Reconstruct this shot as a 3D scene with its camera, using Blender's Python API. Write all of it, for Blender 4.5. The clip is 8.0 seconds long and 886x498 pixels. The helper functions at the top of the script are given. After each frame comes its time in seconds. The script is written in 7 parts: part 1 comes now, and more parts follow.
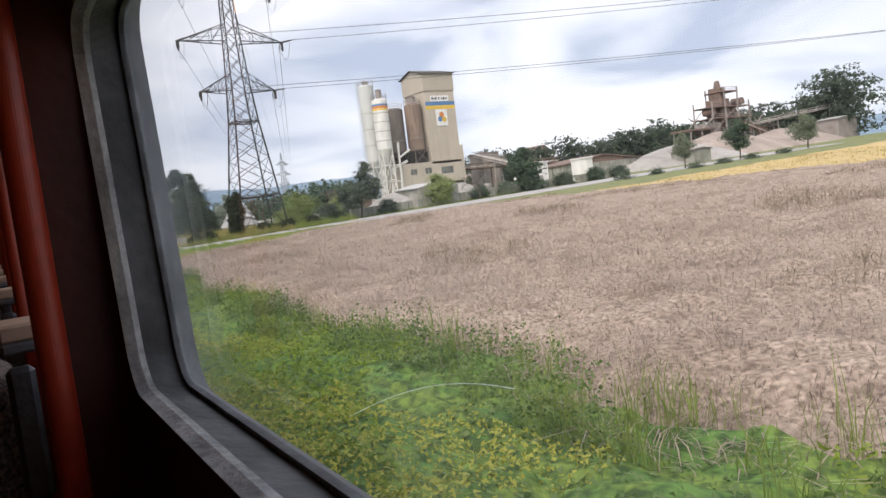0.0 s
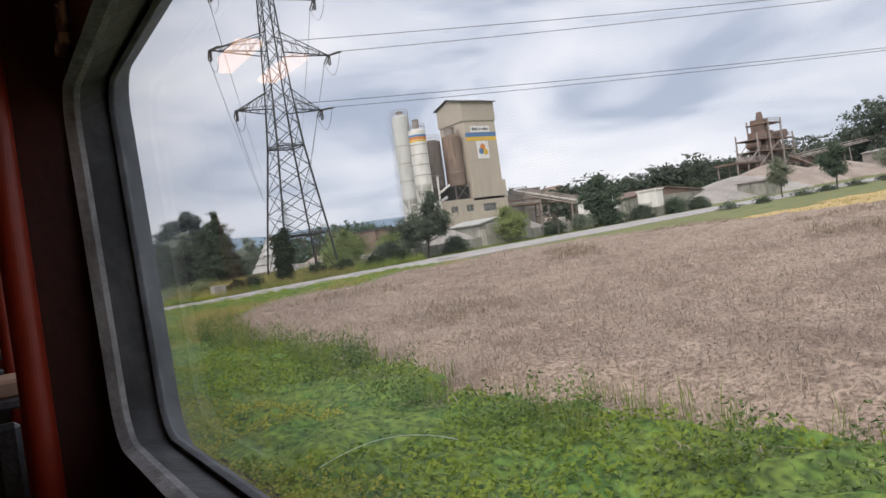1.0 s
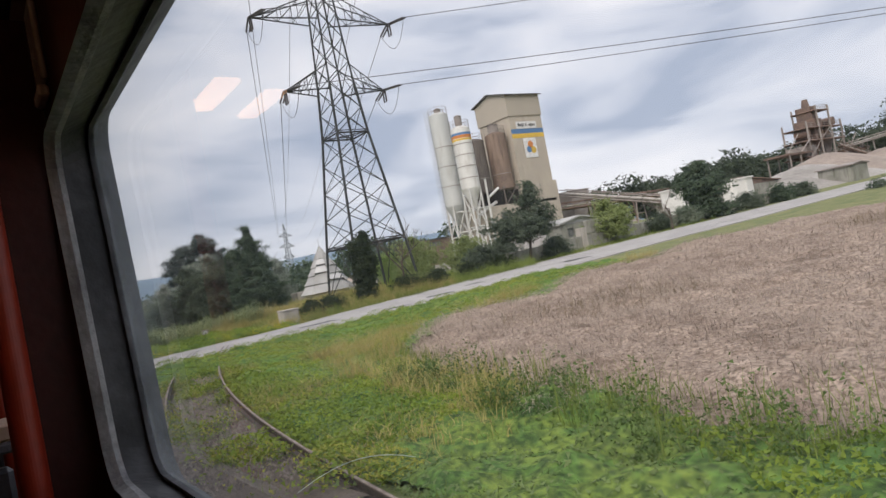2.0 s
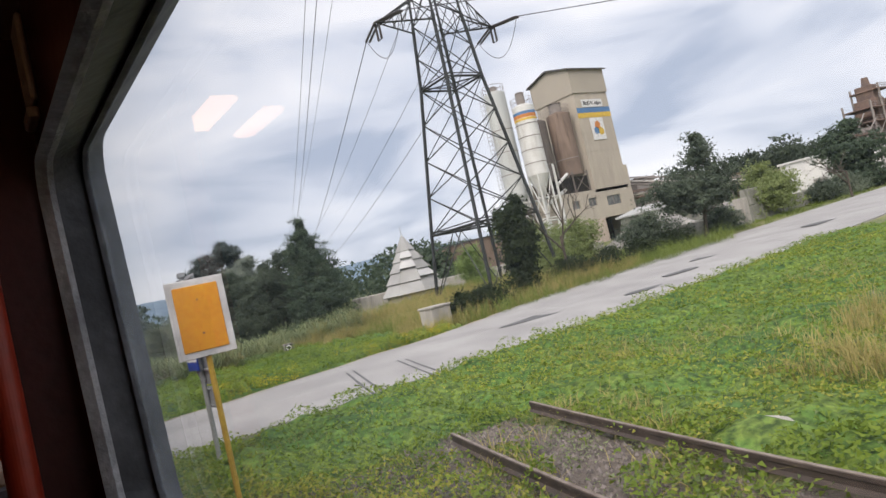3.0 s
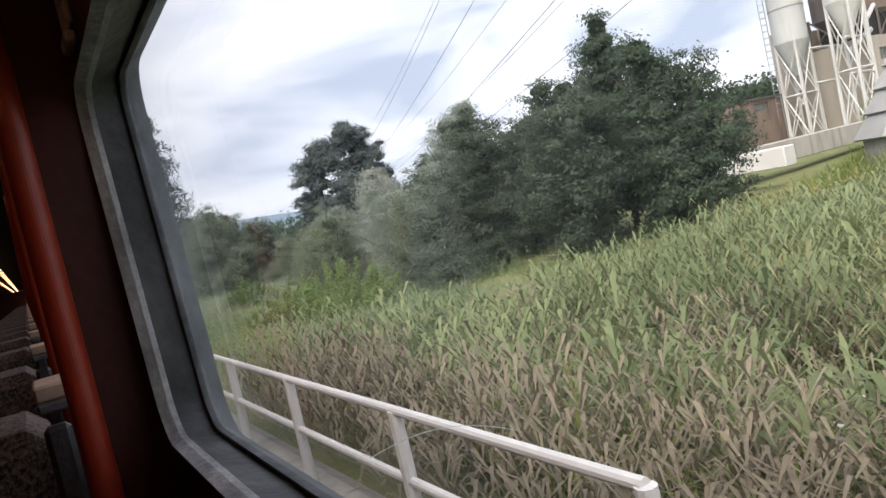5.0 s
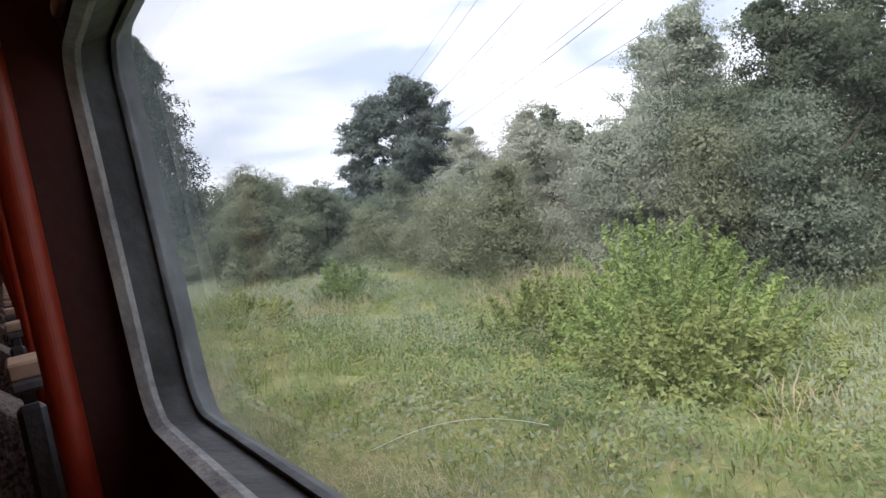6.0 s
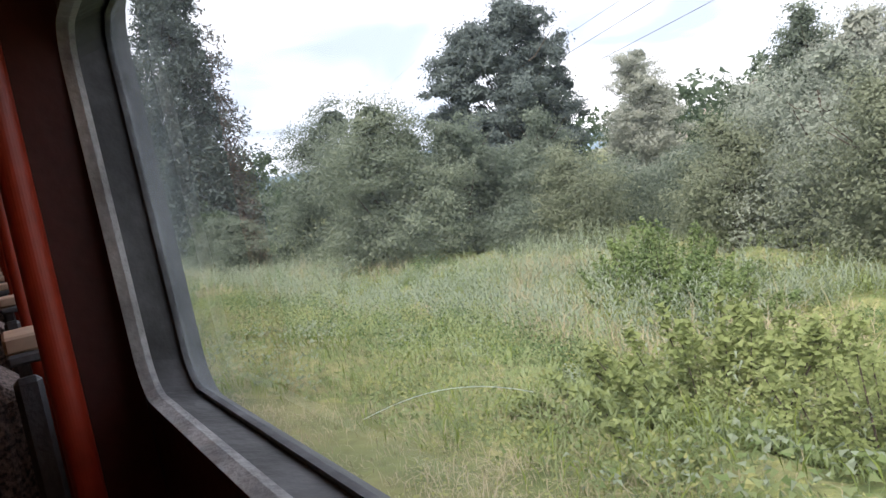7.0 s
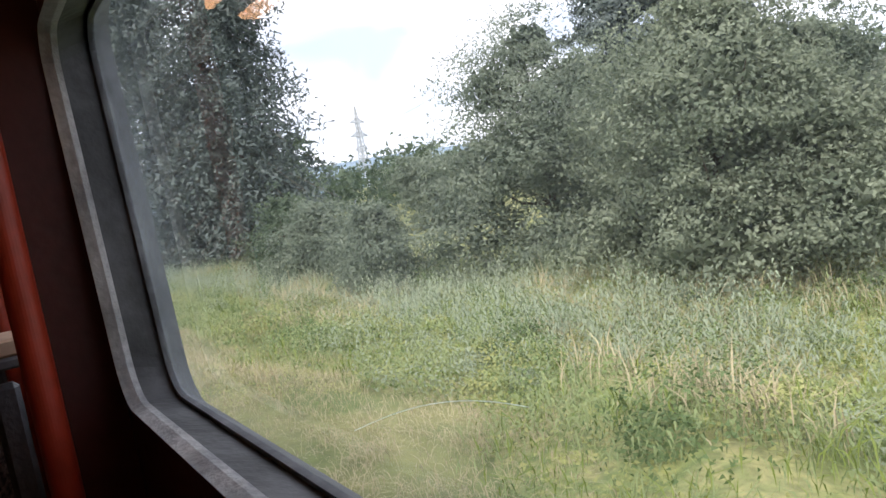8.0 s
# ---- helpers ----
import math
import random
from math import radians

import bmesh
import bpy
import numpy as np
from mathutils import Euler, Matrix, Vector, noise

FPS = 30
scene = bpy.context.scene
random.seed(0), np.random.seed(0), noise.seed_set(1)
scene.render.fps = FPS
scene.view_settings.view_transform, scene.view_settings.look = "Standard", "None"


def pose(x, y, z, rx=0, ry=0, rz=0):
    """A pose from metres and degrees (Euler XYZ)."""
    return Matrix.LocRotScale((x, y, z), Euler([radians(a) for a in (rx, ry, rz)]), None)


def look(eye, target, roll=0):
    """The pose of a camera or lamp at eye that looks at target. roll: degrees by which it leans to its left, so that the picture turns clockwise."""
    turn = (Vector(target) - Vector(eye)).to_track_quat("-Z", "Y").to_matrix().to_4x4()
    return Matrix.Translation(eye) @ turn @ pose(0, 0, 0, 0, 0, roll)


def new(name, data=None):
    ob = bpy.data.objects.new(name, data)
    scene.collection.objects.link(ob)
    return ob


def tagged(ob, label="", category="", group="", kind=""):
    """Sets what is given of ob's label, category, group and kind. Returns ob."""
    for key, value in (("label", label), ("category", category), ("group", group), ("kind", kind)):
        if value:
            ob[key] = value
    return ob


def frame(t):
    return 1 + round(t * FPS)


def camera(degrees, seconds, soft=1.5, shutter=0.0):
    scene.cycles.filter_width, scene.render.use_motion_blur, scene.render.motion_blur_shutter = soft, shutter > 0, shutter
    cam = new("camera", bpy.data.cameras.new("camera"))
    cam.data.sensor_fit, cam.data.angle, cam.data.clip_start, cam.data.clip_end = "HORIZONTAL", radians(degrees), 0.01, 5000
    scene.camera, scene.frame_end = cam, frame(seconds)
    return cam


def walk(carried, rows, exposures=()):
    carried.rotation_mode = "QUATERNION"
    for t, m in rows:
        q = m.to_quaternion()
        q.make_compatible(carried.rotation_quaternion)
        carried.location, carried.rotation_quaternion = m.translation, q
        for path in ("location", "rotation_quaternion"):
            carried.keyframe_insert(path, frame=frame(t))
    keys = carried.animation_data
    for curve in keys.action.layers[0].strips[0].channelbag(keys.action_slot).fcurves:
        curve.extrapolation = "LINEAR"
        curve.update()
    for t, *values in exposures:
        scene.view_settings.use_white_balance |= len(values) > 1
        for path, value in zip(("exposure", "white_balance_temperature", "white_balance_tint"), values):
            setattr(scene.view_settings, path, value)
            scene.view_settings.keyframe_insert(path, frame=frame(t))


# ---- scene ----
# The camera rides in a train at an even 16 m/s along -x; the rows give its small sway from that line and its turn.
SPEED, EYE = 16.0, 2.2
cam = camera(65.9, 8.0)
PATH = [  # seconds, sway x, y, z, yaw, pitch, roll
    (0.0, -0.032, -0.009, -0.021, 56.40, -4.65, 7.05),
    (0.3, -0.012, -0.003, -0.004, 58.14, -1.05, 10.38),
    (0.5, 0.001, 0.002, 0.008, 55.63, -0.40, 9.64),
    (0.8, 0.016, -0.003, -0.003, 54.97, -1.50, 9.41),
    (1.0, 0.026, -0.007, -0.010, 55.77, -0.86, 7.90),
    (1.2, 0.026, -0.007, -0.010, 56.60, 0.11, 7.10),
    (1.5, 0.044, -0.006, -0.009, 56.04, 0.30, 8.47),
    (1.9, 0.068, -0.004, -0.007, 55.30, 0.57, 10.29),
    (2.3, 0.093, -0.003, -0.005, 54.55, 0.83, 12.12),
    (2.5, 0.052, 0.001, 0.004, 55.36, -2.23, 12.55),
    (2.7, 0.039, 0.001, 0.002, 54.14, -2.12, 11.50),
    (2.9, 0.026, 0.002, 0.001, 54.19, 1.51, 11.87),
    (3.0, -0.010, 0.004, 0.010, 54.68, 1.87, 12.87),
    (3.1, 0.022, 0.003, 0.008, 54.30, 1.10, 12.00),
    (3.3, 0.016, 0.004, 0.007, 53.88, -0.50, 11.49),
    (3.5, 0.004, 0.007, 0.001, 52.96, -0.27, 11.31),
    (3.7, 0.007, 0.004, 0.001, 53.21, -0.05, 12.16),
    (4.0, 0.011, 0.000, 0.000, 55.81, -1.18, 12.22),
    (4.3, 0.022, -0.001, 0.009, 58.66, -2.36, 13.69),
    (4.5, 0.001, 0.007, 0.006, 57.64, -3.08, 13.19),
    (4.7, 0.001, 0.007, 0.007, 58.05, -3.37, 13.46),
    (5.1, -0.010, 0.004, 0.003, 57.63, -3.69, 12.48),
    (5.5, -0.021, 0.001, -0.001, 57.22, -4.00, 11.50),
    (5.8, -0.029, -0.001, -0.005, 56.91, -4.24, 10.76),
    (6.0, -0.060, 0.002, -0.006, 56.59, -4.27, 10.37),
    (6.5, -0.045, 0.004, -0.007, 57.06, -5.55, 10.52),
    (7.0, -0.045, -0.006, -0.008, 56.09, -6.12, 9.90),
    (7.5, -0.048, -0.015, 0.003, 55.88, -6.89, 9.61),
    (8.0, -0.048, -0.015, 0.003, 54.40, -6.20, 9.50),
]
EXPOSURE = [(0.0, 0.42), (0.5, 0.16), (1.0, 0.08), (2.5, 0.0), (3.0, 0.16), (3.5, 0.08), (4.0, 0.02), (4.5, 0.32), (6.0, 0.8), (7.0, 1.04), (8.0, 1.12)]
TINT = 16
walk(cam, [(t, pose(-SPEED * t + dx, dy, EYE + dz, 90 + pitch, roll, yaw)) for t, dx, dy, dz, yaw, pitch, roll in PATH], [(t, e, 6500, TINT) for t, e in EXPOSURE])

# ---- world and light: an overcast late-summer sky ----
world = bpy.data.worlds.new("overcast_sky")
scene.world = world
world.use_nodes = True
wn, wl = world.node_tree.nodes, world.node_tree.links
wn.clear()
w_out, w_bg, w_mix = wn.new("ShaderNodeOutputWorld"), wn.new("ShaderNodeBackground"), wn.new("ShaderNodeMixRGB")
w_sky = wn.new("ShaderNodeTexSky")
w_sky.sky_type, w_sky.sun_disc = "NISHITA", False
w_sky.sun_elevation, w_sky.sun_rotation = radians(48), radians(120)
w_coord, w_map = wn.new("ShaderNodeTexCoord"), wn.new("ShaderNodeMapping")
w_map.inputs["Scale"].default_value = (1.0, 1.0, 3.4)
w_map.inputs["Rotation"].default_value = (0.0, radians(-5), radians(20))
w_noise, w_ramp = wn.new("ShaderNodeTexNoise"), wn.new("ShaderNodeValToRGB")
w_noise.inputs["Scale"].default_value, w_noise.inputs["Detail"].default_value = 3.1, 8.0
w_noise.inputs["Roughness"].default_value, w_noise.inputs["Distortion"].default_value = 0.5, 0.5
cr = w_ramp.color_ramp
cr.elements[0].position, cr.elements[0].color = 0.36, (0.46, 0.535, 0.66, 1)
cr.elements[1].position, cr.elements[1].color = 0.66, (0.96, 0.985, 1.02, 1)
mid = cr.elements.new(0.48)
mid.color = (0.725, 0.78, 0.865, 1)
w_scale = wn.new("ShaderNodeMixRGB")
w_scale.blend_type = "MULTIPLY"
w_scale.inputs["Fac"].default_value = 1.0
w_scale.inputs["Color2"].default_value = (0.1, 0.1, 0.1, 1)
w_mix.inputs["Fac"].default_value = 0.93
w_bg.inputs["Strength"].default_value = 1.0
wl.new(w_coord.outputs["Generated"], w_map.inputs["Vector"])
wl.new(w_map.outputs["Vector"], w_noise.inputs["Vector"])
wl.new(w_noise.outputs["Fac"], w_ramp.inputs["Fac"])
wl.new(w_sky.outputs["Color"], w_scale.inputs["Color1"])
wl.new(w_scale.outputs["Color"], w_mix.inputs["Color1"])
wl.new(w_ramp.outputs["Color"], w_mix.inputs["Color2"])
wl.new(w_mix.outputs["Color"], w_bg.inputs["Color"])
wl.new(w_bg.outputs["Background"], w_out.inputs["Surface"])
sun = new("sun", bpy.data.lights.new("sun", "SUN"))
sun.data.energy, sun.data.angle, sun.data.color = 3.5, radians(45), (1.0, 0.93, 0.85)
sun.matrix_world = look((40, -60, 80), (0, 0, 0))


# ---- materials ----
def material(name, color, rough=0.8, color2=None, scale=3.0, fine=40.0, bump=0.15, metal=0.0, island=0.0, stain=None, obj_random=0.0, spec=0.5):
    """A surface with two scales of colour noise, relief, and optional variation by piece or by island."""
    m = bpy.data.materials.new(name)
    m.use_nodes = True
    n, l = m.node_tree.nodes, m.node_tree.links
    bsdf = n["Principled BSDF"]
    bsdf.inputs["Roughness"].default_value, bsdf.inputs["Metallic"].default_value = rough, metal
    bsdf.inputs["Specular IOR Level"].default_value = spec
    tc = n.new("ShaderNodeTexCoord")
    a, b = n.new("ShaderNodeTexNoise"), n.new("ShaderNodeTexNoise")
    a.inputs["Scale"].default_value, a.inputs["Detail"].default_value = scale, 5
    b.inputs["Scale"].default_value, b.inputs["Detail"].default_value = fine, 4
    l.new(tc.outputs["Object"], a.inputs["Vector"])
    l.new(tc.outputs["Object"], b.inputs["Vector"])
    c2 = color2 or tuple(c * 0.72 for c in color)
    mix = n.new("ShaderNodeMixRGB")
    mix.inputs["Color1"].default_value, mix.inputs["Color2"].default_value = (*color, 1), (*c2, 1)
    ramp = n.new("ShaderNodeValToRGB")
    ramp.color_ramp.elements[0].position, ramp.color_ramp.elements[1].position = 0.35, 0.65
    l.new(a.outputs["Fac"], ramp.inputs["Fac"])
    l.new(ramp.outputs["Color"], mix.inputs["Fac"])
    last = mix.outputs["Color"]
    grain = n.new("ShaderNodeMixRGB")
    grain.blend_type = "OVERLAY"
    grain.inputs["Fac"].default_value = 0.35
    l.new(last, grain.inputs["Color1"])
    l.new(b.outputs["Fac"], grain.inputs["Color2"])
    last = grain.outputs["Color"]
    if stain:
        s = n.new("ShaderNodeTexNoise")
        s.inputs["Scale"].default_value, s.inputs["Detail"].default_value = 0.9, 6
        mp = n.new("ShaderNodeMapping")
        mp.inputs["Scale"].default_value = (2.2, 2.2, 0.25)
        l.new(tc.outputs["Object"], mp.inputs["Vector"])
        l.new(mp.outputs["Vector"], s.inputs["Vector"])
        sr = n.new("ShaderNodeValToRGB")
        sr.color_ramp.elements[0].position, sr.color_ramp.elements[1].position = 0.5, 0.72
        l.new(s.outputs["Fac"], sr.inputs["Fac"])
        sm = n.new("ShaderNodeMixRGB")
        sm.inputs["Color2"].default_value = (*stain, 1)
        l.new(sr.outputs["Color"], sm.inputs["Fac"])
        l.new(last, sm.inputs["Color1"])
        last = sm.outputs["Color"]
    if island or obj_random:
        hsv = n.new("ShaderNodeHueSaturation")
        mr = n.new("ShaderNodeMapRange")
        k = island or obj_random
        mr.inputs["To Min"].default_value, mr.inputs["To Max"].default_value = 1 - k, 1 + k
        if island:
            src = n.new("ShaderNodeNewGeometry").outputs["Random Per Island"]
        else:
            src = n.new("ShaderNodeObjectInfo").outputs["Random"]
        l.new(src, mr.inputs["Value"])
        l.new(mr.outputs["Result"], hsv.inputs["Value"])
        l.new(last, hsv.inputs["Color"])
        last = hsv.outputs["Color"]
    l.new(last, bsdf.inputs["Base Color"])
    if bump:
        bp = n.new("ShaderNodeBump")
        bp.inputs["Strength"].default_value, bp.inputs["Distance"].default_value = bump, 0.05
        l.new(b.outputs["Fac"], bp.inputs["Height"])
        l.new(bp.outputs["Normal"], bsdf.inputs["Normal"])
    return m


def foliage(name, dark, light, rough=0.6, through_light=0.42, patch=0.9):
    """Leaves: colour varies leaf by leaf and in broad patches; some light passes through."""
    m = bpy.data.materials.new(name)
    m.use_nodes = True
    n, l = m.node_tree.nodes, m.node_tree.links
    bsdf = n["Principled BSDF"]
    bsdf.inputs["Roughness"].default_value = rough
    bsdf.inputs["Specular IOR Level"].default_value = 0.25
    geo, tc, noi = n.new("ShaderNodeNewGeometry"), n.new("ShaderNodeTexCoord"), n.new("ShaderNodeTexNoise")
    noi.inputs["Scale"].default_value, noi.inputs["Detail"].default_value = patch, 4
    l.new(tc.outputs["Object"], noi.inputs["Vector"])
    add = n.new("ShaderNodeMath")
    add.operation = "MULTIPLY_ADD"
    add.inputs[1].default_value = 0.24
    sub = n.new("ShaderNodeMapRange")
    sub.inputs["From Min"].default_value, sub.inputs["From Max"].default_value = 0.3, 0.7
    sub.inputs["To Min"].default_value, sub.inputs["To Max"].default_value = 0.0, 0.65
    l.new(noi.outputs["Fac"], sub.inputs["Value"])
    l.new(geo.outputs["Random Per Island"], add.inputs[0])
    l.new(sub.outputs["Result"], add.inputs[2])
    mix = n.new("ShaderNodeMixRGB")
    mix.inputs["Color1"].default_value, mix.inputs["Color2"].default_value = (*dark, 1), (*light, 1)
    l.new(add.outputs["Value"], mix.inputs["Fac"])
    l.new(mix.outputs["Color"], bsdf.inputs["Base Color"])
    tr, sh = n.new("ShaderNodeBsdfTranslucent"), n.new("ShaderNodeMixShader")
    sh.inputs["Fac"].default_value = through_light
    l.new(mix.outputs["Color"], tr.inputs["Color"])
    l.new(bsdf.outputs["BSDF"], sh.inputs[1])
    l.new(tr.outputs["BSDF"], sh.inputs[2])
    l.new(sh.outputs["Shader"], n["Material Output"].inputs["Surface"])
    return m


def glowing(name, color, strength):
    m = bpy.data.materials.new(name)
    m.use_nodes = True
    n = m.node_tree.nodes
    b = n["Principled BSDF"]
    b.inputs["Base Color"].default_value = (*color, 1)
    b.inputs["Emission Color"].default_value, b.inputs["Emission Strength"].default_value = (*color, 1), strength
    return m


def window_glass(name):
    """A thin pane with a film of dust in soft blotches and grime towards its front edge; it mirrors by Fresnel."""
    m = bpy.data.materials.new(name)
    m.use_nodes = True
    n, l = m.node_tree.nodes, m.node_tree.links
    n.remove(n["Principled BSDF"])
    clear, gloss, dust = n.new("ShaderNodeBsdfTransparent"), n.new("ShaderNodeBsdfGlossy"), n.new("ShaderNodeBsdfTranslucent")
    clear.inputs["Color"].default_value = (0.97, 0.98, 0.97, 1)
    gloss.inputs["Roughness"].default_value = 0.02
    dust.inputs["Color"].default_value = (0.74, 0.84, 0.95, 1)
    lw, m1, m2 = n.new("ShaderNodeLayerWeight"), n.new("ShaderNodeMixShader"), n.new("ShaderNodeMixShader")
    pw, fr = n.new("ShaderNodeMath"), n.new("ShaderNodeMath")
    pw.operation, fr.operation = "POWER", "MULTIPLY_ADD"
    pw.inputs[1].default_value, fr.inputs[1].default_value, fr.inputs[2].default_value = 5.0, 0.92, 0.035
    l.new(lw.outputs["Facing"], pw.inputs[0])
    l.new(pw.outputs["Value"], fr.inputs[0])
    tc, noi, ramp = n.new("ShaderNodeTexCoord"), n.new("ShaderNodeTexNoise"), n.new("ShaderNodeMapRange")
    noi.inputs["Scale"].default_value, noi.inputs["Detail"].default_value = 3.0, 5
    ramp.inputs["From Min"].default_value, ramp.inputs["From Max"].default_value = 0.35, 0.75
    ramp.inputs["To Min"].default_value, ramp.inputs["To Max"].default_value = 0.012, 0.05
    l.new(tc.outputs["Object"], noi.inputs["Vector"])
    l.new(noi.outputs["Fac"], ramp.inputs["Value"])
    sep, grime, mul, tot = n.new("ShaderNodeSeparateXYZ"), n.new("ShaderNodeMapRange"), n.new("ShaderNodeMath"), n.new("ShaderNodeMath")
    grime.interpolation_type = "SMOOTHSTEP"
    grime.inputs["From Min"].default_value, grime.inputs["From Max"].default_value = -0.80, -1.43
    grime.inputs["To Min"].default_value, grime.inputs["To Max"].default_value = 0.0, 0.20
    mul.operation, tot.operation = "MULTIPLY", "ADD"
    l.new(tc.outputs["Object"], sep.inputs["Vector"])
    l.new(sep.outputs["X"], grime.inputs["Value"])
    l.new(grime.outputs["Result"], mul.inputs[0])
    l.new(noi.outputs["Fac"], mul.inputs[1])
    l.new(mul.outputs["Value"], tot.inputs[0])
    l.new(ramp.outputs["Result"], tot.inputs[1])
    l.new(tot.outputs["Value"], m1.inputs["Fac"])
    l.new(clear.outputs["BSDF"], m1.inputs[1])
    l.new(dust.outputs["BSDF"], m1.inputs[2])
    l.new(fr.outputs["Value"], m2.inputs["Fac"])
    l.new(m1.outputs["Shader"], m2.inputs[1])
    l.new(gloss.outputs["BSDF"], m2.inputs[2])
    l.new(m2.outputs["Shader"], n["Material Output"].inputs["Surface"])
    return m


def undergrowth(name, tones, gap_shade, depth=0.7, leaf_scale=13.0):
    """Close-grown leaves seen from above: tones in broad patches, gap shade painted in at leaf size, with deep relief.
    """
    m = bpy.data.materials.new(name)
    m.use_nodes = True
    n, l = m.node_tree.nodes, m.node_tree.links
    bsdf = n["Principled BSDF"]
    bsdf.inputs["Roughness"].default_value, bsdf.inputs["Specular IOR Level"].default_value = 0.8, 0.2
    tc = n.new("ShaderNodeTexCoord")
    broad_n, mid_n, fine_n = [n.new("ShaderNodeTexNoise") for _ in range(3)]
    for node, scale, detail in ((broad_n, 0.45, 3), (mid_n, 2.6, 4), (fine_n, leaf_scale, 6)):
        node.inputs["Scale"].default_value, node.inputs["Detail"].default_value = scale, detail
        l.new(tc.outputs["Object"], node.inputs["Vector"])
    mixf = n.new("ShaderNodeMath")
    mixf.operation = "MULTIPLY_ADD"
    mixf.inputs[1].default_value = 0.55
    half = n.new("ShaderNodeMath")
    half.operation = "MULTIPLY"
    half.inputs[1].default_value = 0.45
    l.new(mid_n.outputs["Fac"], half.inputs[0])
    l.new(broad_n.outputs["Fac"], mixf.inputs[0])
    l.new(half.outputs["Value"], mixf.inputs[2])
    ramp = n.new("ShaderNodeValToRGB")
    r = ramp.color_ramp
    r.elements[0].position, r.elements[0].color = 0.36, (*tones[0], 1)
    r.elements[1].position, r.elements[1].color = 0.64, (*tones[-1], 1)
    for k, t in enumerate(tones[1:-1]):
        r.elements.new(0.36 + 0.28 * (k + 1) / (len(tones) - 1)).color = (*t, 1)
    l.new(mixf.outputs["Value"], ramp.inputs["Fac"])
    # painted shade: the dark colour mixes in where leaf-size noise runs low
    gap_range = n.new("ShaderNodeMapRange")
    gap_range.inputs["From Min"].default_value, gap_range.inputs["From Max"].default_value = 0.35, 0.62
    gap_range.inputs["To Min"].default_value, gap_range.inputs["To Max"].default_value = depth, 0.0
    l.new(fine_n.outputs["Fac"], gap_range.inputs["Value"])
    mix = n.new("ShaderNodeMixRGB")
    mix.inputs["Color2"].default_value = (*gap_shade, 1)
    l.new(gap_range.outputs["Result"], mix.inputs["Fac"])
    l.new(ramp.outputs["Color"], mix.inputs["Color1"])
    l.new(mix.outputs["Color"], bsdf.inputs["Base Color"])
    bp = n.new("ShaderNodeBump")
    bp.inputs["Strength"].default_value, bp.inputs["Distance"].default_value = 0.6, 0.05
    l.new(fine_n.outputs["Fac"], bp.inputs["Height"])
    l.new(bp.outputs["Normal"], bsdf.inputs["Normal"])
    return m


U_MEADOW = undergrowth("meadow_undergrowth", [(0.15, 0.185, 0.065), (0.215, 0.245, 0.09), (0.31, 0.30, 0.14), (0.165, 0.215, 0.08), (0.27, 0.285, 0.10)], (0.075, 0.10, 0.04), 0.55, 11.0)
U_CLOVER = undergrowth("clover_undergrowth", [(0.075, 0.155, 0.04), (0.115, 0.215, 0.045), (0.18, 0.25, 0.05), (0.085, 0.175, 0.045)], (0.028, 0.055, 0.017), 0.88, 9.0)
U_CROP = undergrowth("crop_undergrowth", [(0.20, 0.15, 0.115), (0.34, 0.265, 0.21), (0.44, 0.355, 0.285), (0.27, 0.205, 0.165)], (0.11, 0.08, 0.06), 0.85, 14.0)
# shade between the plants is put into this darkened ground colour
M_GRASS = material("verge_ground", (0.10, 0.13, 0.04), 0.95, (0.19, 0.19, 0.075), 0.8, 7, 0.6)
M_FIELD = material("field_soil", (0.33, 0.275, 0.21), 0.95, (0.26, 0.205, 0.155), 0.25, 6, 0.5)
M_STUBBLE = material("straw_ground", (0.46, 0.34, 0.14), 0.95, (0.38, 0.29, 0.13), 0.2, 5, 0.4)
M_DRYBANK = material("dry_bank_soil", (0.38, 0.32, 0.20), 0.95, (0.27, 0.27, 0.11), 1.1, 12, 0.6)
M_ROAD = material("road_concrete", (0.37, 0.36, 0.345), 0.85, (0.29, 0.28, 0.27), 0.5, 30, 0.2)
M_SAND = material("lane_sand", (0.42, 0.36, 0.29), 0.95, (0.33, 0.28, 0.22), 2.0, 40, 0.5)
M_PATCH = material("road_tar_patch", (0.13, 0.13, 0.13), 0.8, None, 2, 40, 0.2)
M_GRAVEL = material("track_gravel", (0.165, 0.135, 0.11), 0.95, (0.10, 0.082, 0.068), 1.2, 22, 1.0)
M_STONE = material("ballast_stone", (0.19, 0.165, 0.15), 0.9, (0.125, 0.105, 0.09), 4, 30, 0.3, island=0.5)
M_RAIL = material("rusty_rail", (0.085, 0.063, 0.05), 0.7, (0.05, 0.037, 0.03), 6, 60, 0.2)
M_RAILTOP = material("weathered_rail_top", (0.27, 0.225, 0.185), 0.65, (0.15, 0.115, 0.09), 5, 60, 0.15)
M_CONC = material("weathered_concrete", (0.43, 0.40, 0.355), 0.9, (0.34, 0.32, 0.285), 0.6, 14, 0.2, stain=(0.24, 0.225, 0.2))
M_CONC_DARK = material("mossy_concrete", (0.30, 0.295, 0.26), 0.9, (0.2, 0.2, 0.165), 0.7, 14, 0.25, stain=(0.13, 0.13, 0.1))
M_TOWER = material("tower_render", (0.46, 0.41, 0.335), 0.9, (0.405, 0.36, 0.30), 0.35, 10, 0.12, stain=(0.36, 0.32, 0.265))
M_TOWER_TOP = material("tower_cladding", (0.40, 0.36, 0.295), 0.85, (0.36, 0.325, 0.27), 0.3, 10, 0.1)
M_ROOF = material("roof_felt", (0.10, 0.095, 0.09), 0.85)
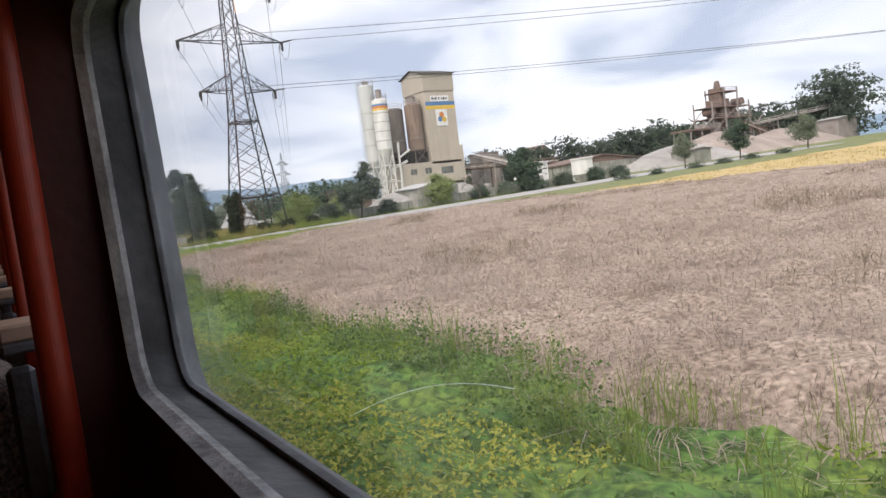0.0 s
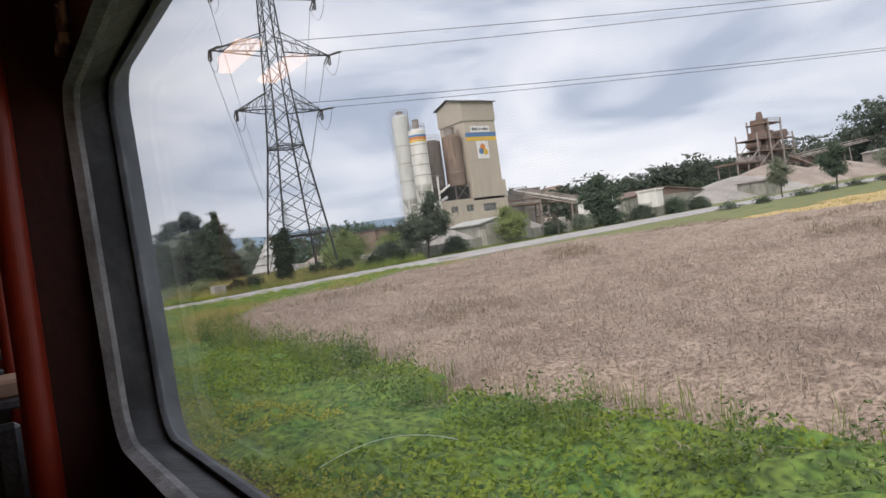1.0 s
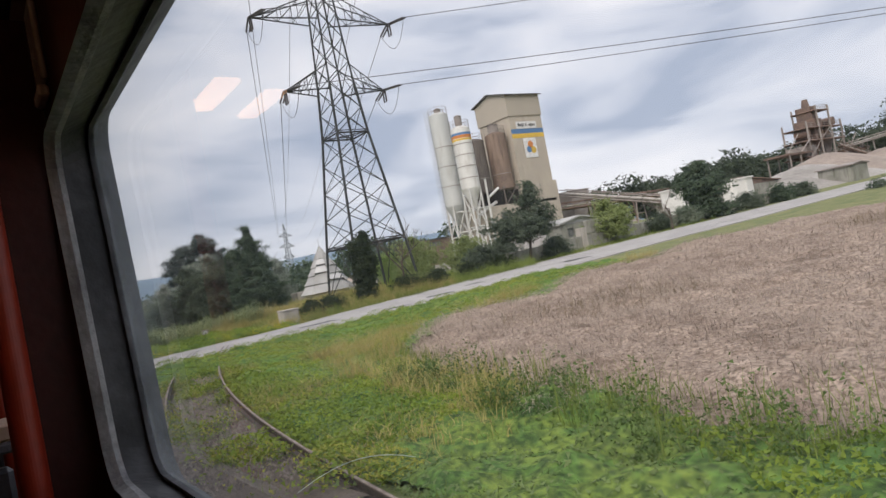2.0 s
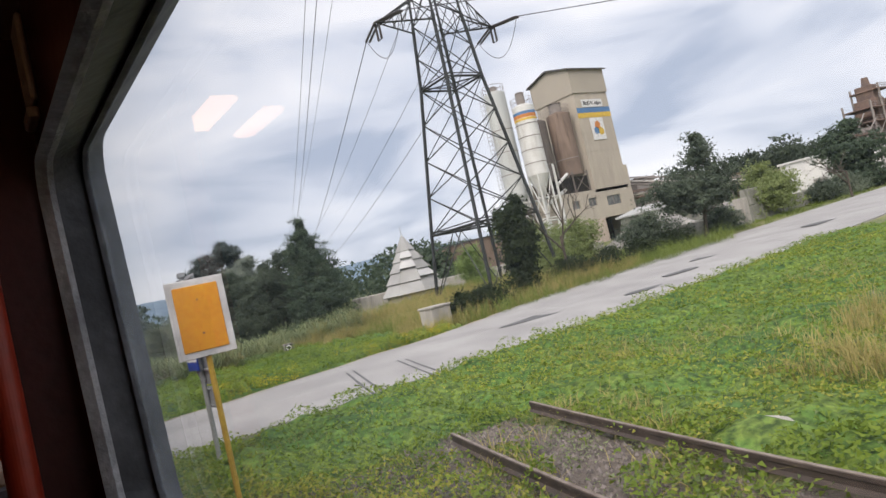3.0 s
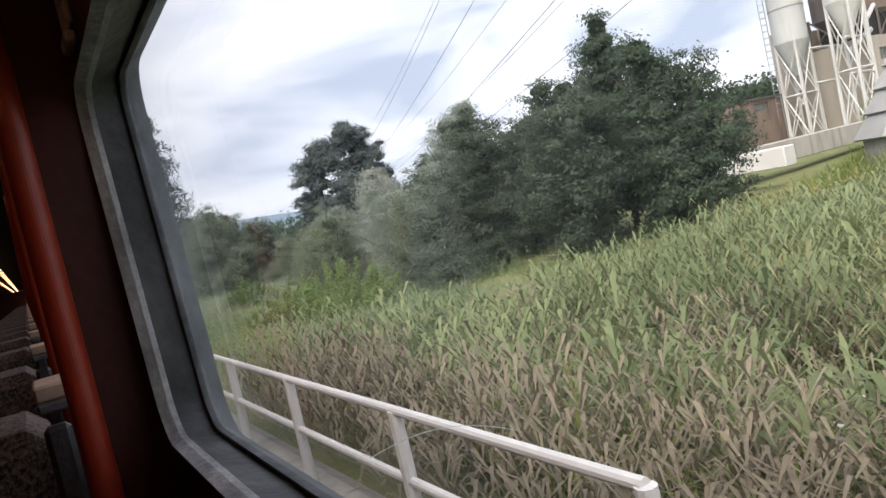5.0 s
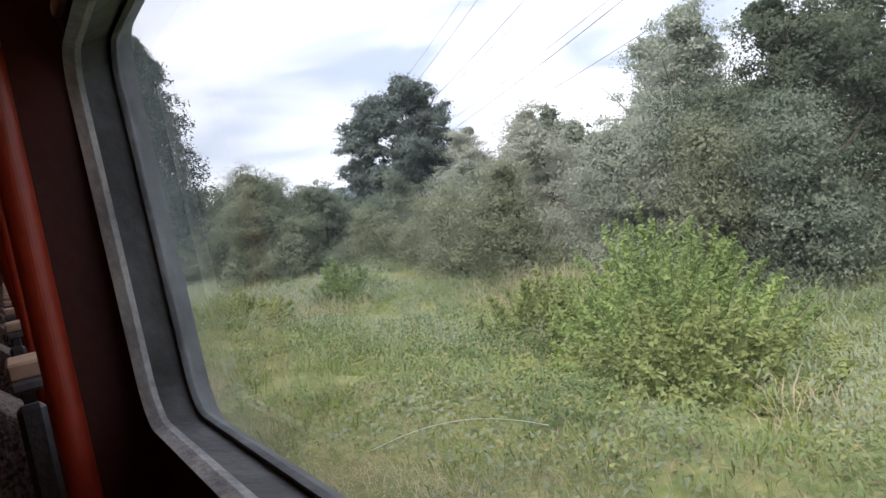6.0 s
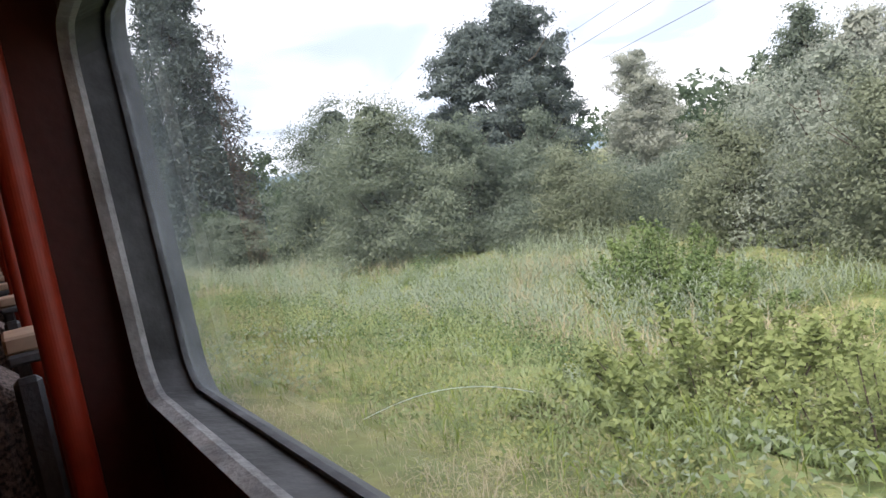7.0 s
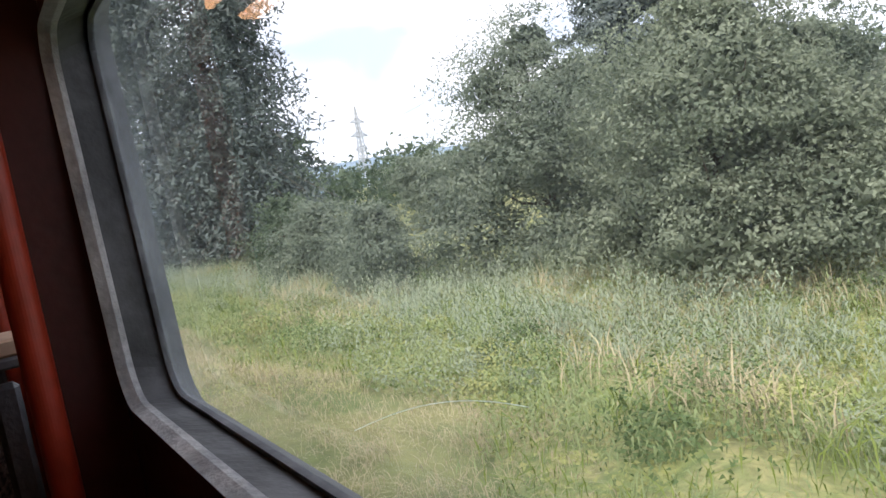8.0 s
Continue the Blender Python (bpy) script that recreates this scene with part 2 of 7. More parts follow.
M_PINKWALL = material("pinkish_render", (0.50, 0.41, 0.34), 0.9, (0.42, 0.34, 0.285), 0.5, 10, 0.1, stain=(0.33, 0.28, 0.24))
M_WHITE = material("white_paint", (0.72, 0.71, 0.68), 0.7, (0.62, 0.61, 0.585), 1, 20, 0.05)
M_SILO = material("silo_white_paint", (0.66, 0.66, 0.63), 0.55, (0.57, 0.565, 0.535), 0.4, 12, 0.05, stain=(0.45, 0.43, 0.39))
M_SILO_GREY = material("silo_grey_paint", (0.52, 0.535, 0.515), 0.55, (0.455, 0.47, 0.455), 0.4, 12, 0.05, stain=(0.39, 0.38, 0.35))
M_BROWN = material("silo_brown_rust", (0.235, 0.17, 0.13), 0.75, (0.165, 0.12, 0.095), 0.5, 10, 0.15, stain=(0.12, 0.085, 0.065))
M_BROWN_B = material("silo_grey_brown", (0.165, 0.145, 0.125), 0.75, (0.12, 0.10, 0.09), 0.5, 10, 0.15, stain=(0.09, 0.07, 0.06))
# near-black; in the tower base it stands in for the open bay's shade
M_DARK = material("dark_opening", (0.025, 0.023, 0.02), 0.9)
M_GLASSDARK = material("dusty_pane", (0.10, 0.11, 0.11), 0.25, (0.2, 0.2, 0.19), 2, 10, 0.0)
M_BLUE = material("blue_band_paint", (0.10, 0.22, 0.42), 0.6)
M_YEL = material("yellow_band_paint", (0.72, 0.48, 0.07), 0.6)
M_ORANGE = material("orange_band_paint", (0.62, 0.23, 0.06), 0.6)
M_SIGNYEL = material("sign_orange", (0.80, 0.34, 0.015), 0.5, (0.72, 0.30, 0.015), 3, 30, 0.02)
M_SIGNWHITE = material("sign_white", (0.75, 0.75, 0.74), 0.5, None, 5, 30, 0.02)
M_SIGNBLUE = material("sign_blue", (0.012, 0.05, 0.32), 0.4, None, 5, 30, 0.0)
M_SIGNBACK = material("sign_back_aluminium", (0.42, 0.43, 0.44), 0.5, (0.34, 0.35, 0.36), 2.5, 24, 0.05, metal=0.45)
M_GALV = material("galvanised_steel", (0.40, 0.41, 0.41), 0.5, (0.31, 0.32, 0.32), 2.5, 30, 0.08, metal=0.4)
M_PYLON = material("pylon_steel", (0.05, 0.054, 0.053), 0.65, (0.034, 0.037, 0.036), 0.8, 20, 0.05, metal=0.3)
M_PYLON_FAR = material("far_pylon_steel", (0.36, 0.39, 0.42), 0.8)
M_WIRE = material("conductor_wire", (0.09, 0.09, 0.095), 0.5, metal=0.3)
M_INSUL = material("insulator_glass", (0.055, 0.045, 0.04), 0.3)
M_RUST = material("rusty_steel", (0.19, 0.125, 0.095), 0.8, (0.12, 0.085, 0.07), 0.8, 14, 0.15)
M_STEELGREY = material("grey_plant_steel", (0.27, 0.245, 0.225), 0.75, (0.2, 0.17, 0.15), 0.6, 14, 0.1)
M_GRAVELHEAP = material("gravel_heap", (0.34, 0.325, 0.30), 0.95, (0.24, 0.225, 0.205), 0.18, 1.6, 1.0, stain=(0.20, 0.185, 0.165))
M_SANDHEAP = material("sand_heap", (0.34, 0.285, 0.24), 0.95, (0.23, 0.19, 0.16), 0.18, 1.6, 1.0, stain=(0.19, 0.16, 0.135))
M_SLAB = material("grey_roof_slab", (0.37, 0.37, 0.355), 0.85, (0.30, 0.30, 0.29), 0.8, 16, 0.15, stain=(0.31, 0.31, 0.29), obj_random=0.14)
M_SLABWHITE = material("pale_roof_slab", (0.50, 0.50, 0.49), 0.8, (0.42, 0.42, 0.41), 0.8, 16, 0.1)
M_BARK = material("bark", (0.10, 0.08, 0.06), 0.95, (0.06, 0.05, 0.04), 3, 20, 0.6)
M_BLACK = material("black_paint", (0.02, 0.02, 0.02), 0.6)
# distance haze is painted into the blue of the wooded hills
M_HILL = material("distant_hill", (0.17, 0.24, 0.30), 1.0, (0.14, 0.20, 0.26), 0.004, 0.03, 0.0)
M_HOUSE = material("far_house_wall", (0.6, 0.58, 0.54), 0.9)
M_TILEROOF = material("far_tile_roof", (0.25, 0.17, 0.13), 0.9)

L_DARK = foliage("dark_tree_leaves", (0.041, 0.067, 0.044), (0.129, 0.174, 0.103))
L_MID = foliage("mid_green_leaves", (0.075, 0.105, 0.078), (0.25, 0.29, 0.22))
L_LANE = foliage("lane_tree_leaves", (0.045, 0.065, 0.046), (0.155, 0.19, 0.125))
L_SHRUB2 = foliage("yellowish_bush_leaves", (0.085, 0.114, 0.08), (0.275, 0.315, 0.222))
L_SILVER = foliage("silver_willow_leaves", (0.265, 0.287, 0.241), (0.437, 0.46, 0.391))
L_GREY = foliage("grey_willow_leaves", (0.22, 0.255, 0.205), (0.38, 0.42, 0.345))
L_OLIVE = foliage("olive_leaves", (0.14, 0.165, 0.11), (0.26, 0.29, 0.19))
L_LIME = foliage("light_green_leaves", (0.149, 0.223, 0.081), (0.338, 0.432, 0.149))
L_SHRUB = foliage("pale_shrub_leaves", (0.156, 0.202, 0.065), (0.325, 0.377, 0.156))
L_ELDER = foliage("elder_leaves", (0.10, 0.155, 0.06), (0.30, 0.385, 0.145))
L_IVY = foliage("ivy_leaves", (0.018, 0.030, 0.013), (0.055, 0.075, 0.03))
L_FAR = foliage("far_wood_leaves", (0.050, 0.068, 0.050), (0.115, 0.145, 0.095), patch=0.05)
L_NEEDLE = foliage("dark_needles", (0.052, 0.072, 0.07), (0.135, 0.165, 0.152), 0.7, 0.15)
G_GREEN = foliage("green_grass", (0.11, 0.16, 0.03), (0.26, 0.32, 0.075), 0.6, 0.35, 0.4)
G_DRY = foliage("dry_grass", (0.32, 0.285, 0.18), (0.47, 0.42, 0.28), 0.7, 0.3, 0.4)
G_GOLD = foliage("golden_tall_grass", (0.30, 0.25, 0.085), (0.52, 0.44, 0.18), 0.7, 0.3, 0.3)
G_REED = foliage("green_reed", (0.12, 0.16, 0.07), (0.32, 0.37, 0.185), 0.6, 0.35, 0.35)
G_REEDPALE = foliage("yellowing_reed", (0.22, 0.23, 0.105), (0.43, 0.43, 0.23), 0.6, 0.35, 0.35)
G_REEDBROWN = foliage("withered_reed", (0.13, 0.105, 0.07), (0.36, 0.31, 0.22), 0.7, 0.25, 0.4)
G_FIELD = foliage("withered_crop_stalks", (0.27, 0.212, 0.175), (0.495, 0.42, 0.348), 0.8, 0.3, 0.25)
G_MEADOW = foliage("pale_herb_leaves", (0.165, 0.228, 0.1), (0.325, 0.375, 0.18), 0.6, 0.42, 0.35)
G_SAGE = foliage("sage_herb_leaves", (0.22, 0.275, 0.185), (0.34, 0.39, 0.285), 0.6, 0.42, 0.35)
G_DEEP = foliage("deep_herb_leaves", (0.127, 0.19, 0.069), (0.218, 0.287, 0.109), 0.6, 0.4, 0.4)
G_FIELDDARK = foliage("dark_crop_stalks", (0.15, 0.12, 0.08), (0.30, 0.24, 0.17), 0.8, 0.3, 0.2)
G_CLOVER = foliage("clover_leaves", (0.112, 0.185, 0.028), (0.31, 0.392, 0.05), 0.55, 0.42, 0.5)
G_WEED = foliage("broad_weed_leaves", (0.05, 0.09, 0.025), (0.15, 0.22, 0.06), 0.5, 0.3, 0.4)
G_WEEDSOFT = foliage("dark_herb_leaves", (0.085, 0.135, 0.055), (0.18, 0.25, 0.10), 0.6, 0.4, 0.4)
G_YELLOWISH = foliage("yellow_green_leaves", (0.27, 0.28, 0.045), (0.43, 0.42, 0.08), 0.6, 0.35, 0.5)
G_HERBLIME = foliage("lime_herb_leaves", (0.25, 0.275, 0.1), (0.41, 0.42, 0.185), 0.6, 0.38, 0.5)
G_FLOWER = foliage("yellow_flowers", (0.62, 0.45, 0.01), (0.85, 0.66, 0.03), 0.6, 0.3, 1.0)
G_WHITEFLOWER = foliage("white_flower_heads", (0.6, 0.6, 0.52), (0.8, 0.8, 0.74), 0.6, 0.3, 1.0)

T_WALL = material("carriage_wall_panel", (0.064, 0.011, 0.008), 0.5, (0.045, 0.008, 0.006), 2, 30, 0.05, spec=0.3)
T_RED = material("red_coated_post", (0.34, 0.035, 0.014), 0.42, (0.29, 0.03, 0.012), 1.5, 30, 0.03)
T_STRIP = material("grey_rubber_seal", (0.55, 0.56, 0.57), 0.5, (0.26, 0.265, 0.275), 8, 60, 0.15)
T_SEAL = material("worn_outer_seal", (0.15, 0.155, 0.165), 0.7, (0.05, 0.052, 0.058), 8, 60, 0.1)
T_REVEAL = material("grey_window_reveal", (0.078, 0.078, 0.083), 0.6, (0.022, 0.022, 0.024), 7, 40, 0.1)
T_SKIN = material("carriage_outer_paint", (0.30, 0.05, 0.04), 0.4)
T_ROOF = material("carriage_roof_paint", (0.32, 0.33, 0.34), 0.6)
T_FARWALL = material("aisle_wall_panel", (0.02, 0.013, 0.011), 0.7, spec=0.1)
T_CEIL = material("carriage_ceiling_panel", (0.03, 0.028, 0.027), 0.8, spec=0.1)
T_FLOOR = material("carriage_floor_covering", (0.025, 0.025, 0.028), 0.8)
T_TABLE = material("table_beige_laminate", (0.62, 0.44, 0.33), 0.5, (0.56, 0.40, 0.30), 4, 30, 0.02)
T_TABLEGREY = material("table_grey_edge", (0.16, 0.16, 0.18), 0.5)
T_GREYPLASTIC = material("grey_plastic", (0.10, 0.10, 0.11), 0.5)
T_SEAT = material("speckled_seat_cover", (0.02, 0.018, 0.018), 0.9, (0.26, 0.19, 0.17), 95, 200, 0.3)
T_LAMP = glowing("warm_lamp_cover", (1.0, 0.52, 0.24), 2.0)
T_SCRATCH = foliage("scratched_glass", (0.70, 0.78, 0.74), (0.75, 0.82, 0.78), 0.5, 0.9)
T_BRACKET = material("grey_bracket_paint", (0.50, 0.49, 0.46), 0.5, (0.42, 0.41, 0.39), 6, 50, 0.05)
T_GLASS = window_glass("window_glass")


# ---- helpers for building ----
def mesh_object(name, co, faces, mat, parent=None):
    """One mesh from number arrays: co (n, 3), faces (m, 3 or 4)."""
    me = bpy.data.meshes.new(name)
    co, faces = np.asarray(co, dtype=np.float32), np.asarray(faces, dtype=np.int32)
    k = faces.shape[1]
    me.vertices.add(len(co))
    me.vertices.foreach_set("co", co.ravel())
    me.loops.add(faces.size)
    me.loops.foreach_set("vertex_index", faces.ravel())
    me.polygons.add(len(faces))
    me.polygons.foreach_set("loop_start", np.arange(0, faces.size, k, dtype=np.int32))
    me.update(calc_edges=True)
    me.materials.append(mat)
    ob = new(name, me)
    if parent:
        ob.parent = parent
    return ob


def part(name, bm, mat, parent=None, label="", smooth=False):
    me = bpy.data.meshes.new(name)
    bmesh.ops.recalc_face_normals(bm, faces=bm.faces)
    bm.to_mesh(me)
    bm.free()
    me.materials.append(mat)
    if smooth:
        me.polygons.foreach_set("use_smooth", [True] * len(me.polygons))
    ob = new(name, me)
    if parent:
        ob.parent = parent
    if label:
        ob["label"] = label
    return ob


def thing(name, label, category, at=(0, 0, 0), rz=0, group="", kind=""):
    ob = new(name)
    ob.empty_display_size = 0.2
    ob.matrix_world = pose(*at, 0, 0, rz)
    return tagged(ob, label, category, group, kind)


def box(bm, x0, x1, y0, y1, z0, z1, bevel=0.0):
    r = bmesh.ops.create_cube(bm, size=1, matrix=Matrix.LocRotScale(((x0 + x1) / 2, (y0 + y1) / 2, (z0 + z1) / 2), None, (abs(x1 - x0), abs(y1 - y0), abs(z1 - z0))))
    if bevel:
        edges = list({e for v in r["verts"] for e in v.link_edges})
        bmesh.ops.bevel(bm, geom=edges, offset=bevel, segments=1, affect="EDGES")
    return bm


def rod(bm, a, b, r0, r1=None, n=6, caps=True):
    a, b = Vector(a), Vector(b)
    d = b - a
    m = Matrix.Translation((a + b) / 2) @ d.to_track_quat("Z", "Y").to_matrix().to_4x4()
    bmesh.ops.create_cone(bm, cap_ends=caps, segments=n, radius1=r0, radius2=r0 if r1 is None else r1, depth=d.length, matrix=m)
    return bm


def bar(bm, a, b, w):
    return rod(bm, a, b, w * 0.7, w * 0.7, 4, True)


def B():
    return bmesh.new()


def prism(bm, outline, axis, lo, hi):
    """A flat outline of (u, v) pairs pushed along an axis: 'x' (u=y, v=z), 'y' (u=x, v=z) or 'z' (u=x, v=y)."""
    put = {"x": lambda u, v, w: (w, u, v), "y": lambda u, v, w: (u, w, v), "z": lambda u, v, w: (u, v, w)}[axis]
    a = [bm.verts.new(put(u, v, lo)) for u, v in outline]
    b = [bm.verts.new(put(u, v, hi)) for u, v in outline]
    bm.faces.new(a)
    bm.faces.new(b[::-1])
    for i in range(len(a)):
        j = (i + 1) % len(a)
        bm.faces.new((a[i], a[j], b[j], b[i]))
    return bm


rng = np.random.default_rng(7)


def unit(n):
    v = rng.normal(size=(n, 3))
    return v / np.linalg.norm(v, axis=1)[:, None]


def leaves(centres, size, lift=0.35, narrow=0.55, out=None, bias=1.3):
    """Small pointed leaves, at the centres; with 'out' they turn towards the light outside their clump. Returns co, faces."""
    n = len(centres)
    s = np.asarray(size) * rng.uniform(0.6, 1.35, n)
    nor = unit(n)
    if out is None:
        nor[:, 2] = np.abs(nor[:, 2]) + lift
    else:
        nor = nor + out * bias
    nor /= np.linalg.norm(nor, axis=1)[:, None]
    u = np.cross(nor, unit(n))
    u /= np.linalg.norm(u, axis=1)[:, None] + 1e-9
    v = np.cross(nor, u)
    u, v = u * s[:, None], v * (s * narrow)[:, None]
    droop = nor * (s * 0.22)[:, None]
    co = np.stack([centres - u * 0.7 + v, centres + u * 1.15 - droop, centres - u * 0.7 - v], 1).reshape(-1, 3)
    return co, np.arange(3 * n).reshape(n, 3)


def tuft_noise(x, y):
    """Uneven growth from tuft to tuft, about 0.4 to 1.4."""
    a = np.sin(x * 2.9 + 1.7 * np.sin(y * 1.9)) * np.sin(y * 3.3 + 1.3 * np.sin(x * 2.3 + 1))
    b = np.sin(x * 0.83 + 2 * np.sin(y * 0.61)) * np.sin(y * 0.97 + 1.1 * np.sin(x * 0.7))
    return 0.92 + 0.30 * a + 0.24 * b


def blades(base, length, width, spread=0.35):
    """Bent, pointed grass blades on base points."""
    n = len(base)
    h = np.asarray(length) * rng.uniform(0.55, 1.25, n)
    a = rng.uniform(0, 2 * np.pi, n)
    out = np.stack([np.cos(a), np.sin(a), np.zeros(n)], 1)
    side = np.stack([-np.sin(a), np.cos(a), np.zeros(n)], 1) * (np.asarray(width) * 0.5 * rng.uniform(0.6, 1.4, n))[:, None]
    bend = rng.uniform(0.1, 1.0, n) ** 0.8 * spread * 1.7
    h = h * rng.uniform(0.5, 1.1, n) * tuft_noise(base[:, 0], base[:, 1])
    up = np.array([0, 0, 1.0])
    m = base + up * (h * 0.55)[:, None] + out * (h * bend * 0.3)[:, None]
    t = base + up * (h * (1 - 0.25 * bend))[:, None] + out * (h * bend)[:, None]
    co = np.stack([base, m + side, t, m - side], 1).reshape(-1, 3)
    return co, np.arange(4 * n).reshape(n, 4)


def smoothstep(a, b, x):
    t = np.clip((np.asarray(x, dtype=float) - a) / (b - a), 0, 1)
    return t * t * (3 - 2 * t)


def ground_z(x, y):
    """Height of the ground: a low bank along the track, a field slightly below it, a hollow with meadow and thicket, and a long rise behind."""
    x, y = np.asarray(x, dtype=float), np.asarray(y, dtype=float)
    road = smoothstep(-57, -60.5, x) * smoothstep(-71, -67.5, x)
    dip = -0.32 * smoothstep(1.6, 4.5, y) * (1 - smoothstep(12, 24, y)) * (1 - road)
    ditch = -0.35 * smoothstep(-81, -84, x) * smoothstep(-94, -89, x) * smoothstep(2.5, 4, y) * (1 - smoothstep(16, 24, y))
    rise = 0.021 * np.clip(y - 14, 0, 190) * (1 - smoothstep(-120, -190, x) * 0.5)
    bumps = 0.05 * np.sin(x * 0.9 + 1.3 * np.sin(y * 0.6)) * np.sin(y * 1.1 + 0.7) * smoothstep(1.5, 3.5, y) * (1 - road)
    hollow_end = 24 + 40 * smoothstep(-93, -101, x)
    hollow = -1.15 * smoothstep(2.6, 9.5, y) * (1 - smoothstep(hollow_end - 6, hollow_end + 6, y)) * smoothstep(-86, -97, x)
    return dip + ditch + rise + bumps + hollow


def lumps(x, y, f):
    """Rounded heaps of growth, 0 to 1."""
    a = np.sin(x * f + 1.9 * np.sin(y * f * 0.63 + 0.4)) * np.sin(y * f * 1.13 + 1.7 * np.sin(x * f * 0.71 + 2))
    b = np.sin(x * f * 2.3 + 1.2 * np.sin(y * f * 1.7)) * np.sin(y * f * 2.6 + 1.1 * np.sin(x * f * 1.9 + 1))
    return np.clip(0.5 + 0.36 * a + 0.24 * b, 0, 1)


def meadow_edge(x):
    """Where the dry strip along the track ends and the meadow begins."""
    return 2.45 + 0.6 * np.sin(x * 0.5) * np.sin(x * 0.23 + 1) + 0.3 * np.sin(x * 2.1) + 0.9 * smoothstep(-130.5, -133.5, x)


def meadow_heap(x, y):
    return (0.34 * lumps(x, y, 1.25) + 0.16 * lumps(x, y + 3, 2.9) + 0.16 * lumps(x + 7, y, 0.6)) * smoothstep(0.0, 1.8, y - meadow_edge(x))


# ---- the ground ----
def stretch(*pieces):
    out = []
    for a, b, step in pieces:
        out += list(np.arange(a, b, step))
    return np.array(out + [pieces[-1][1]])


def sheet(name, xs, ys, mat, lift=0.0, inside=None, heap_of=None):
    gx, gy = np.meshgrid(xs, ys, indexing="ij")
    co = np.stack([gx, gy, ground_z(gx, gy) + lift + (heap_of(gx, gy) if heap_of else 0.0)], -1).reshape(-1, 3)
    n, m = len(xs), len(ys)
    i, j = np.meshgrid(np.arange(n - 1), np.arange(m - 1), indexing="ij")
    a = (i * m + j).ravel()
    f = np.stack([a, a + m, a + m + 1, a + 1], 1)
    if inside is not None:
        c = co[f].mean(1)
        f = f[inside(c[:, 0], c[:, 1])]
    ob = mesh_object(name, co, f, mat)
    ob.data.polygons.foreach_set("use_smooth", [True] * len(ob.data.polygons))
    return ob


xs = stretch((-4000, -600, 200), (-600, -200, 20), (-200, 30, 1.0), (30, 200, 10), (200, 3000, 200))
ys = stretch((-2500, -100, 200), (-100, -5, 10), (-5, 26, 0.5), (26, 120, 4), (120, 400, 20), (400, 4500, 200))
tagged(sheet("ground", xs, ys, M_GRASS), "rough green verge and meadow ground beside the railway", "ground", kind="structure")


def field_edge(x):
    """Near edge of the withered crop field."""
    return np.interp(x, (-60, -51, -47, -43, -36, -20, -6, 10), (17.5, 11.4, 8.9, 7.2, 6.7, 5.6, 4.9, 4.7)) + 0.28 * np.sin(x * 0.55) + 0.18 * np.sin(x * 1.6)


def far_edge(x):
    """Far edge of the crop, where the stubble begins."""
    return 37.5 + 0.28 * (np.clip(x, -60, 0) + 45) + 0.5 * np.sin(x * 0.4)


def in_field(x, y):
    return (y > field_edge(x)) & (y < far_edge(x)) & (x > -53.4 + 1.2 * np.sin(y * 0.8)) & (x < 60)


def in_stubble(x, y):
    return (y >= far_edge(x)) & (y < 112) & (x > -44 + 1.0 * np.sin(y * 0.5)) & (x < 120)


tagged(sheet("field", stretch((-55, 60, 0.5)), stretch((4, 56, 0.5)), M_FIELD, 0.03, in_field), "withered pinkish-brown crop field", "field", kind="structure")
tagged(sheet("stubble_field", stretch((-60, 120, 1.5)), stretch((25, 110, 1.5)), M_STUBBLE, 0.05, in_stubble), "golden mown stubble field behind the crop", "field", kind="structure")

def lane_far(y):
    """Far edge of the lane, which widens away from the track."""
    return np.interp(y, (-6, 2, 4, 9, 12, 20, 30, 125), (-65.6, -66.0, -66.9, -67.4, -67.9, -69.6, -70.4, -71.6)) - 0.10 * np.sin(np.asarray(y) * 0.7 + 1) - 0.08 * np.sin(np.asarray(y) * 1.9)


# the lane, a pale concrete road that meets the track at a right angle
bm = B()
ry = stretch((-6, 30, 1.5), (30, 125, 5))
near_e = -60.7 + 0.14 * np.sin(ry * 0.9) + 0.10 * np.sin(ry * 2.3)
far_e = lane_far(ry)
rows_n, rows_f = [], []
for y, a, b in zip(ry, near_e, far_e):
    zz = float(ground_z(-64, y)) + 0.06
    rows_n.append((bm.verts.new((a, y, zz - 0.15)), bm.verts.new((a, y, zz)), bm.verts.new(((a + b) / 2, y, zz + 0.04)), bm.verts.new((b, y, zz)), bm.verts.new((b, y, zz - 0.15))))
for p, q in zip(rows_n, rows_n[1:]):
    for k in range(4):
        bm.faces.new((p[k], p[k + 1], q[k + 1], q[k]))
road = tagged(part("road", bm, M_ROAD), "pale worn concrete lane crossing the railway", "road", kind="structure")


bm = B()
sand = []
for y in stretch((1.0, 40, 0.5)):
    e, w = float(lane_far(y)), 0.32 + 0.16 * math.sin(y * 1.3) + 0.08 * math.sin(y * 4.1)
    zz = float(ground_z(-64, y)) + 0.035
    sand.append((bm.verts.new((e + 0.12, y, zz + 0.032)), bm.verts.new((e - 0.05, y, zz + 0.03)), bm.verts.new((e - w, y, zz - 0.01)), bm.verts.new((e - w - 0.1, y, zz - 0.1))))
for p, q in zip(sand, sand[1:]):
    for k in range(3):
        bm.faces.new((p[k], p[k + 1], q[k + 1], q[k]))
tagged(part("road_shoulder", bm, M_SAND, None, "", True), "pale sandy strip along the edge of the lane", "road shoulder", kind="structure")


def road_top(x, y):
    return float(ground_z(-64, y)) + 0.06 + 0.04 * max(0.0, 1 - abs(x + 63.8) / 3.1)


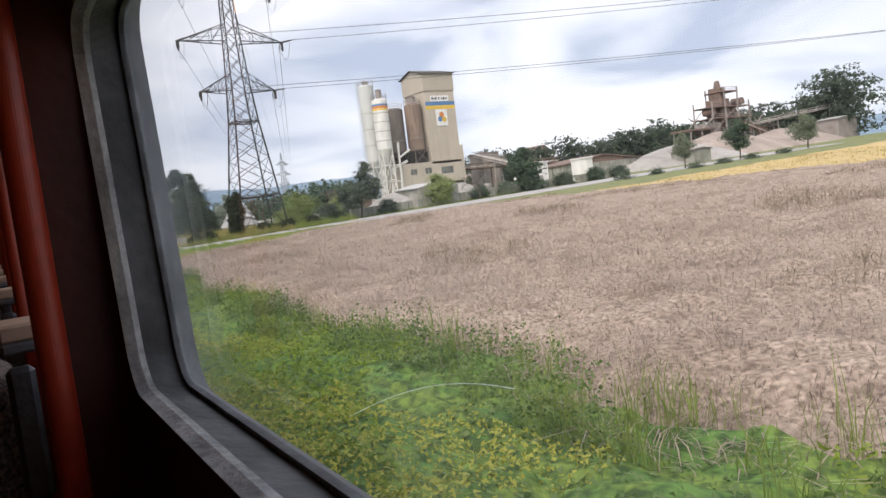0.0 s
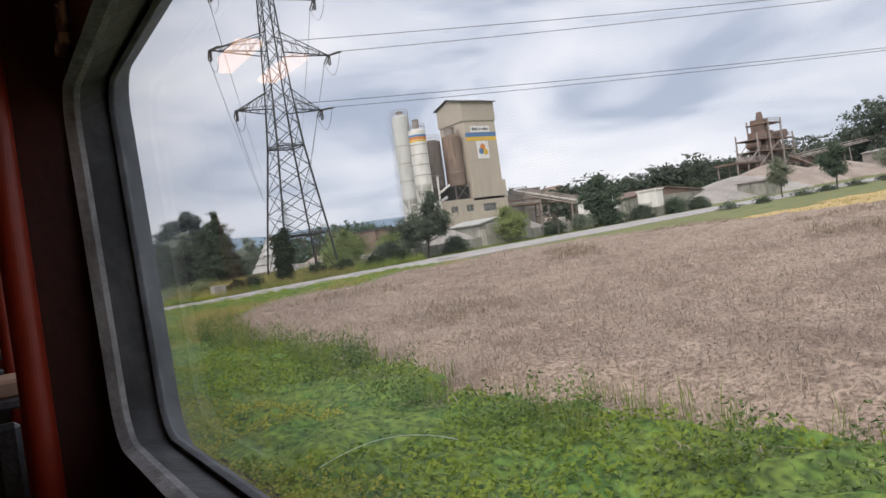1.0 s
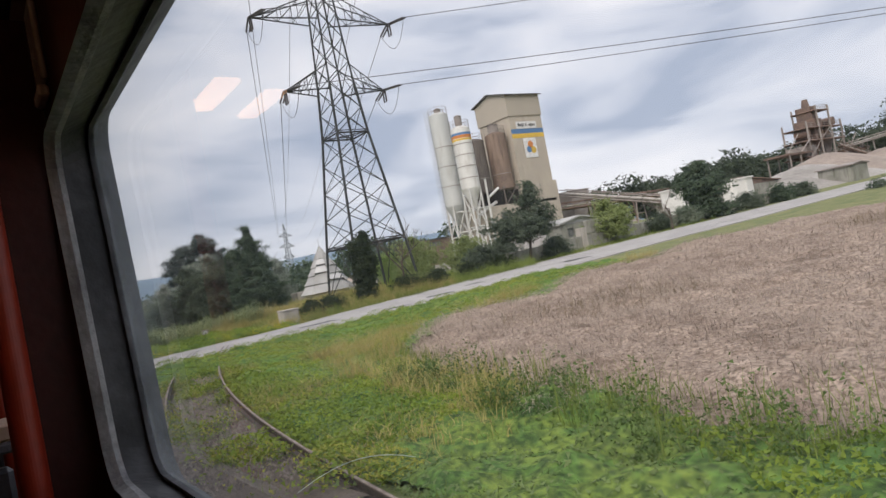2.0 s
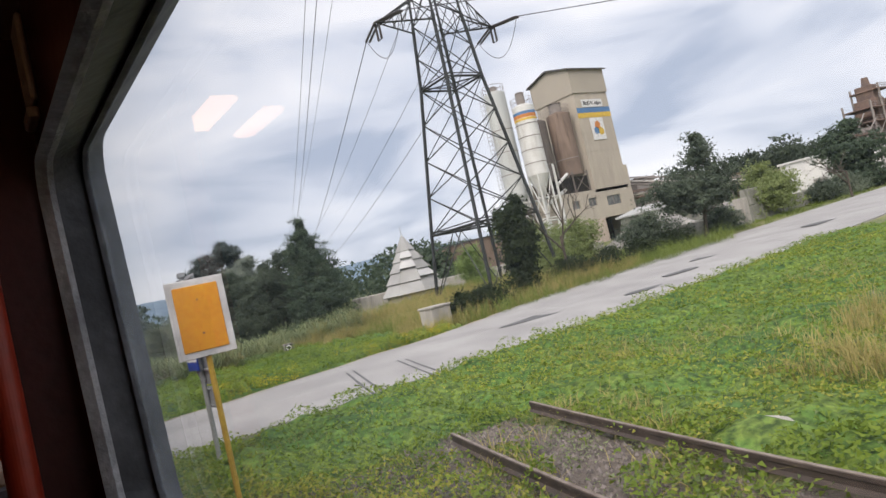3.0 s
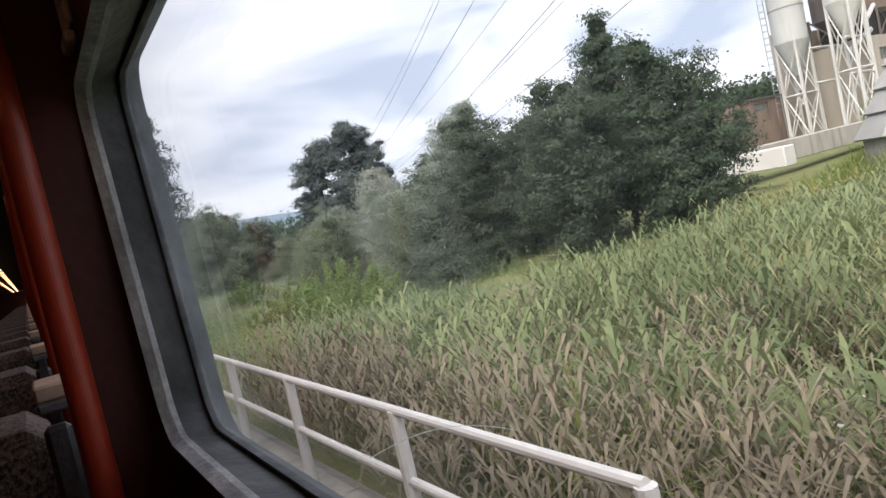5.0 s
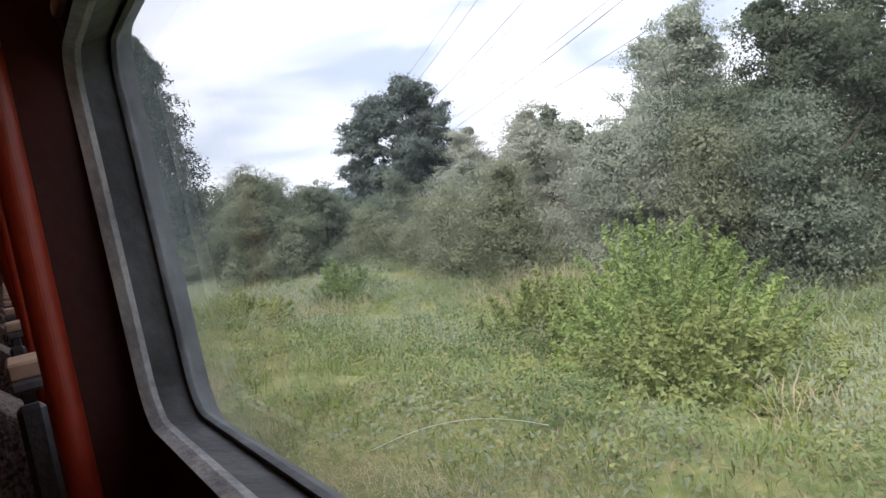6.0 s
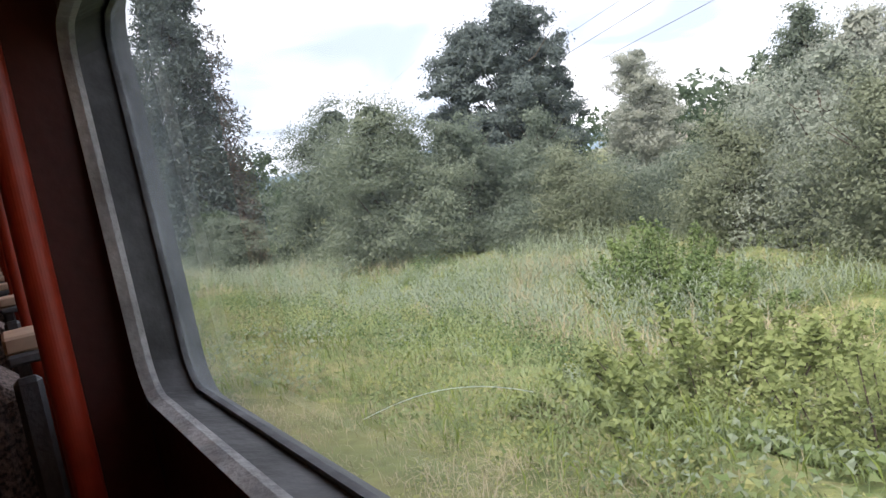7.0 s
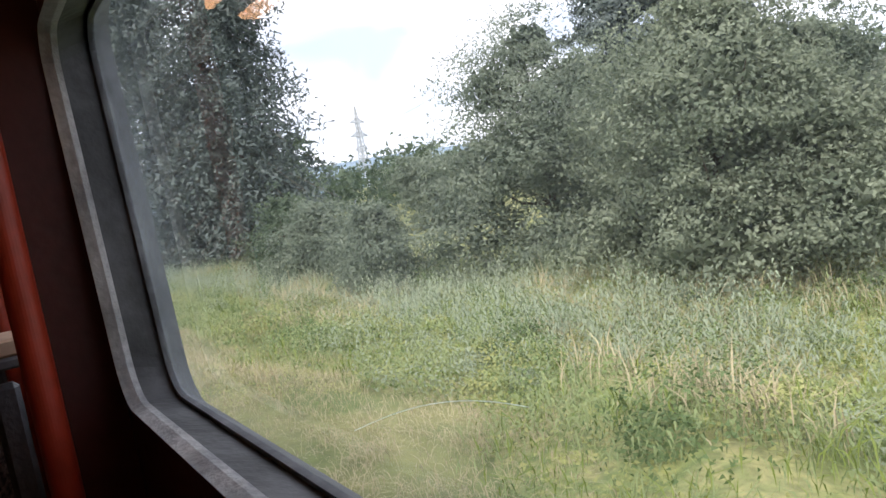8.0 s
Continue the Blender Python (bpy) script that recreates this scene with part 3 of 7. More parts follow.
bm = B()
for k, (cx, cy, sx, sy) in enumerate([(-64.4, 15.0, 0.5, 1.6), (-63.6, 21.5, 0.35, 1.2), (-65.2, 26, 0.4, 1.4), (-62.6, 18, 0.3, 0.8), (-63.9, 33, 0.5, 1.5)]):
    z = road_top(cx, cy) + 0.006
    ring = [(cx + sx * (1 + 0.25 * math.sin(3 * a + k)) * math.cos(a), cy + sy * (1 + 0.2 * math.sin(2 * a + 2 * k)) * math.sin(a)) for a in [i * math.pi / 7 for i in range(14)]]
    prism(bm, ring, "z", z - 0.012, z + 0.003)
tagged(part("road_patches", bm, M_PATCH), "dark tar repair patches on the lane", "road patch", kind="structure")


# the overgrown siding that curves away and crosses the lane
def siding(x):
    return 1.05 + 0.0053 * (x + 28.0) ** 2 if x < -28 else 1.05


rail_thing = thing("siding_track", "overgrown rusty siding rails curving across the lane", "rail track", kind="structure")
for off in (0.0, 1.5):
    bm = B()
    prof = [(-0.055, -0.12), (0.055, -0.12), (0.016, -0.09), (0.016, -0.03), (0.029, -0.02), (0.029, 0.014), (0.023, 0.02), (-0.023, 0.02), (-0.029, 0.014), (-0.029, -0.02), (-0.016, -0.03), (-0.016, -0.09)]
    rings = []
    for x in np.arange(-34.0, -56.6, -1.0):
        d = Vector((-1.0, 0.0106 * (x + 28.0) * -1 * 1.0, 0)).normalized()
        nrm = Vector((-d.y, d.x, 0)) * -1
        y = siding(x) + off * 1.0
        zz = -0.018
        rings.append([bm.verts.new((x + nrm.x * u, y + nrm.y * u, zz + v)) for u, v in prof])
    for p, q in zip(rings, rings[1:]):
        for k in range(len(prof)):
            bm.faces.new((p[k], p[(k + 1) % len(prof)], q[(k + 1) % len(prof)], q[k]))
    bm.faces.new(rings[0])
    bm.faces.new(rings[-1][::-1])
    steel = part("rail", bm, M_RAIL, rail_thing)
    hb = B()
    tops = []
    for x in np.arange(-34.0, -56.6, -1.0):
        d = Vector((-1.0, -0.0106 * (x + 28.0), 0)).normalized()
        nrm = Vector((d.y, -d.x, 0))
        tops.append([hb.verts.new((x + nrm.x * u, siding(x) + off + nrm.y * u, v)) for u, v in ((-0.022, 0.003), (-0.018, 0.007), (0.018, 0.007), (0.022, 0.003))])
    for p, q in zip(tops, tops[1:]):
        for k in range(3):
            hb.faces.new((p[k], p[k + 1], q[k + 1], q[k]))
    part("running_surface", hb, M_RAILTOP, steel, "pale weathered running surface")
# the flange slots beside the rails across the lane
bm = B()
for off in (-0.11, 0.11, 1.39, 1.61):
    for x in np.arange(-60.4, -67.0, -0.4):
        y0, y1 = siding(x) + off, siding(x - 0.4) + off
        z = road_top(x, y0) + 0.004
        a = [bm.verts.new(p) for p in ((x, y0 - 0.035, z), (x, y0 + 0.035, z), (x - 0.4, y1 + 0.035, road_top(x - 0.4, y1) + 0.004), (x - 0.4, y1 - 0.035, road_top(x - 0.4, y1) + 0.004))]
        bm.faces.new(a)
tagged(part("flange_groove", bm, M_PATCH), "dark flange grooves of the siding in the lane", "groove", kind="structure")

# gravel beside the running track
tagged(sheet("ballast_bed", stretch((-140, 30, 1.0)), stretch((-3.2, 2.3, 0.3)), M_GRAVEL, 0.004, lambda x, y: (y < 1.2) | (x > -40)), "dark gravel ballast of the running track", "ballast", kind="structure")
tagged(sheet("siding_ballast", stretch((-57, -34, 0.5)), stretch((0.6, 7.5, 0.25)), M_GRAVEL, 0.045, lambda x, y: (y > 0.7) & (y < 2.55 + 0.0053 * (x + 28.0) ** 2 + 0.25 * np.sin(x * 1.7))), "weedy gravel between the siding rails", "ballast", kind="structure")
n = 60000
px, py = rng.uniform(-57, -40, n), rng.uniform(0.6, 6.6, n)
c1 = 1.05 + 0.0053 * (px + 28.0) ** 2
keep = (py < c1 + 0.1) & (py < 4.6) | (py < c1 + 1.5) & (rng.uniform(size=n) < 0.4)
px, py = px[keep], py[keep]
c = np.stack([px, py, ground_z(px, py) + 0.05 + rng.uniform(0, 0.02, len(px))], 1)
s = rng.uniform(0.018, 0.042, len(c))
tet = np.array([[1, 0, -0.5], [-0.6, 0.8, -0.5], [-0.6, -0.8, -0.5], [0.1, 0.1, 0.8]])
ang = rng.uniform(0, 6.28, len(c))
rx = np.cos(ang)[:, None] * tet[:, 0] - np.sin(ang)[:, None] * tet[:, 1]
ryy = np.sin(ang)[:, None] * tet[:, 0] + np.cos(ang)[:, None] * tet[:, 1]
co = np.stack([c[:, None, 0] + s[:, None] * rx, c[:, None, 1] + s[:, None] * ryy, c[:, None, 2] + s[:, None] * tet[None, :, 2]], -1).reshape(-1, 3)
k = np.arange(len(c))[:, None] * 4
f = np.concatenate([k + np.array([[0, 1, 3]]), k + np.array([[1, 2, 3]]), k + np.array([[2, 0, 3]])])
tagged(mesh_object("ballast_stones", co, f, M_STONE), "loose grey ballast stones beside the siding", "stones", kind="stuff")

# running track under the train
run = thing("running_track", "steel rails of the running track on ballast", "rail track", kind="structure")
for y in (-1.85, -0.35):
    bm = B()
    prism(bm, [(y - 0.06, 0.0), (y + 0.06, 0.0), (y + 0.036, 0.14), (y - 0.036, 0.14)], "x", -160, 40)
    part("rail", bm, M_RAIL, run)


# ---- ground plants ----
def scatter(n, x0, x1, y0, y1, keep=None):
    x, y = rng.uniform(min(x0, x1), max(x0, x1), n), rng.uniform(y0, y1, n)
    if keep is not None:
        k = keep(x, y)
        x, y = x[k], y[k]
    return np.stack([x, y, ground_z(x, y)], 1)


def off_road(x, y):
    return (x > -60.75 + 0.2 * np.sin(y * 1.9)) | (x < lane_far(y) - 0.35 - 0.15 * np.sin(y * 2.1))


def off_rails(x, y):
    c = 1.05 + 0.0053 * (np.minimum(x, -28) + 28.0) ** 2
    between = (x < -36) & (x > -56.6) & (np.abs(y - c - 0.75) < 0.9) & (rng.uniform(size=len(x)) < 0.42 + 0.54 * (np.sin(x * 1.3) * np.sin(y * 1.9 + x) < 0.25))
    gravel = (x < -34) & (x > -57) & (y < c - 0.05) & (rng.uniform(size=len(x)) < 0.985 * smoothstep(-56, -51.5, x + 0.6 * np.sin(y * 3)))
    bare = (np.abs(x + 52.2) < 0.32) & (y > 5.9) & (y < 6.9)
    return ~(between | gravel | bare)


def clumped(freq, cut):
    ph = rng.uniform(0, 6, 4)
    return lambda x, y: np.sin(x * freq + ph[0] + 1.5 * np.sin(y * freq * 0.7 + ph[1])) + np.sin(y * freq * 1.2 + ph[2] + np.sin(x * freq * 0.6 + ph[3])) > cut


def stuff(name, made, mat, label, category="grass"):
    co, f = made
    return tagged(mesh_object(name, co, f, mat), label, category, kind="stuff")


def tufts(pts, per, radius):
    c = np.repeat(pts, per, 0)
    c[:, :2] += rng.normal(0, radius, (len(c), 2))
    c[:, 2] = ground_z(c[:, 0], c[:, 1])
    return c


def leaf_plants(pts, per, radius, height, size, lift=0.5):
    c = np.repeat(pts, per, 0)
    c[:, :2] += rng.normal(0, radius, (len(c), 2))
    hh = np.repeat(rng.uniform(0.35, 1.0, len(pts)), per) * height * tuft_noise(c[:, 0] * 1.0, c[:, 1])
    c[:, 2] = ground_z(c[:, 0], c[:, 1]) + rng.uniform(0.15, 1.0, len(c)) * hh
    return leaves(c, size, lift)


def canopy(n, x0, x1, y0, y1, low, high, f, size, keep=None, lift=0.6, over=None):
    """A closed canopy of small leaves over rounded heaps; leaves thin out downwards."""
    p = scatter(n, x0, x1, y0, y1, keep)
    top = lambda x, y: low + (high - low) * lumps(x, y, f) + (over(x, y) if over else 0.0)
    x, y, e = p[:, 0], p[:, 1], 0.12
    h = low + (high - low) * lumps(x, y, f)
    out = np.stack([(top(x - e, y) - top(x + e, y)) / (2 * e), (top(x, y - e) - top(x, y + e)) / (2 * e), np.full(len(p), 0.9)], 1)
    out /= np.linalg.norm(out, axis=1)[:, None]
    p[:, 2] += h * (1 - 0.75 * rng.uniform(0, 1, len(p)) ** 2.2) + rng.normal(0, 0.02, len(p))
    if over:
        p[:, 2] += over(x, y)
    return leaves(p, size, lift, 0.6, out)


def raised(made_from, over):
    """Base points set on the heaps of growth."""
    c = made_from.copy()
    c[:, 2] += over(c[:, 0], c[:, 1])
    return c


both = lambda *fs: (lambda x, y: np.logical_and.reduce([f(x, y) for f in fs]))
verge = lambda x, y: off_road(x, y) & (y < field_edge(x) + 0.2) | (x < -52)

# first stretch: verge between the train and the crop field, then the siding and the lane
p = scatter(5000, 8, -60, 1.3, 7.5, both(verge, off_road, off_rails))
stuff("verge_grass", blades(tufts(p, 12, 0.10), 0.17, 0.009), G_GREEN, "short green verge grass beside the track")
stuff("yellow_ground_cover", canopy(110000, 8, -58, 1.5, 4.4, 0.05, 0.42, 2.7, 0.026, both(verge, off_road, off_rails, lambda x, y: np.sin(x * 0.9 + np.sin(y)) + (2.9 - y) * 0.9 > -0.1), 0.4), G_YELLOWISH, "yellow-green creeping weeds along the track", "weeds")
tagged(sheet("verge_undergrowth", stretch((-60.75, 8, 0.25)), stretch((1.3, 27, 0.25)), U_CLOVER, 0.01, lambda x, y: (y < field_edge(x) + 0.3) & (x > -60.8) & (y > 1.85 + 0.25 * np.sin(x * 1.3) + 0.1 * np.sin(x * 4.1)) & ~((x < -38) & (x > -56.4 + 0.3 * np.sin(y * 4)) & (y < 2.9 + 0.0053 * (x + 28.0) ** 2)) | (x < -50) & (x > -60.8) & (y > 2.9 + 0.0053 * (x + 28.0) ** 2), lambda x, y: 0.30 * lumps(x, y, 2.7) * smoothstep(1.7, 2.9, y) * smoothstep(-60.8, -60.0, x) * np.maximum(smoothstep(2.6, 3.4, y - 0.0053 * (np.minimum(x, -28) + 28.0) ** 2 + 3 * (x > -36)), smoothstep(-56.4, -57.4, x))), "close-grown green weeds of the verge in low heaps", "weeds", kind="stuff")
p = scatter(2600, -40, -57, 1.0, 7.0, lambda x, y: (np.abs(y - 1.8 - 0.0053 * (x + 28.0) ** 2) < 0.75) & (lumps(x, y, 2.1) > 0.45))
stuff("track_weeds", leaf_plants(p, 26, 0.12, 0.16, 0.020), G_MEADOW, "low dull green weeds between the siding rails", "weeds")
p = scatter(3600, -39, -59, 2.4, 24, both(off_road, off_rails, lambda x, y: ~in_field(x, y), clumped(0.9, 0.45)))
stuff("dry_siding_grass", blades(tufts(p, 18, 0.14), 0.42, 0.010, 0.7), G_GOLD, "dry golden grass beside the siding")
stuff("dark_verge_weeds", canopy(60000, 8, -60, 2.4, 7.0, 0.05, 0.34, 2.7, 0.034, both(verge, off_road, off_rails, clumped(0.5, -0.3))), G_DEEP, "darker broad weeds on the verge", "weeds")
stuff("clover_patch", canopy(160000, 8, -60.9, 2.0, 6.8, 0.05, 0.42, 2.7, 0.037, both(verge, off_road, off_rails, clumped(0.6, -0.6))), G_CLOVER, "lush green low weeds on the verge", "weeds")
p = scatter(4200, 8, -46, 3.4, 9.5, lambda x, y: (np.abs(y - field_edge(x) + 0.35) < 0.8) & (lumps(x, y * 0.4, 0.9) > 0.42))
stuff("tall_weeds", leaf_plants(p, 46, 0.09, 0.85, 0.030, 0.2), G_WEED, "tall dark green weeds along the field edge", "weeds")
p = scatter(1800, 8, -50, 3.6, 10.0, lambda x, y: np.abs(y - field_edge(x) + 0.1) < 0.8)
stuff("edge_grass", blades(tufts(p, 20, 0.10), 0.7, 0.010, 0.3), G_GREEN, "tall grass tufts at the edge of the crop field")
stuff("yellow_siding_weeds", canopy(110000, -40, -60, 2.2, 24, 0.05, 0.40, 2.7, 0.028, both(off_road, off_rails, clumped(0.8, -0.1), lambda x, y: ~in_field(x, y))), G_YELLOWISH, "yellow-green weeds between the siding and the field", "weeds")
stuff("meadow_weeds", canopy(160000, -40, -60.9, 1.6, 26, 0.05, 0.38, 2.7, 0.033, both(off_road, off_rails, lambda x, y: ~in_field(x, y))), G_CLOVER, "green weeds between the siding and the field", "weeds")
p = scatter(3600, -40, -54, 6, 27, lambda x, y: ~in_field(x, y) & in_field(x + 1.2, y + 1.2 + 0.6 * np.sin(x * 2)))
stuff("dry_edge_grass", blades(tufts(p, 20, 0.14), 0.7, 0.010, 0.4), G_GOLD, "dry yellow grass at the field corner")

p = scatter(90, -51.6, -53.4, 8.6, 10.6, None)
stuff("pale_siding_grass", blades(tufts(p, 22, 0.16), 0.6, 0.010, 0.6), G_GOLD, "tall pale dry grass clump in the siding weeds")

# the crop
crop_top = lambda x, y: (0.22 + 0.22 * lumps(x, y, 2.3)) * smoothstep(0.2, 2.0, y - field_edge(x)) * smoothstep(-53.6, -51.0, x - 1.2 * np.sin(y * 0.8))
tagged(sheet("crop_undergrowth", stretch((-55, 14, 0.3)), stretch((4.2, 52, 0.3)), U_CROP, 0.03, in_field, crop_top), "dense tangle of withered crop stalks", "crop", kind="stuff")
p = scatter(52000, 12, -54.5, 4.2, 34, lambda x, y: in_field(x - 0.3, y + 0.4) & (rng.uniform(size=len(x)) < np.clip(1.35 - y / 24, 0.2, 1)))
stuff("crop_stalks", blades(raised(tufts(p, 6, 0.13), lambda x, y: crop_top(x, y) * 0.75), 0.44, 0.011, 1.1), G_FIELD, "withered pinkish stalks of the crop", "crop")
stuff("crop_heads", canopy(185000, 12, -54.2, 4.4, 36, 0.04, 0.34, 6.0, 0.024, both(in_field, lambda x, y: rng.uniform(size=len(x)) < np.clip(1.3 - y / 30, 0.15, 1)), 0.2, crop_top), G_FIELD, "withered pods and heads of the crop", "crop")
p = scatter(16000, 16, -50, 7, 42, both(in_field, clumped(0.45, 1.4)))
stuff("dark_crop_patches", blades(raised(tufts(p, 7, 0.14), lambda x, y: crop_top(x, y) * 0.9), 0.55, 0.014, 0.8), G_FIELDDARK, "darker standing patches in the crop", "crop")
p = scatter(6500, 30, -57, 29, 80, in_stubble)
stuff("stubble", blades(tufts(p, 4, 0.2), 0.22, 0.05, 0.3), G_GOLD, "golden stubble rows", "stubble")

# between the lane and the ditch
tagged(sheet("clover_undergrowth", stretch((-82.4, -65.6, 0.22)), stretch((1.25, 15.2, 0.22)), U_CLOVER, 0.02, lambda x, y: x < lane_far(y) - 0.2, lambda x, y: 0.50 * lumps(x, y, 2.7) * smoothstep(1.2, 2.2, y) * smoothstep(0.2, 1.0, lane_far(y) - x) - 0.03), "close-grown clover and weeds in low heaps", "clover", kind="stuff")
stuff("dark_clover", canopy(45000, -65.8, -82.0, 1.3, 14.5, 0.06, 0.54, 2.7, 0.038, both(off_road, clumped(0.9, 0.2)), 0.25), G_WEED, "darker leafy weeds between the clover", "weeds")
stuff("clover_meadow", canopy(125000, -65.8, -82.0, 1.3, 14.5, 0.06, 0.60, 2.7, 0.036, off_road, 0.25), G_CLOVER, "lush bright green clover meadow", "clover")
stuff("yellow_clover", canopy(90000, -65.8, -82, 1.2, 14.0, 0.06, 0.62, 2.7, 0.033, both(off_road, lambda x, y: np.sin(x * 0.8 + np.sin(y * 0.9)) + np.sin(y * 0.7 + 1) + (3.4 - y) * 0.8 > 0.5)), G_YELLOWISH, "yellow-green weeds next to the track", "weeds")
p = scatter(5200, -65.8, -73.0, 2.2, 15.0, both(off_road, clumped(1.3, -0.2), lambda x, y: x > lane_far(y) - 0.9 - rng.uniform(0, 1.0, len(x)) ** 3 * 3.2))
stuff("yellow_flower_patch", leaf_plants(p, 26, 0.10, 0.62, 0.015), G_FLOWER, "yellow wild flowers along the lane", "flowers")
p = scatter(6400, -66.5, -84, 1.5, 60, both(off_road, lambda x, y: (x > -72.5) & (y > 9) | (y > 12) & (x > -84)))
stuff("lane_grass", blades(tufts(p, 9, 0.14), 0.34, 0.02, 0.4), G_GREEN, "mid-green grass beside the lane")
p = scatter(3000, -69.5, -90, 13.5, 27, clumped(0.5, -0.7))
stuff("golden_grass", blades(tufts(p, 24, 0.18), 0.95, 0.012, 0.4), G_GOLD, "tall golden dry grass near the ditch")
p = scatter(2600, -68.5, -96, 15, 34, None)
stuff("tall_green_grass", blades(tufts(p, 20, 0.2), 0.9, 0.015, 0.45), G_GREEN, "tall green grass round the pylon foot")

# reeds in the ditch
reed_in = lambda x, y: ~((x > -83.4) & (y > 10.2) & (y < 14.8)) & (x < -80.9 - 0.35 * np.sin(y * 1.1)) & (x > -91.5 + 0.4 * np.sin(y))
def reed_stand(p, height, per=8, length=0.54, width=0.046):
    """Upright canes, each with long leaves that rise, bend and hang at the tip."""
    n = len(p)
    h = height * rng.uniform(0.6, 1.15, n) * (0.55 + 0.6 * lumps(p[:, 0], p[:, 1], 1.3))
    lean = rng.normal(0, 0.10, (n, 2)) + np.array([0.08, 0.05])
    a = rng.uniform(0, 2 * np.pi, n * per)
    u = np.tile(np.linspace(0.22, 1.0, per), n) + rng.uniform(-0.06, 0.06, n * per)
    H = np.repeat(h, per)
    base = np.repeat(p, per, 0)
    base[:, :2] += np.repeat(lean, per, 0) * (u * H)[:, None]
    base[:, 2] += u * H
    l = length * rng.uniform(0.6, 1.25, n * per) * (1.15 - 0.45 * u)
    o = np.stack([np.cos(a), np.sin(a), np.zeros(len(a))], 1)
    side = np.stack([-np.sin(a), np.cos(a), np.zeros(len(a))], 1) * (width * 0.5 * rng.uniform(0.7, 1.3, len(a)))[:, None]
    bend = rng.uniform(0.15, 0.75, len(a))
    up = np.array([0, 0, 1.0])
    mid_p = base + o * (l * 0.42)[:, None] + up * (l * 0.55)[:, None]
    tip = base + o * (l * (0.6 + 0.35 * bend))[:, None] + up * (l * (0.85 - bend))[:, None]
    co = np.stack([base, mid_p + side, tip, mid_p - side], 1).reshape(-1, 3)
    return co, np.arange(len(co)).reshape(-1, 4)


p = scatter(7600, -80.5, -92, 3.2, 17.5, both(reed_in, lambda x, y: lumps(x, y, 1.7) > 0.36))
stuff("reeds", reed_stand(p, 1.42), G_REED, "pale green reeds with broad leaves filling the ditch", "reeds")
p = scatter(2600, -80.5, -92, 4.2, 18.5, both(reed_in, clumped(0.9, -0.2)))
stuff("yellowing_reeds", reed_stand(p, 1.5, 7, 0.40, 0.026), G_REEDPALE, "yellowing reeds among the green ones", "reeds")
p = scatter(3000, -80.7, -89, 1.9, 7.4, both(reed_in, lambda x, y: lumps(x, y, 1.1) > 0.2))
stuff("withered_reeds", reed_stand(p, 1.15, 7, 0.42, 0.026), G_REEDBROWN, "withered brown reeds near the culvert", "reeds")
p = scatter(2400, -81.0, -92, 2.6, 18.5, both(reed_in, clumped(0.7, -0.4)))
stuff("reed_grass", blades(tufts(p, 18, 0.16), 0.95, 0.016, 0.6), G_GREEN, "green tall grass among the reeds")
p = scatter(1500, -81.0, -93, 8.5, 21, both(lambda x, y: ~((x > -83.4) & (y > 10.2) & (y < 14.8)), clumped(0.6, -0.2)))
stuff("reed_plumes", blades(tufts(p, 16, 0.16), 1.25, 0.016, 0.45), G_GOLD, "golden grass plumes above the reeds")
stuff("ditch_brambles", canopy(26000, -80.6, -84.6, 6.2, 15.2, 0.15, 0.75, 1.1, 0.042, lambda x, y: ~((x > -82.4) & (y > 12.2) & (y < 14.6)) | (rng.uniform(size=len(x)) < 0.1)), G_DEEP, "dark green brambles at the edge of the ditch", "brambles")
p = scatter(60, -80.9, -82.5, 3.5, 8, None)
stuff("white_flowers", leaf_plants(p, 8, 0.07, 0.9, 0.03, 1.5), G_WHITEFLOWER, "white umbel flowers at the reed edge", "flowers")

# last stretch: tall mixed meadow
tagged(sheet("dry_bank", stretch((-170, -88, 0.5)), stretch((1.0, 4.6, 0.25)), M_DRYBANK, -0.03), "pale dry earth and moss on the track bank", "bank", kind="structure")
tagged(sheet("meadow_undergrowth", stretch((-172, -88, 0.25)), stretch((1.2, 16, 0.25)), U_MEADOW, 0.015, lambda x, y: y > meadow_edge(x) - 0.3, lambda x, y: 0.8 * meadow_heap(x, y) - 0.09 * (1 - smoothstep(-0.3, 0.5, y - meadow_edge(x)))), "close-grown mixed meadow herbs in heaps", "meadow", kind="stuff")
near_strip = lambda x, y: y > meadow_edge(x)
spot = lambda f, cut: both(near_strip, clumped(f, cut))
p = scatter(3000, -89, -168, 2.0, 14.5, near_strip)
stuff("meadow_grass", blades(raised(tufts(p, 18, 0.16), meadow_heap), 0.34, 0.014, 0.7), G_GREEN, "long green meadow grass")
p = scatter(2600, -89, -168, 4.0, 14.5, spot(0.7, 0.7))
stuff("pale_meadow_grass", blades(raised(tufts(p, 20, 0.16), meadow_heap), 0.46, 0.013, 0.65), G_DRY, "pale dry meadow grass")
p = scatter(5600, -89, -168, 1.1, 4.6, clumped(0.8, -0.7))
stuff("dry_bank_grass", blades(raised(tufts(p, 16, 0.12), meadow_heap), 0.19, 0.007, 0.9), G_DRY, "short dry grass on the track bank")
stuff("bank_moss", canopy(60000, -89, -168, 1.2, 3.6, 0.01, 0.10, 1.6, 0.018, clumped(0.9, -0.3), 0.6, meadow_heap), G_HERBLIME, "yellow-green moss and creepers on the track bank", "weeds")
stuff("meadow_leaves", canopy(120000, -89, -168, 1.8, 14, 0.03, 0.30, 3.6, 0.033, spot(0.8, -0.5), 0.6, meadow_heap), G_MEADOW, "leafy green weeds in the meadow", "weeds")
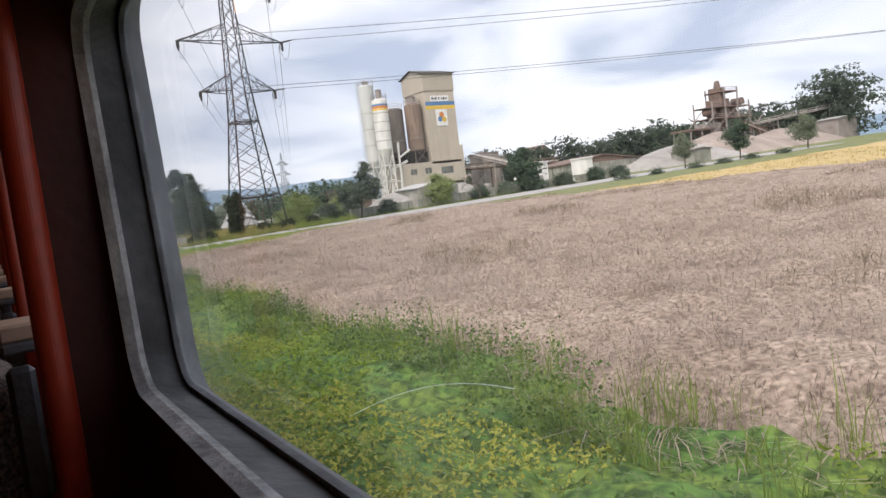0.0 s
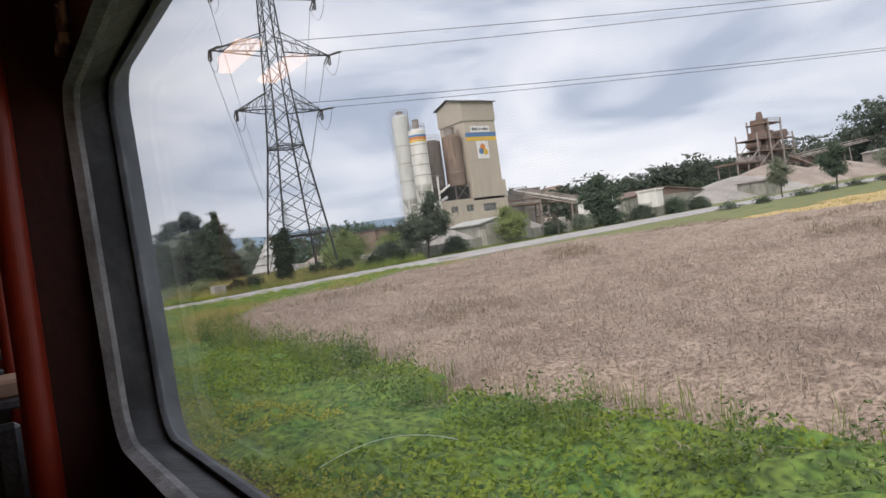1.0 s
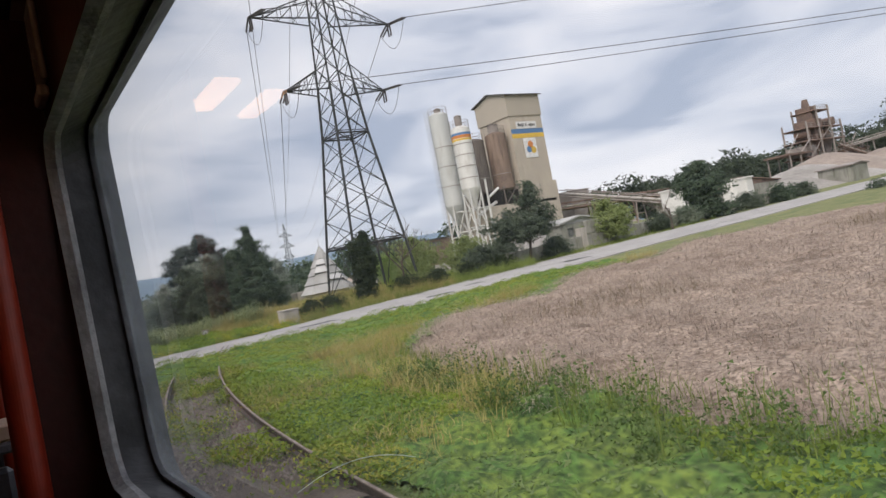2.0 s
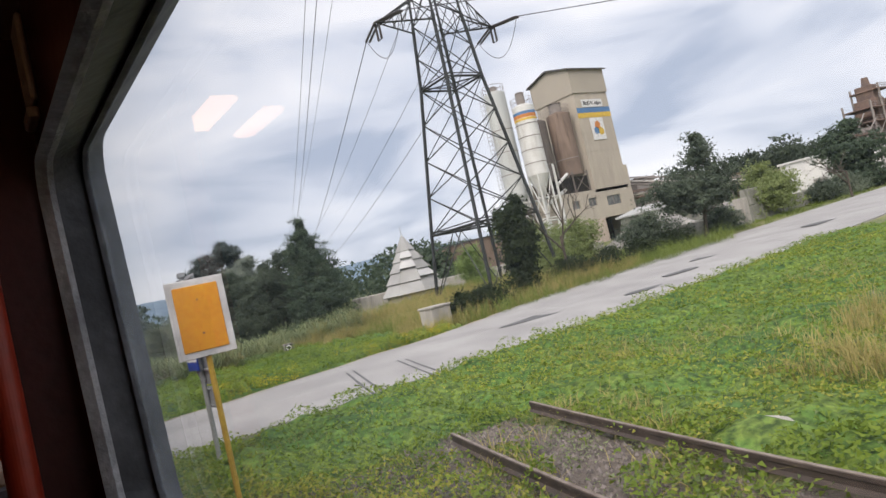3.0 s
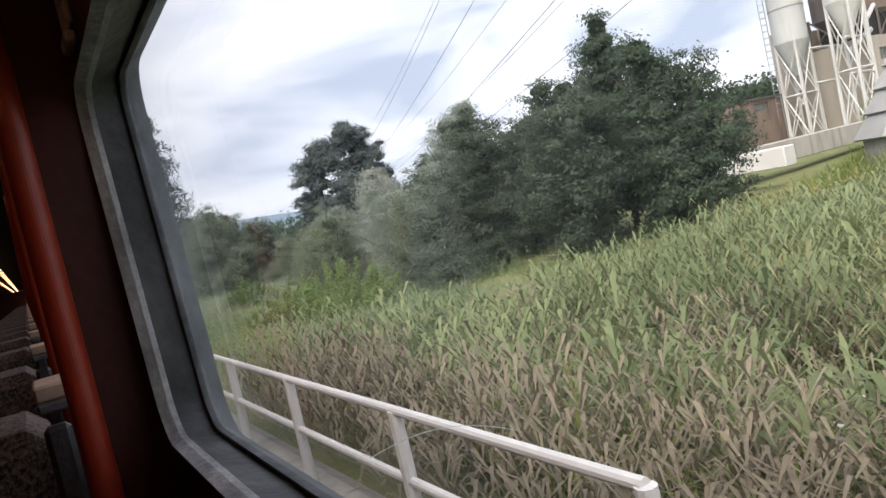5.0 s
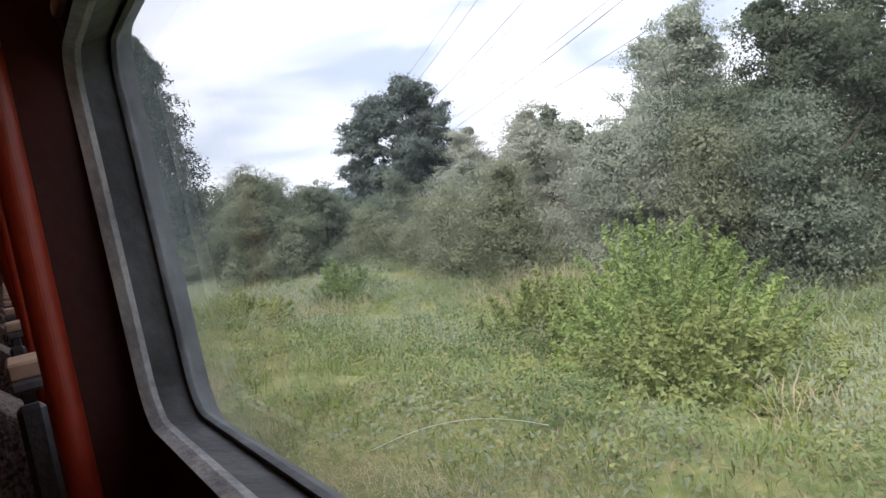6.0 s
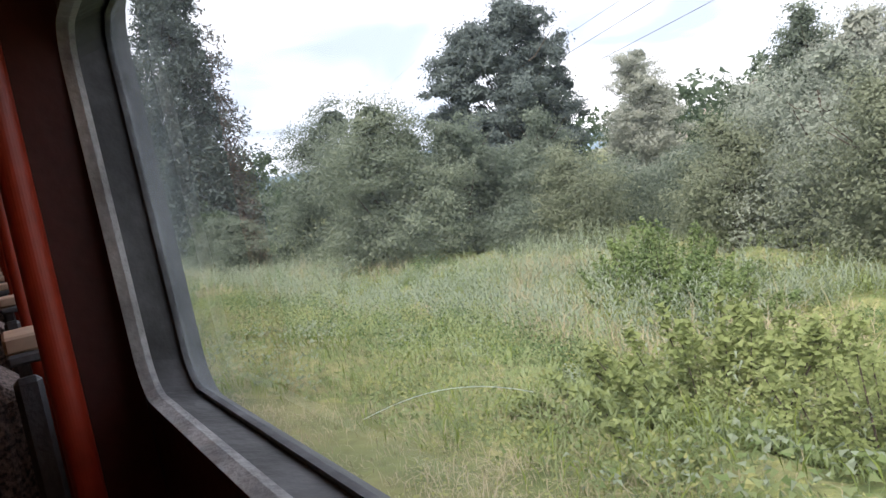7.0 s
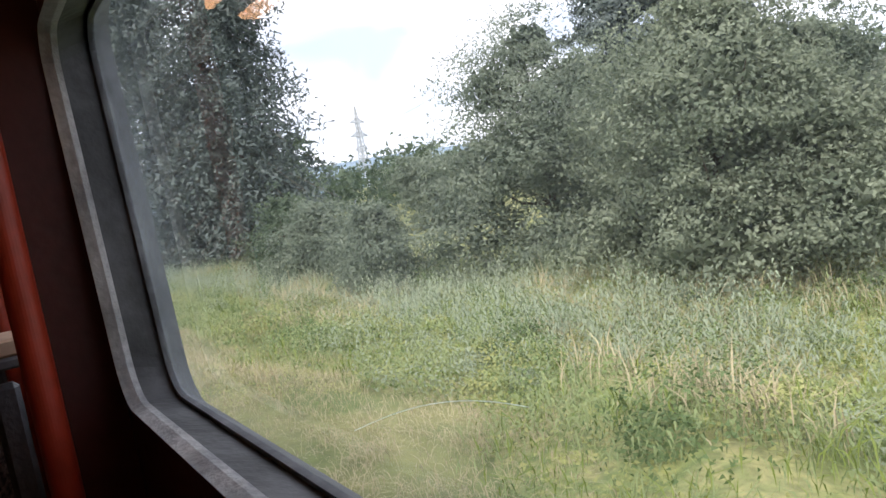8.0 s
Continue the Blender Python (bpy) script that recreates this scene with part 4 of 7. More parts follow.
stuff("sage_meadow_leaves", canopy(110000, -89, -168, 2.2, 14, 0.03, 0.34, 3.4, 0.032, spot(0.9, 0.2), 0.6, meadow_heap), G_SAGE, "pale sage-green herbs in the meadow", "weeds")
stuff("lime_meadow_leaves", canopy(130000, -89, -168, 3.0, 12.5, 0.03, 0.30, 3.7, 0.024, spot(0.8, 0.3), 0.6, meadow_heap), G_HERBLIME, "yellow-green weeds in the meadow", "weeds")
stuff("deep_meadow_leaves", canopy(70000, -89, -168, 2.6, 14.5, 0.02, 0.26, 3.4, 0.036, spot(1.0, 0.0), 0.6, meadow_heap), G_DEEP, "darker green leaves low in the meadow", "weeds")
p = raised(scatter(1500, -89, -168, 2.6, 14, spot(0.7, 0.0)), meadow_heap)
c = np.repeat(p, 44, 0)
up = rng.uniform(0, 1, len(c))
c[:, :2] += rng.normal(0, 0.09, (len(c), 2)) * (1.15 - up)[:, None]
c[:, 2] += up * np.repeat(rng.uniform(0.25, 0.6, len(p)), 44)
stuff("upright_herbs", leaves(c, 0.026, 0.4), G_MEADOW, "upright leafy herbs standing in the meadow", "weeds")
p = raised(scatter(14500, -89, -168, 3.4, 17.5, spot(0.45, 0.0)), meadow_heap)
stuff("leafy_stems", reed_stand(p, 0.60, 9, 0.14, 0.022), G_MEADOW, "leafy green stems standing all over the meadow", "weeds")
p = raised(scatter(9000, -89, -168, 4.2, 17.5, spot(0.5, 0.4)), meadow_heap)
stuff("pale_leafy_stems", reed_stand(p, 0.70, 9, 0.15, 0.022), G_SAGE, "pale sage leafy stems in the meadow", "weeds")
p = raised(scatter(8000, -118, -168, 6.5, 17.0, clumped(0.4, -0.2)), meadow_heap)
stuff("tall_sage_stems", reed_stand(p, 0.95, 9, 0.20, 0.026), G_SAGE, "tall sage-green stems before the bushes", "weeds")


def mounds(n, y0, y1, per, r0, r1, size):
    """Round clumps of herbs, each a shell of small leaves."""
    c = raised(scatter(n, -89, -166, y0, y1, near_strip), meadow_heap)
    r = rng.uniform(r0, r1, n if len(c) == n else len(c))
    d = unit(len(c) * per)
    d[:, 2] = np.abs(d[:, 2])
    rad = np.repeat(r, per) * rng.uniform(0.7, 1.1, len(d))
    flat = np.repeat(rng.uniform(0.6, 1.25, len(c)), per)
    return leaves(np.repeat(c, per, 0) + d * rad[:, None] * np.stack([np.ones(len(d)), np.ones(len(d)), flat], 1) - np.array([0, 0, 0.06]), size, 0.5, 0.6, d + np.array([0, 0, 0.3]))


p = scatter(3000, -89, -168, 2.6, 5.5, near_strip)
stuff("near_meadow_grass", blades(raised(tufts(p, 16, 0.14), meadow_heap), 0.26, 0.011, 0.7), G_MEADOW, "soft green grass along the edge of the meadow")
stuff("green_herb_clumps", mounds(260, 4.0, 13.5, 560, 0.3, 0.85, 0.026), G_WEEDSOFT, "round dark green herb clumps in the meadow", "weeds")
stuff("pale_herb_clumps", mounds(230, 4.4, 13.5, 440, 0.22, 0.60, 0.024), G_SAGE, "round pale sage herb clumps in the meadow", "weeds")
stuff("lime_herb_clumps", mounds(230, 4.4, 11.0, 440, 0.22, 0.55, 0.024), G_HERBLIME, "round yellow-green herb clumps in the meadow", "weeds")
p = scatter(2000, -89, -166, 4.6, 14.0, spot(0.45, 0.5))
stuff("meadow_plumes", blades(raised(tufts(p, 26, 0.16), meadow_heap), 0.72, 0.013, 0.5), G_DRY, "tall pale grass plumes in the meadow")
p = scatter(1300, -93, -164, 8.5, 14.0, clumped(0.4, 0.0))
stuff("far_reeds", blades(raised(tufts(p, 18, 0.2), meadow_heap), 0.6, 0.018, 0.9), G_SAGE, "sage-green tall stems before the trees", "reeds")


# ---- trees and shrubs ----
def trunk_part(tree, height, r, lean=(0, 0), bark=M_BARK, limbs=6, reach=0.4):
    bm = B()
    prev = Vector((0, 0, -0.2))
    n = 6
    pts = []
    for i in range(1, n + 1):
        t = i / n
        q = Vector((lean[0] * t + 0.06 * height * 0.3 * math.sin(3 * t + r * 50), lean[1] * t + 0.05 * height * 0.3 * math.sin(4 * t), height * t))
        rod(bm, prev, q, r * (1 - 0.8 * (t - 1 / n)), r * (1 - 0.8 * t), 7, True)
        pts.append(q)
        prev = q
    for k in range(limbs):
        i = rng.integers(1, n - 1)
        a = rng.uniform(0, 6.28)
        o = pts[i]
        e = o + Vector((math.cos(a), math.sin(a), rng.uniform(0.5, 1.1))) * height * reach * rng.uniform(0.5, 1.0)
        mid_p = (o + e) / 2 + Vector((0, 0, -0.05 * height))
        rr = r * (1 - 0.8 * (i + 1) / n)
        rod(bm, o, mid_p, rr * 0.6, rr * 0.4, 5, True)
        rod(bm, mid_p, e, rr * 0.4, rr * 0.1, 5, True)
    return part("trunk", bm, bark, tree)


def crown_points(n, lobes, clump, shell=0.55):
    """Points in leaf clumps spread over the outer parts of several overlapping lobes (x, y, z, rx, rz)."""
    w = np.array([l[3] * l[3] * l[4] for l in lobes]) ** 0.75
    per = max(12, n // 380)
    pick = rng.choice(len(lobes), n // per + 1, p=w / w.sum())
    L = np.array(lobes)[pick]
    d = unit(len(L))
    rad = shell + (1 - shell) * rng.uniform(0, 1, len(L)) ** 0.5
    rad *= 1 + rng.normal(0, 0.10, len(L))
    c = L[:, :3] + d * rad[:, None] * np.stack([L[:, 3], L[:, 3], L[:, 4]], 1)
    swell = np.repeat(rng.uniform(0.6, 1.5, len(c)), per)[:n]
    c, d = np.repeat(c, per, 0)[:n], np.repeat(d, per, 0)[:n]
    off = rng.normal(0, 1, (len(c), 3))
    out = 0.7 * d + 0.55 * off + np.array([0, 0, 0.35])
    out /= np.linalg.norm(out, axis=1)[:, None] + 1e-9
    return c + off * clump * swell[:, None] * np.array([1, 1, 0.55]), out


def tree(at, height, lobes, mat, label, leaf=0.12, n=9000, r=0.16, clump=0.22, name="tree", category="tree", group="", lean=(0, 0), limbs=6, sink=0.0):
    x, y = at
    low_by = max(0.0, -float(ground_z(x, y)))
    grow = (height + low_by) / height
    height *= grow
    lobes = [(a, b, c * grow, d, e * min(grow, 1.35)) for a, b, c, d, e in lobes]
    ob = thing(name, label, category, (x, y, float(ground_z(x, y)) - sink), group=group)
    trunk_part(ob, height * 0.75, r, lean, limbs=limbs)
    n, leaf = (int(n * 2.3), leaf * 0.64) if x < -95 else (int(n * 1.5), leaf * 0.82)
    pts, out = crown_points(n, lobes, clump)
    co, f = leaves(pts, leaf, 0.25, 0.6, out)
    L = np.array(lobes)[rng.integers(0, len(lobes), n // 6)]
    inner = L[:, :3] + unit(len(L)) * (0.6 * rng.uniform(0.1, 1, len(L)) ** 0.5)[:, None] * np.stack([L[:, 3], L[:, 3], L[:, 4]], 1)
    co2, f2 = leaves(inner, leaf * 1.9, 0.25, 0.7)
    co, f = np.concatenate([co, co2]), np.concatenate([f, f2 + len(co)])
    co[:, 2] = np.maximum(co[:, 2], 0.05)
    mesh_object("crown", co, f, mat, ob)
    return ob


def broad(at, height, width, mat, label, leaf=0.12, n=9000, low=0.12, r=0.16, seed_lobes=9, **kw):
    """A broad-leaved crown of uneven lobes down to a share 'low' of the height."""
    lobes = []
    for i in range(seed_lobes):
        t = (i + 0.5) / seed_lobes
        z = height * (low + (0.93 - low) * t)
        prof = math.sin(math.pi * min(1, 0.22 + 0.72 * t)) ** 0.7
        a = rng.uniform(0, 6.28)
        off = width * 0.27 * prof * rng.uniform(0.3, 1.0)
        rr = width * 0.5 * prof * rng.uniform(0.5, 0.75)
        lobes.append((off * math.cos(a), off * math.sin(a), min(z, height - rr * 0.55), rr, rr * rng.uniform(0.55, 0.85)))
    return tree(at, height, lobes, mat, label, leaf, n, r, **kw)


def shoots(at, height, width, mat, label, stems=46, per=190, leaf=0.034):
    """A bush of many upright leafy shoots of uneven height."""
    x, y = at
    ob = thing("bush", label, "bush", (x, y, float(ground_z(x, y))))
    bm = B()
    cs = []
    for _ in range(stems):
        a, q = rng.uniform(0, 6.28), rng.uniform(0, 1) ** 0.6
        ox, oy = math.cos(a) * q * width * 0.36, math.sin(a) * q * width * 0.36
        h = height * (1.0 - 0.55 * q) * rng.uniform(0.6, 1.05)
        tx, ty = ox * 1.35 + rng.normal(0, 0.05), oy * 1.35 + rng.normal(0, 0.05)
        rod(bm, (ox * 0.6, oy * 0.6, -0.05), (tx, ty, h * 0.92), 0.012, 0.005, 4, False)
        u = rng.uniform(0.1, 1.0, per) ** 0.75
        c = np.stack([ox * 0.6 + (tx - ox * 0.6) * u, oy * 0.6 + (ty - oy * 0.6) * u, h * u], 1)
        c[:, :2] += rng.normal(0, 1, (per, 2)) * (0.17 * (1.15 - u))[:, None]
        c[:, 2] += rng.normal(0, 0.04, per)
        cs.append(c)
    part("stem", bm, M_BARK, ob)
    co, f = leaves(np.concatenate(cs), leaf, 0.45, 0.6)
    co[:, 2] = np.maximum(co[:, 2], 0.03)
    mesh_object("crown", co, f, mat, ob)
    return ob


def conifer(at, height, width, mat, label, n=12000, leaf=0.14, r=0.2, low=0.08, ragged=0.25, name="spruce_tree", droop=0.35, group="", full=0.85):
    """Whorls of drooping boughs of needles round a straight trunk."""
    x, y = at
    ob = thing(name, label, "tree", (x, y, float(ground_z(x, y))), group=group)
    bm = B()
    rod(bm, (0, 0, -0.2), (0, 0, height * 0.98), r, r * 0.12, 8)
    cs = []
    whorls = int(height * 2.1)
    boughs = 11
    per = max(8, n // (whorls * boughs))
    for i in range(whorls):
        t = i / whorls
        z = height * (low + (1 - low) * t)
        reach = width * 0.5 * (1 - t) ** full * rng.uniform(1 - ragged, 1 + ragged) + 0.12
        for b in range(boughs):
            a = rng.uniform(0, 6.28)
            rl = reach * rng.uniform(0.6, 1.1)
            e = Vector((math.cos(a) * rl, math.sin(a) * rl, z - droop * rl))
            if b < 4:
                rod(bm, (0, 0, z), e, 0.035, 0.012, 4, False)
            u = rng.uniform(0.12, 1.0, per) ** 0.7
            c = np.array([0, 0, z])[None] + u[:, None] * (np.array(e) - np.array([0, 0, z]))[None]
            c += rng.normal(0, 0.13 + 0.055 * rl, c.shape) * np.array([1, 1, 0.9])
            c[:, 2] -= rng.uniform(0, 0.22, per) * u * rl * 0.5
            cs.append(c)
    part("trunk", bm, M_BARK, ob)
    co, f = leaves(np.concatenate(cs), leaf, 0.1, 0.4)
    mesh_object("crown", co, f, mat, ob)
    return ob


def dead_tree(at, height, label):
    x, y = at
    ob = thing("bare_tree", label, "tree", (x, y, float(ground_z(x, y))))
    bm = B()

    def grow(a, d, length, r, depth):
        e = a + d * length
        rod(bm, a, e, r, r * 0.6, 5, False)
        if depth:
            for _ in range(3):
                nd = (d + Vector(rng.normal(0, 0.45, 3)) + Vector((0, 0, 0.12))).normalized()
                grow(a + d * length * rng.uniform(0.55, 1.0), nd, length * rng.uniform(0.5, 0.75), r * 0.55, depth - 1)

    grow(Vector((0, 0, -0.1)), Vector((0, 0, 1)), height * 0.42, 0.10, 4)
    part("trunk", bm, M_BARK, ob)
    return ob


# round the pylon and along the lane
tree((-71.9, 36.0), 6.8, [(0, 0, 2.9, 1.9, 1.1), (0.5, 1.0, 3.6, 1.7, 1.1), (-0.6, -1.2, 3.3, 1.7, 1.1), (0.2, 0.7, 5.0, 1.1, 1.0), (0.1, 1.2, 6.1, 0.6, 0.7), (0.3, -1.4, 2.6, 1.3, 0.8), (0, 1.9, 2.9, 1.1, 0.8)], L_LANE, "small roadside tree with open olive-green crown", 0.10, 11000, 0.13, 0.2, lean=(0.2, 0.5), group="roadside trees")
dead_tree((-72.2, 24.6), 6.0, "half-bare roadside tree with thin branches")
tree((-72.0, 21.4), 4.7, [(0, 0, 1.2, 0.7, 1.2), (0.1, 0.2, 2.6, 0.85, 1.0), (0, 0, 3.6, 0.75, 0.8), (0.2, 0.4, 4.4, 0.35, 0.4)], L_IVY, "ivy-covered tree trunk beside the lane", 0.10, 6500, 0.2, 0.16, limbs=3, name="ivy_tree", group="roadside trees")
broad((-75.0, 49.3), 4.2, 6.0, L_SHRUB, "rounded light green shrub behind the wall", 0.11, 6500, 0.05, 0.1, name="shrub", category="shrub")
dead_tree((-70.6, 52.5), 5.0, "thin nearly bare roadside tree")
broad((-74.6, 64.0), 6.6, 7.0, L_DARK, "dense dark green roadside tree", 0.16, 6500, 0.06, group="roadside trees")
broad((-62.6, 83.4), 5.2, 3.4, L_OLIVE, "small brownish roadside tree", 0.12, 2600, 0.35, 0.1, group="roadside trees")
broad((-61.5, 95.0), 6.6, 4.4, L_DARK, "small dark roadside tree", 0.14, 3200, 0.3, 0.12, group="roadside trees")
broad((-62.0, 115.0), 6.0, 5.0, L_OLIVE, "small brownish roadside tree", 0.15, 2600, 0.3, 0.12, group="roadside trees")
broad((-84.0, 33.5), 4.4, 6.0, L_SHRUB, "light green shrub at the pylon", 0.10, 4500, 0.05, 0.08, name="shrub", category="shrub")
broad((-95.5, 37.0), 3.6, 4.4, L_LIME, "light green shrub behind the slab hut", 0.12, 3200, 0.05, 0.08, name="shrub", category="shrub")
broad((-86.5, 41.0), 3.4, 5.4, L_SHRUB, "light green shrub behind the pylon", 0.12, 3600, 0.05, 0.08, name="shrub", category="shrub")
for hx, hy, hw in ((-71.2, 18.3, 1.8), (-71.6, 24.0, 2.0), (-71.7, 26.8, 2.2), (-72.0, 30.0, 2.0), (-72.0, 33.2, 2.2), (-70.9, 16.8, 1.2)):
    broad((hx, hy), 1.25, hw * 1.5, L_IVY, "low dark green bramble bush along the lane", 0.07, 2400, 0.05, 0.04, name="bramble_bush", category="bush", group="lane brambles", limbs=3, clump=0.12)

for hx, hy, hh, hw, hm in ((-74.0, 33.0, 2.2, 3.4, L_LANE), (-76.0, 37.0, 2.6, 4.0, L_SHRUB2), (-73.4, 40.5, 1.6, 2.8, L_LANE), (-78.5, 29.5, 2.4, 3.6, L_SHRUB), (-73.6, 55.0, 1.7, 3.4, L_LANE), (-73.8, 59.5, 1.9, 3.6, L_SHRUB2), (-73.2, 70.0, 1.8, 4.0, L_LANE), (-73.0, 76.0, 2.0, 4.4, L_DARK), (-73.5, 82.0, 1.7, 4.0, L_LANE)):
    broad((hx, hy), hh, hw, hm, "leafy hedge bush along the lane", 0.08, 4200, 0.03, 0.05, name="hedge_bush", category="bush", group="lane hedge", limbs=3, clump=0.16)
for hx, hy, hw in ((-58.6, 66.0, 2.6), (-58.4, 72.0, 1.8), (-58.0, 79.0, 2.2), (-58.6, 86.5, 1.6), (-57.8, 92.0, 2.0), (-58.2, 101.0, 1.8)):
    broad((hx, hy), 0.75, hw * 1.7, L_LANE, "low green bush on the verge of the lane", 0.08, 900, 0.05, 0.04, name="verge_bush", category="bush", group="verge bushes", limbs=3, clump=0.14)

# the fir thicket by the ditch
tree((-103.2, 25.2), 9.6, [(0.5 * math.sin(k * 2.3) * (1 - k / 13), 0.6 * math.cos(k * 1.9) * (1 - k / 13), 1.2 + 0.64 * k, 0.45 + 3.0 * (1 - k / 12.5) ** 0.8, 0.75) for k in range(13)], L_DARK, "dark green tree with a pointed ragged top", 0.11, 22000, 0.18, 0.24, limbs=10, group="ditch thicket")
broad((-98.2, 22.4), 7.4, 6.6, L_DARK, "dense dark green tree in the thicket", 0.10, 16000, 0.05, group="ditch thicket")
broad((-101.0, 20.4), 6.6, 6.2, L_LANE, "leafy green tree in the thicket", 0.09, 18000, 0.04, group="ditch thicket")
broad((-106.8, 18.8), 6.6, 6.0, L_LANE, "leafy green tree in the thicket", 0.08, 22000, 0.03, group="ditch thicket")
broad((-111.6, 16.2), 4.2, 5.0, L_GREY, "grey-green willow in the thicket", 0.06, 18000, 0.03, group="ditch thicket")
broad((-107.4, 23.8), 7.9, 6.6, L_LANE, "leafy green tree in the thicket", 0.10, 14000, 0.04, group="ditch thicket")
broad((-111.4, 20.6), 7.4, 6.4, L_GREY, "tall grey-green willow in the thicket", 0.075, 24000, 0.03, group="willows")
broad((-113.5, 23.0), 8.4, 7.0, L_GREY, "tall grey-green willow in the thicket", 0.09, 18000, 0.03, group="willows")
broad((-117.5, 19.5), 5.5, 5.0, L_SILVER, "grey-green willow at the meadow edge", 0.075, 18000, 0.03, group="willows")
broad((-121.5, 22.0), 5.2, 4.8, L_SILVER, "grey-green willow with open top", 0.08, 14000, 0.03, group="willows")
broad((-106.5, 14.6), 3.0, 4.6, L_OLIVE, "low olive green willow bush", 0.06, 14000, 0.02, name="bush", category="bush")
broad((-113.6, 14.4), 3.2, 4.4, L_OLIVE, "low olive green willow bush", 0.06, 12000, 0.02, name="bush", category="bush")
broad((-118.6, 15.0), 2.8, 4.2, L_OLIVE, "low olive green willow bush", 0.06, 11000, 0.02, name="bush", category="bush")
broad((-104.0, 15.0), 3.0, 4.6, L_MID, "low green bush at the thicket edge", 0.06, 12000, 0.02, name="bush", category="bush")
broad((-136.5, 29.5), 7.6, 5.6, L_SILVER, "pale silvery willow standing alone", 0.09, 20000, 0.04, group="willows")
for wx, wy, wh in ((-129.5, 21.0, 1.3), (-133.0, 22.5, 1.6), (-131.0, 26.0, 1.8), (-127.0, 20.0, 1.6), (-135.5, 24.0, 1.7), (-132.2, 17.0, 1.1), (-138.0, 20.5, 1.8)):
    broad((wx, wy), wh, 4.2, L_MID, "low green bush before the willow", 0.06, 7000, 0.02, name="bush", category="bush", group="willow bushes")
broad((-123.2, 16.6), 2.6, 3.6, L_OLIVE, "low olive green bush", 0.06, 9000, 0.02, name="bush", category="bush")
broad((-129.5, 17.2), 2.6, 4.2, L_OLIVE, "low olive green bush", 0.06, 9000, 0.02, name="bush", category="bush")
broad((-127.5, 30.0), 7.0, 5.0, L_MID, "green leafy tree behind the willow", 0.12, 9000, 0.04)
broad((-125.0, 36.0), 7.0, 7.0, L_GREY, "grey-green willow behind the others", 0.12, 9000, 0.04, group="willows")
broad((-138.5, 24.0), 5.0, 5.0, L_MID, "green bush tree before the pine", 0.10, 9000, 0.03)
# big pine and the bushes before it
tree((-150.4, 33.0), 14.0, [(0, 0.2, 12.8, 1.7, 0.9), (0.6, 1.2, 11.9, 2.3, 1.1), (-0.8, -1.0, 11.2, 2.4, 1.2), (0.4, 2.2, 10.3, 2.4, 1.2), (0.2, -2.0, 9.6, 2.2, 1.1), (0, 1.0, 9.2, 3.2, 1.5), (0, 3.2, 8.5, 2.3, 1.0), (-0.5, -3.2, 7.8, 1.9, 0.9), (0.6, 0, 7.4, 3.4, 1.5), (0, 2.8, 6.1, 2.9, 1.3), (0, -2.3, 5.6, 2.9, 1.3), (0.5, 4.8, 7.6, 0.9, 0.4), (0, 0.6, 4.3, 3.6, 1.7), (0, 1.0, 2.4, 3.9, 1.8), (0, 3.6, 3.9, 1.8, 1.1), (0, -3.4, 3.3, 2.0, 1.3), (-2.0, -3.4, 10.2, 1.8, 0.9), (-2.6, -4.0, 8.6, 1.9, 0.9), (-2.4, -3.6, 6.6, 2.2, 1.2), (-2.0, -3.4, 4.6, 2.4, 1.4), (-1.4, -2.4, 11.6, 1.5, 0.8)], L_NEEDLE, "tall dark pine with layered uneven crown", 0.17, 42000, 0.35, 0.34, name="pine_tree", limbs=14)
tree((-144.0, 15.4), 7.0, [(0, 0, 5.9, 1.3, 1.0), (0.4, 1.4, 5.0, 1.7, 1.1), (-0.3, -1.2, 5.0, 1.7, 1.1), (0.8, -0.2, 4.2, 2.3, 1.3), (-1.0, 1.8, 3.4, 2.2, 1.3), (0, -2.0, 3.2, 2.2, 1.3), (1.4, 0.8, 2.4, 2.5, 1.4), (0, 2.6, 1.7, 2.2, 1.3), (-0.6, -2.4, 1.5, 2.3, 1.2), (1.5, -1.2, 1.0, 2.2, 1.0)], L_MID, "dense green bush tree in the meadow", 0.082, 27000, 0.16, 0.34, group="meadow bush trees")
tree((-137.0, 13.6), 6.0, [(0.2, 0, 5.0, 1.4, 1.0), (0.8, 0.8, 4.1, 1.5, 1.0), (-1.2, 0.4, 4.3, 1.6, 1.1), (0.6, -0.8, 3.5, 2.2, 1.3), (2.0, 0.9, 2.7, 1.8, 1.1), (-2.0, 0.5, 2.9, 1.9, 1.2), (0, 0.6, 2.1, 2.8, 1.4), (2.6, 0.2, 1.6, 2.0, 1.2), (-2.2, 0, 1.4, 2.1, 1.1), (0.8, -1.2, 1.0, 2.3, 0.9)], L_SHRUB2, "dense green bush tree with yellowish leaves", 0.076, 31000, 0.14, 0.34, group="meadow bush trees")
broad((-136.4, 17.4), 4.6, 6.0, L_MID, "dense green bush tree behind the others", 0.09, 16000, 0.03, group="meadow bush trees")
broad((-141.0, 18.5), 4.6, 5.4, L_MID, "spreading green bush behind the meadow", 0.09, 12000, 0.02, name="bush", category="bush")
broad((-147.0, 10.6), 1.9, 4.4, L_MID, "green bush before the spruce", 0.07, 12000, 0.02, name="bush", category="bush")
broad((-152.5, 11.2), 2.2, 5.0, L_MID, "spreading green bush before the spruce", 0.08, 12000, 0.02, name="bush", category="bush")
broad((-158.0, 12.0), 2.6, 6.0, L_DARK, "dark green bush under the spruce", 0.10, 9000, 0.02, name="bush", category="bush")
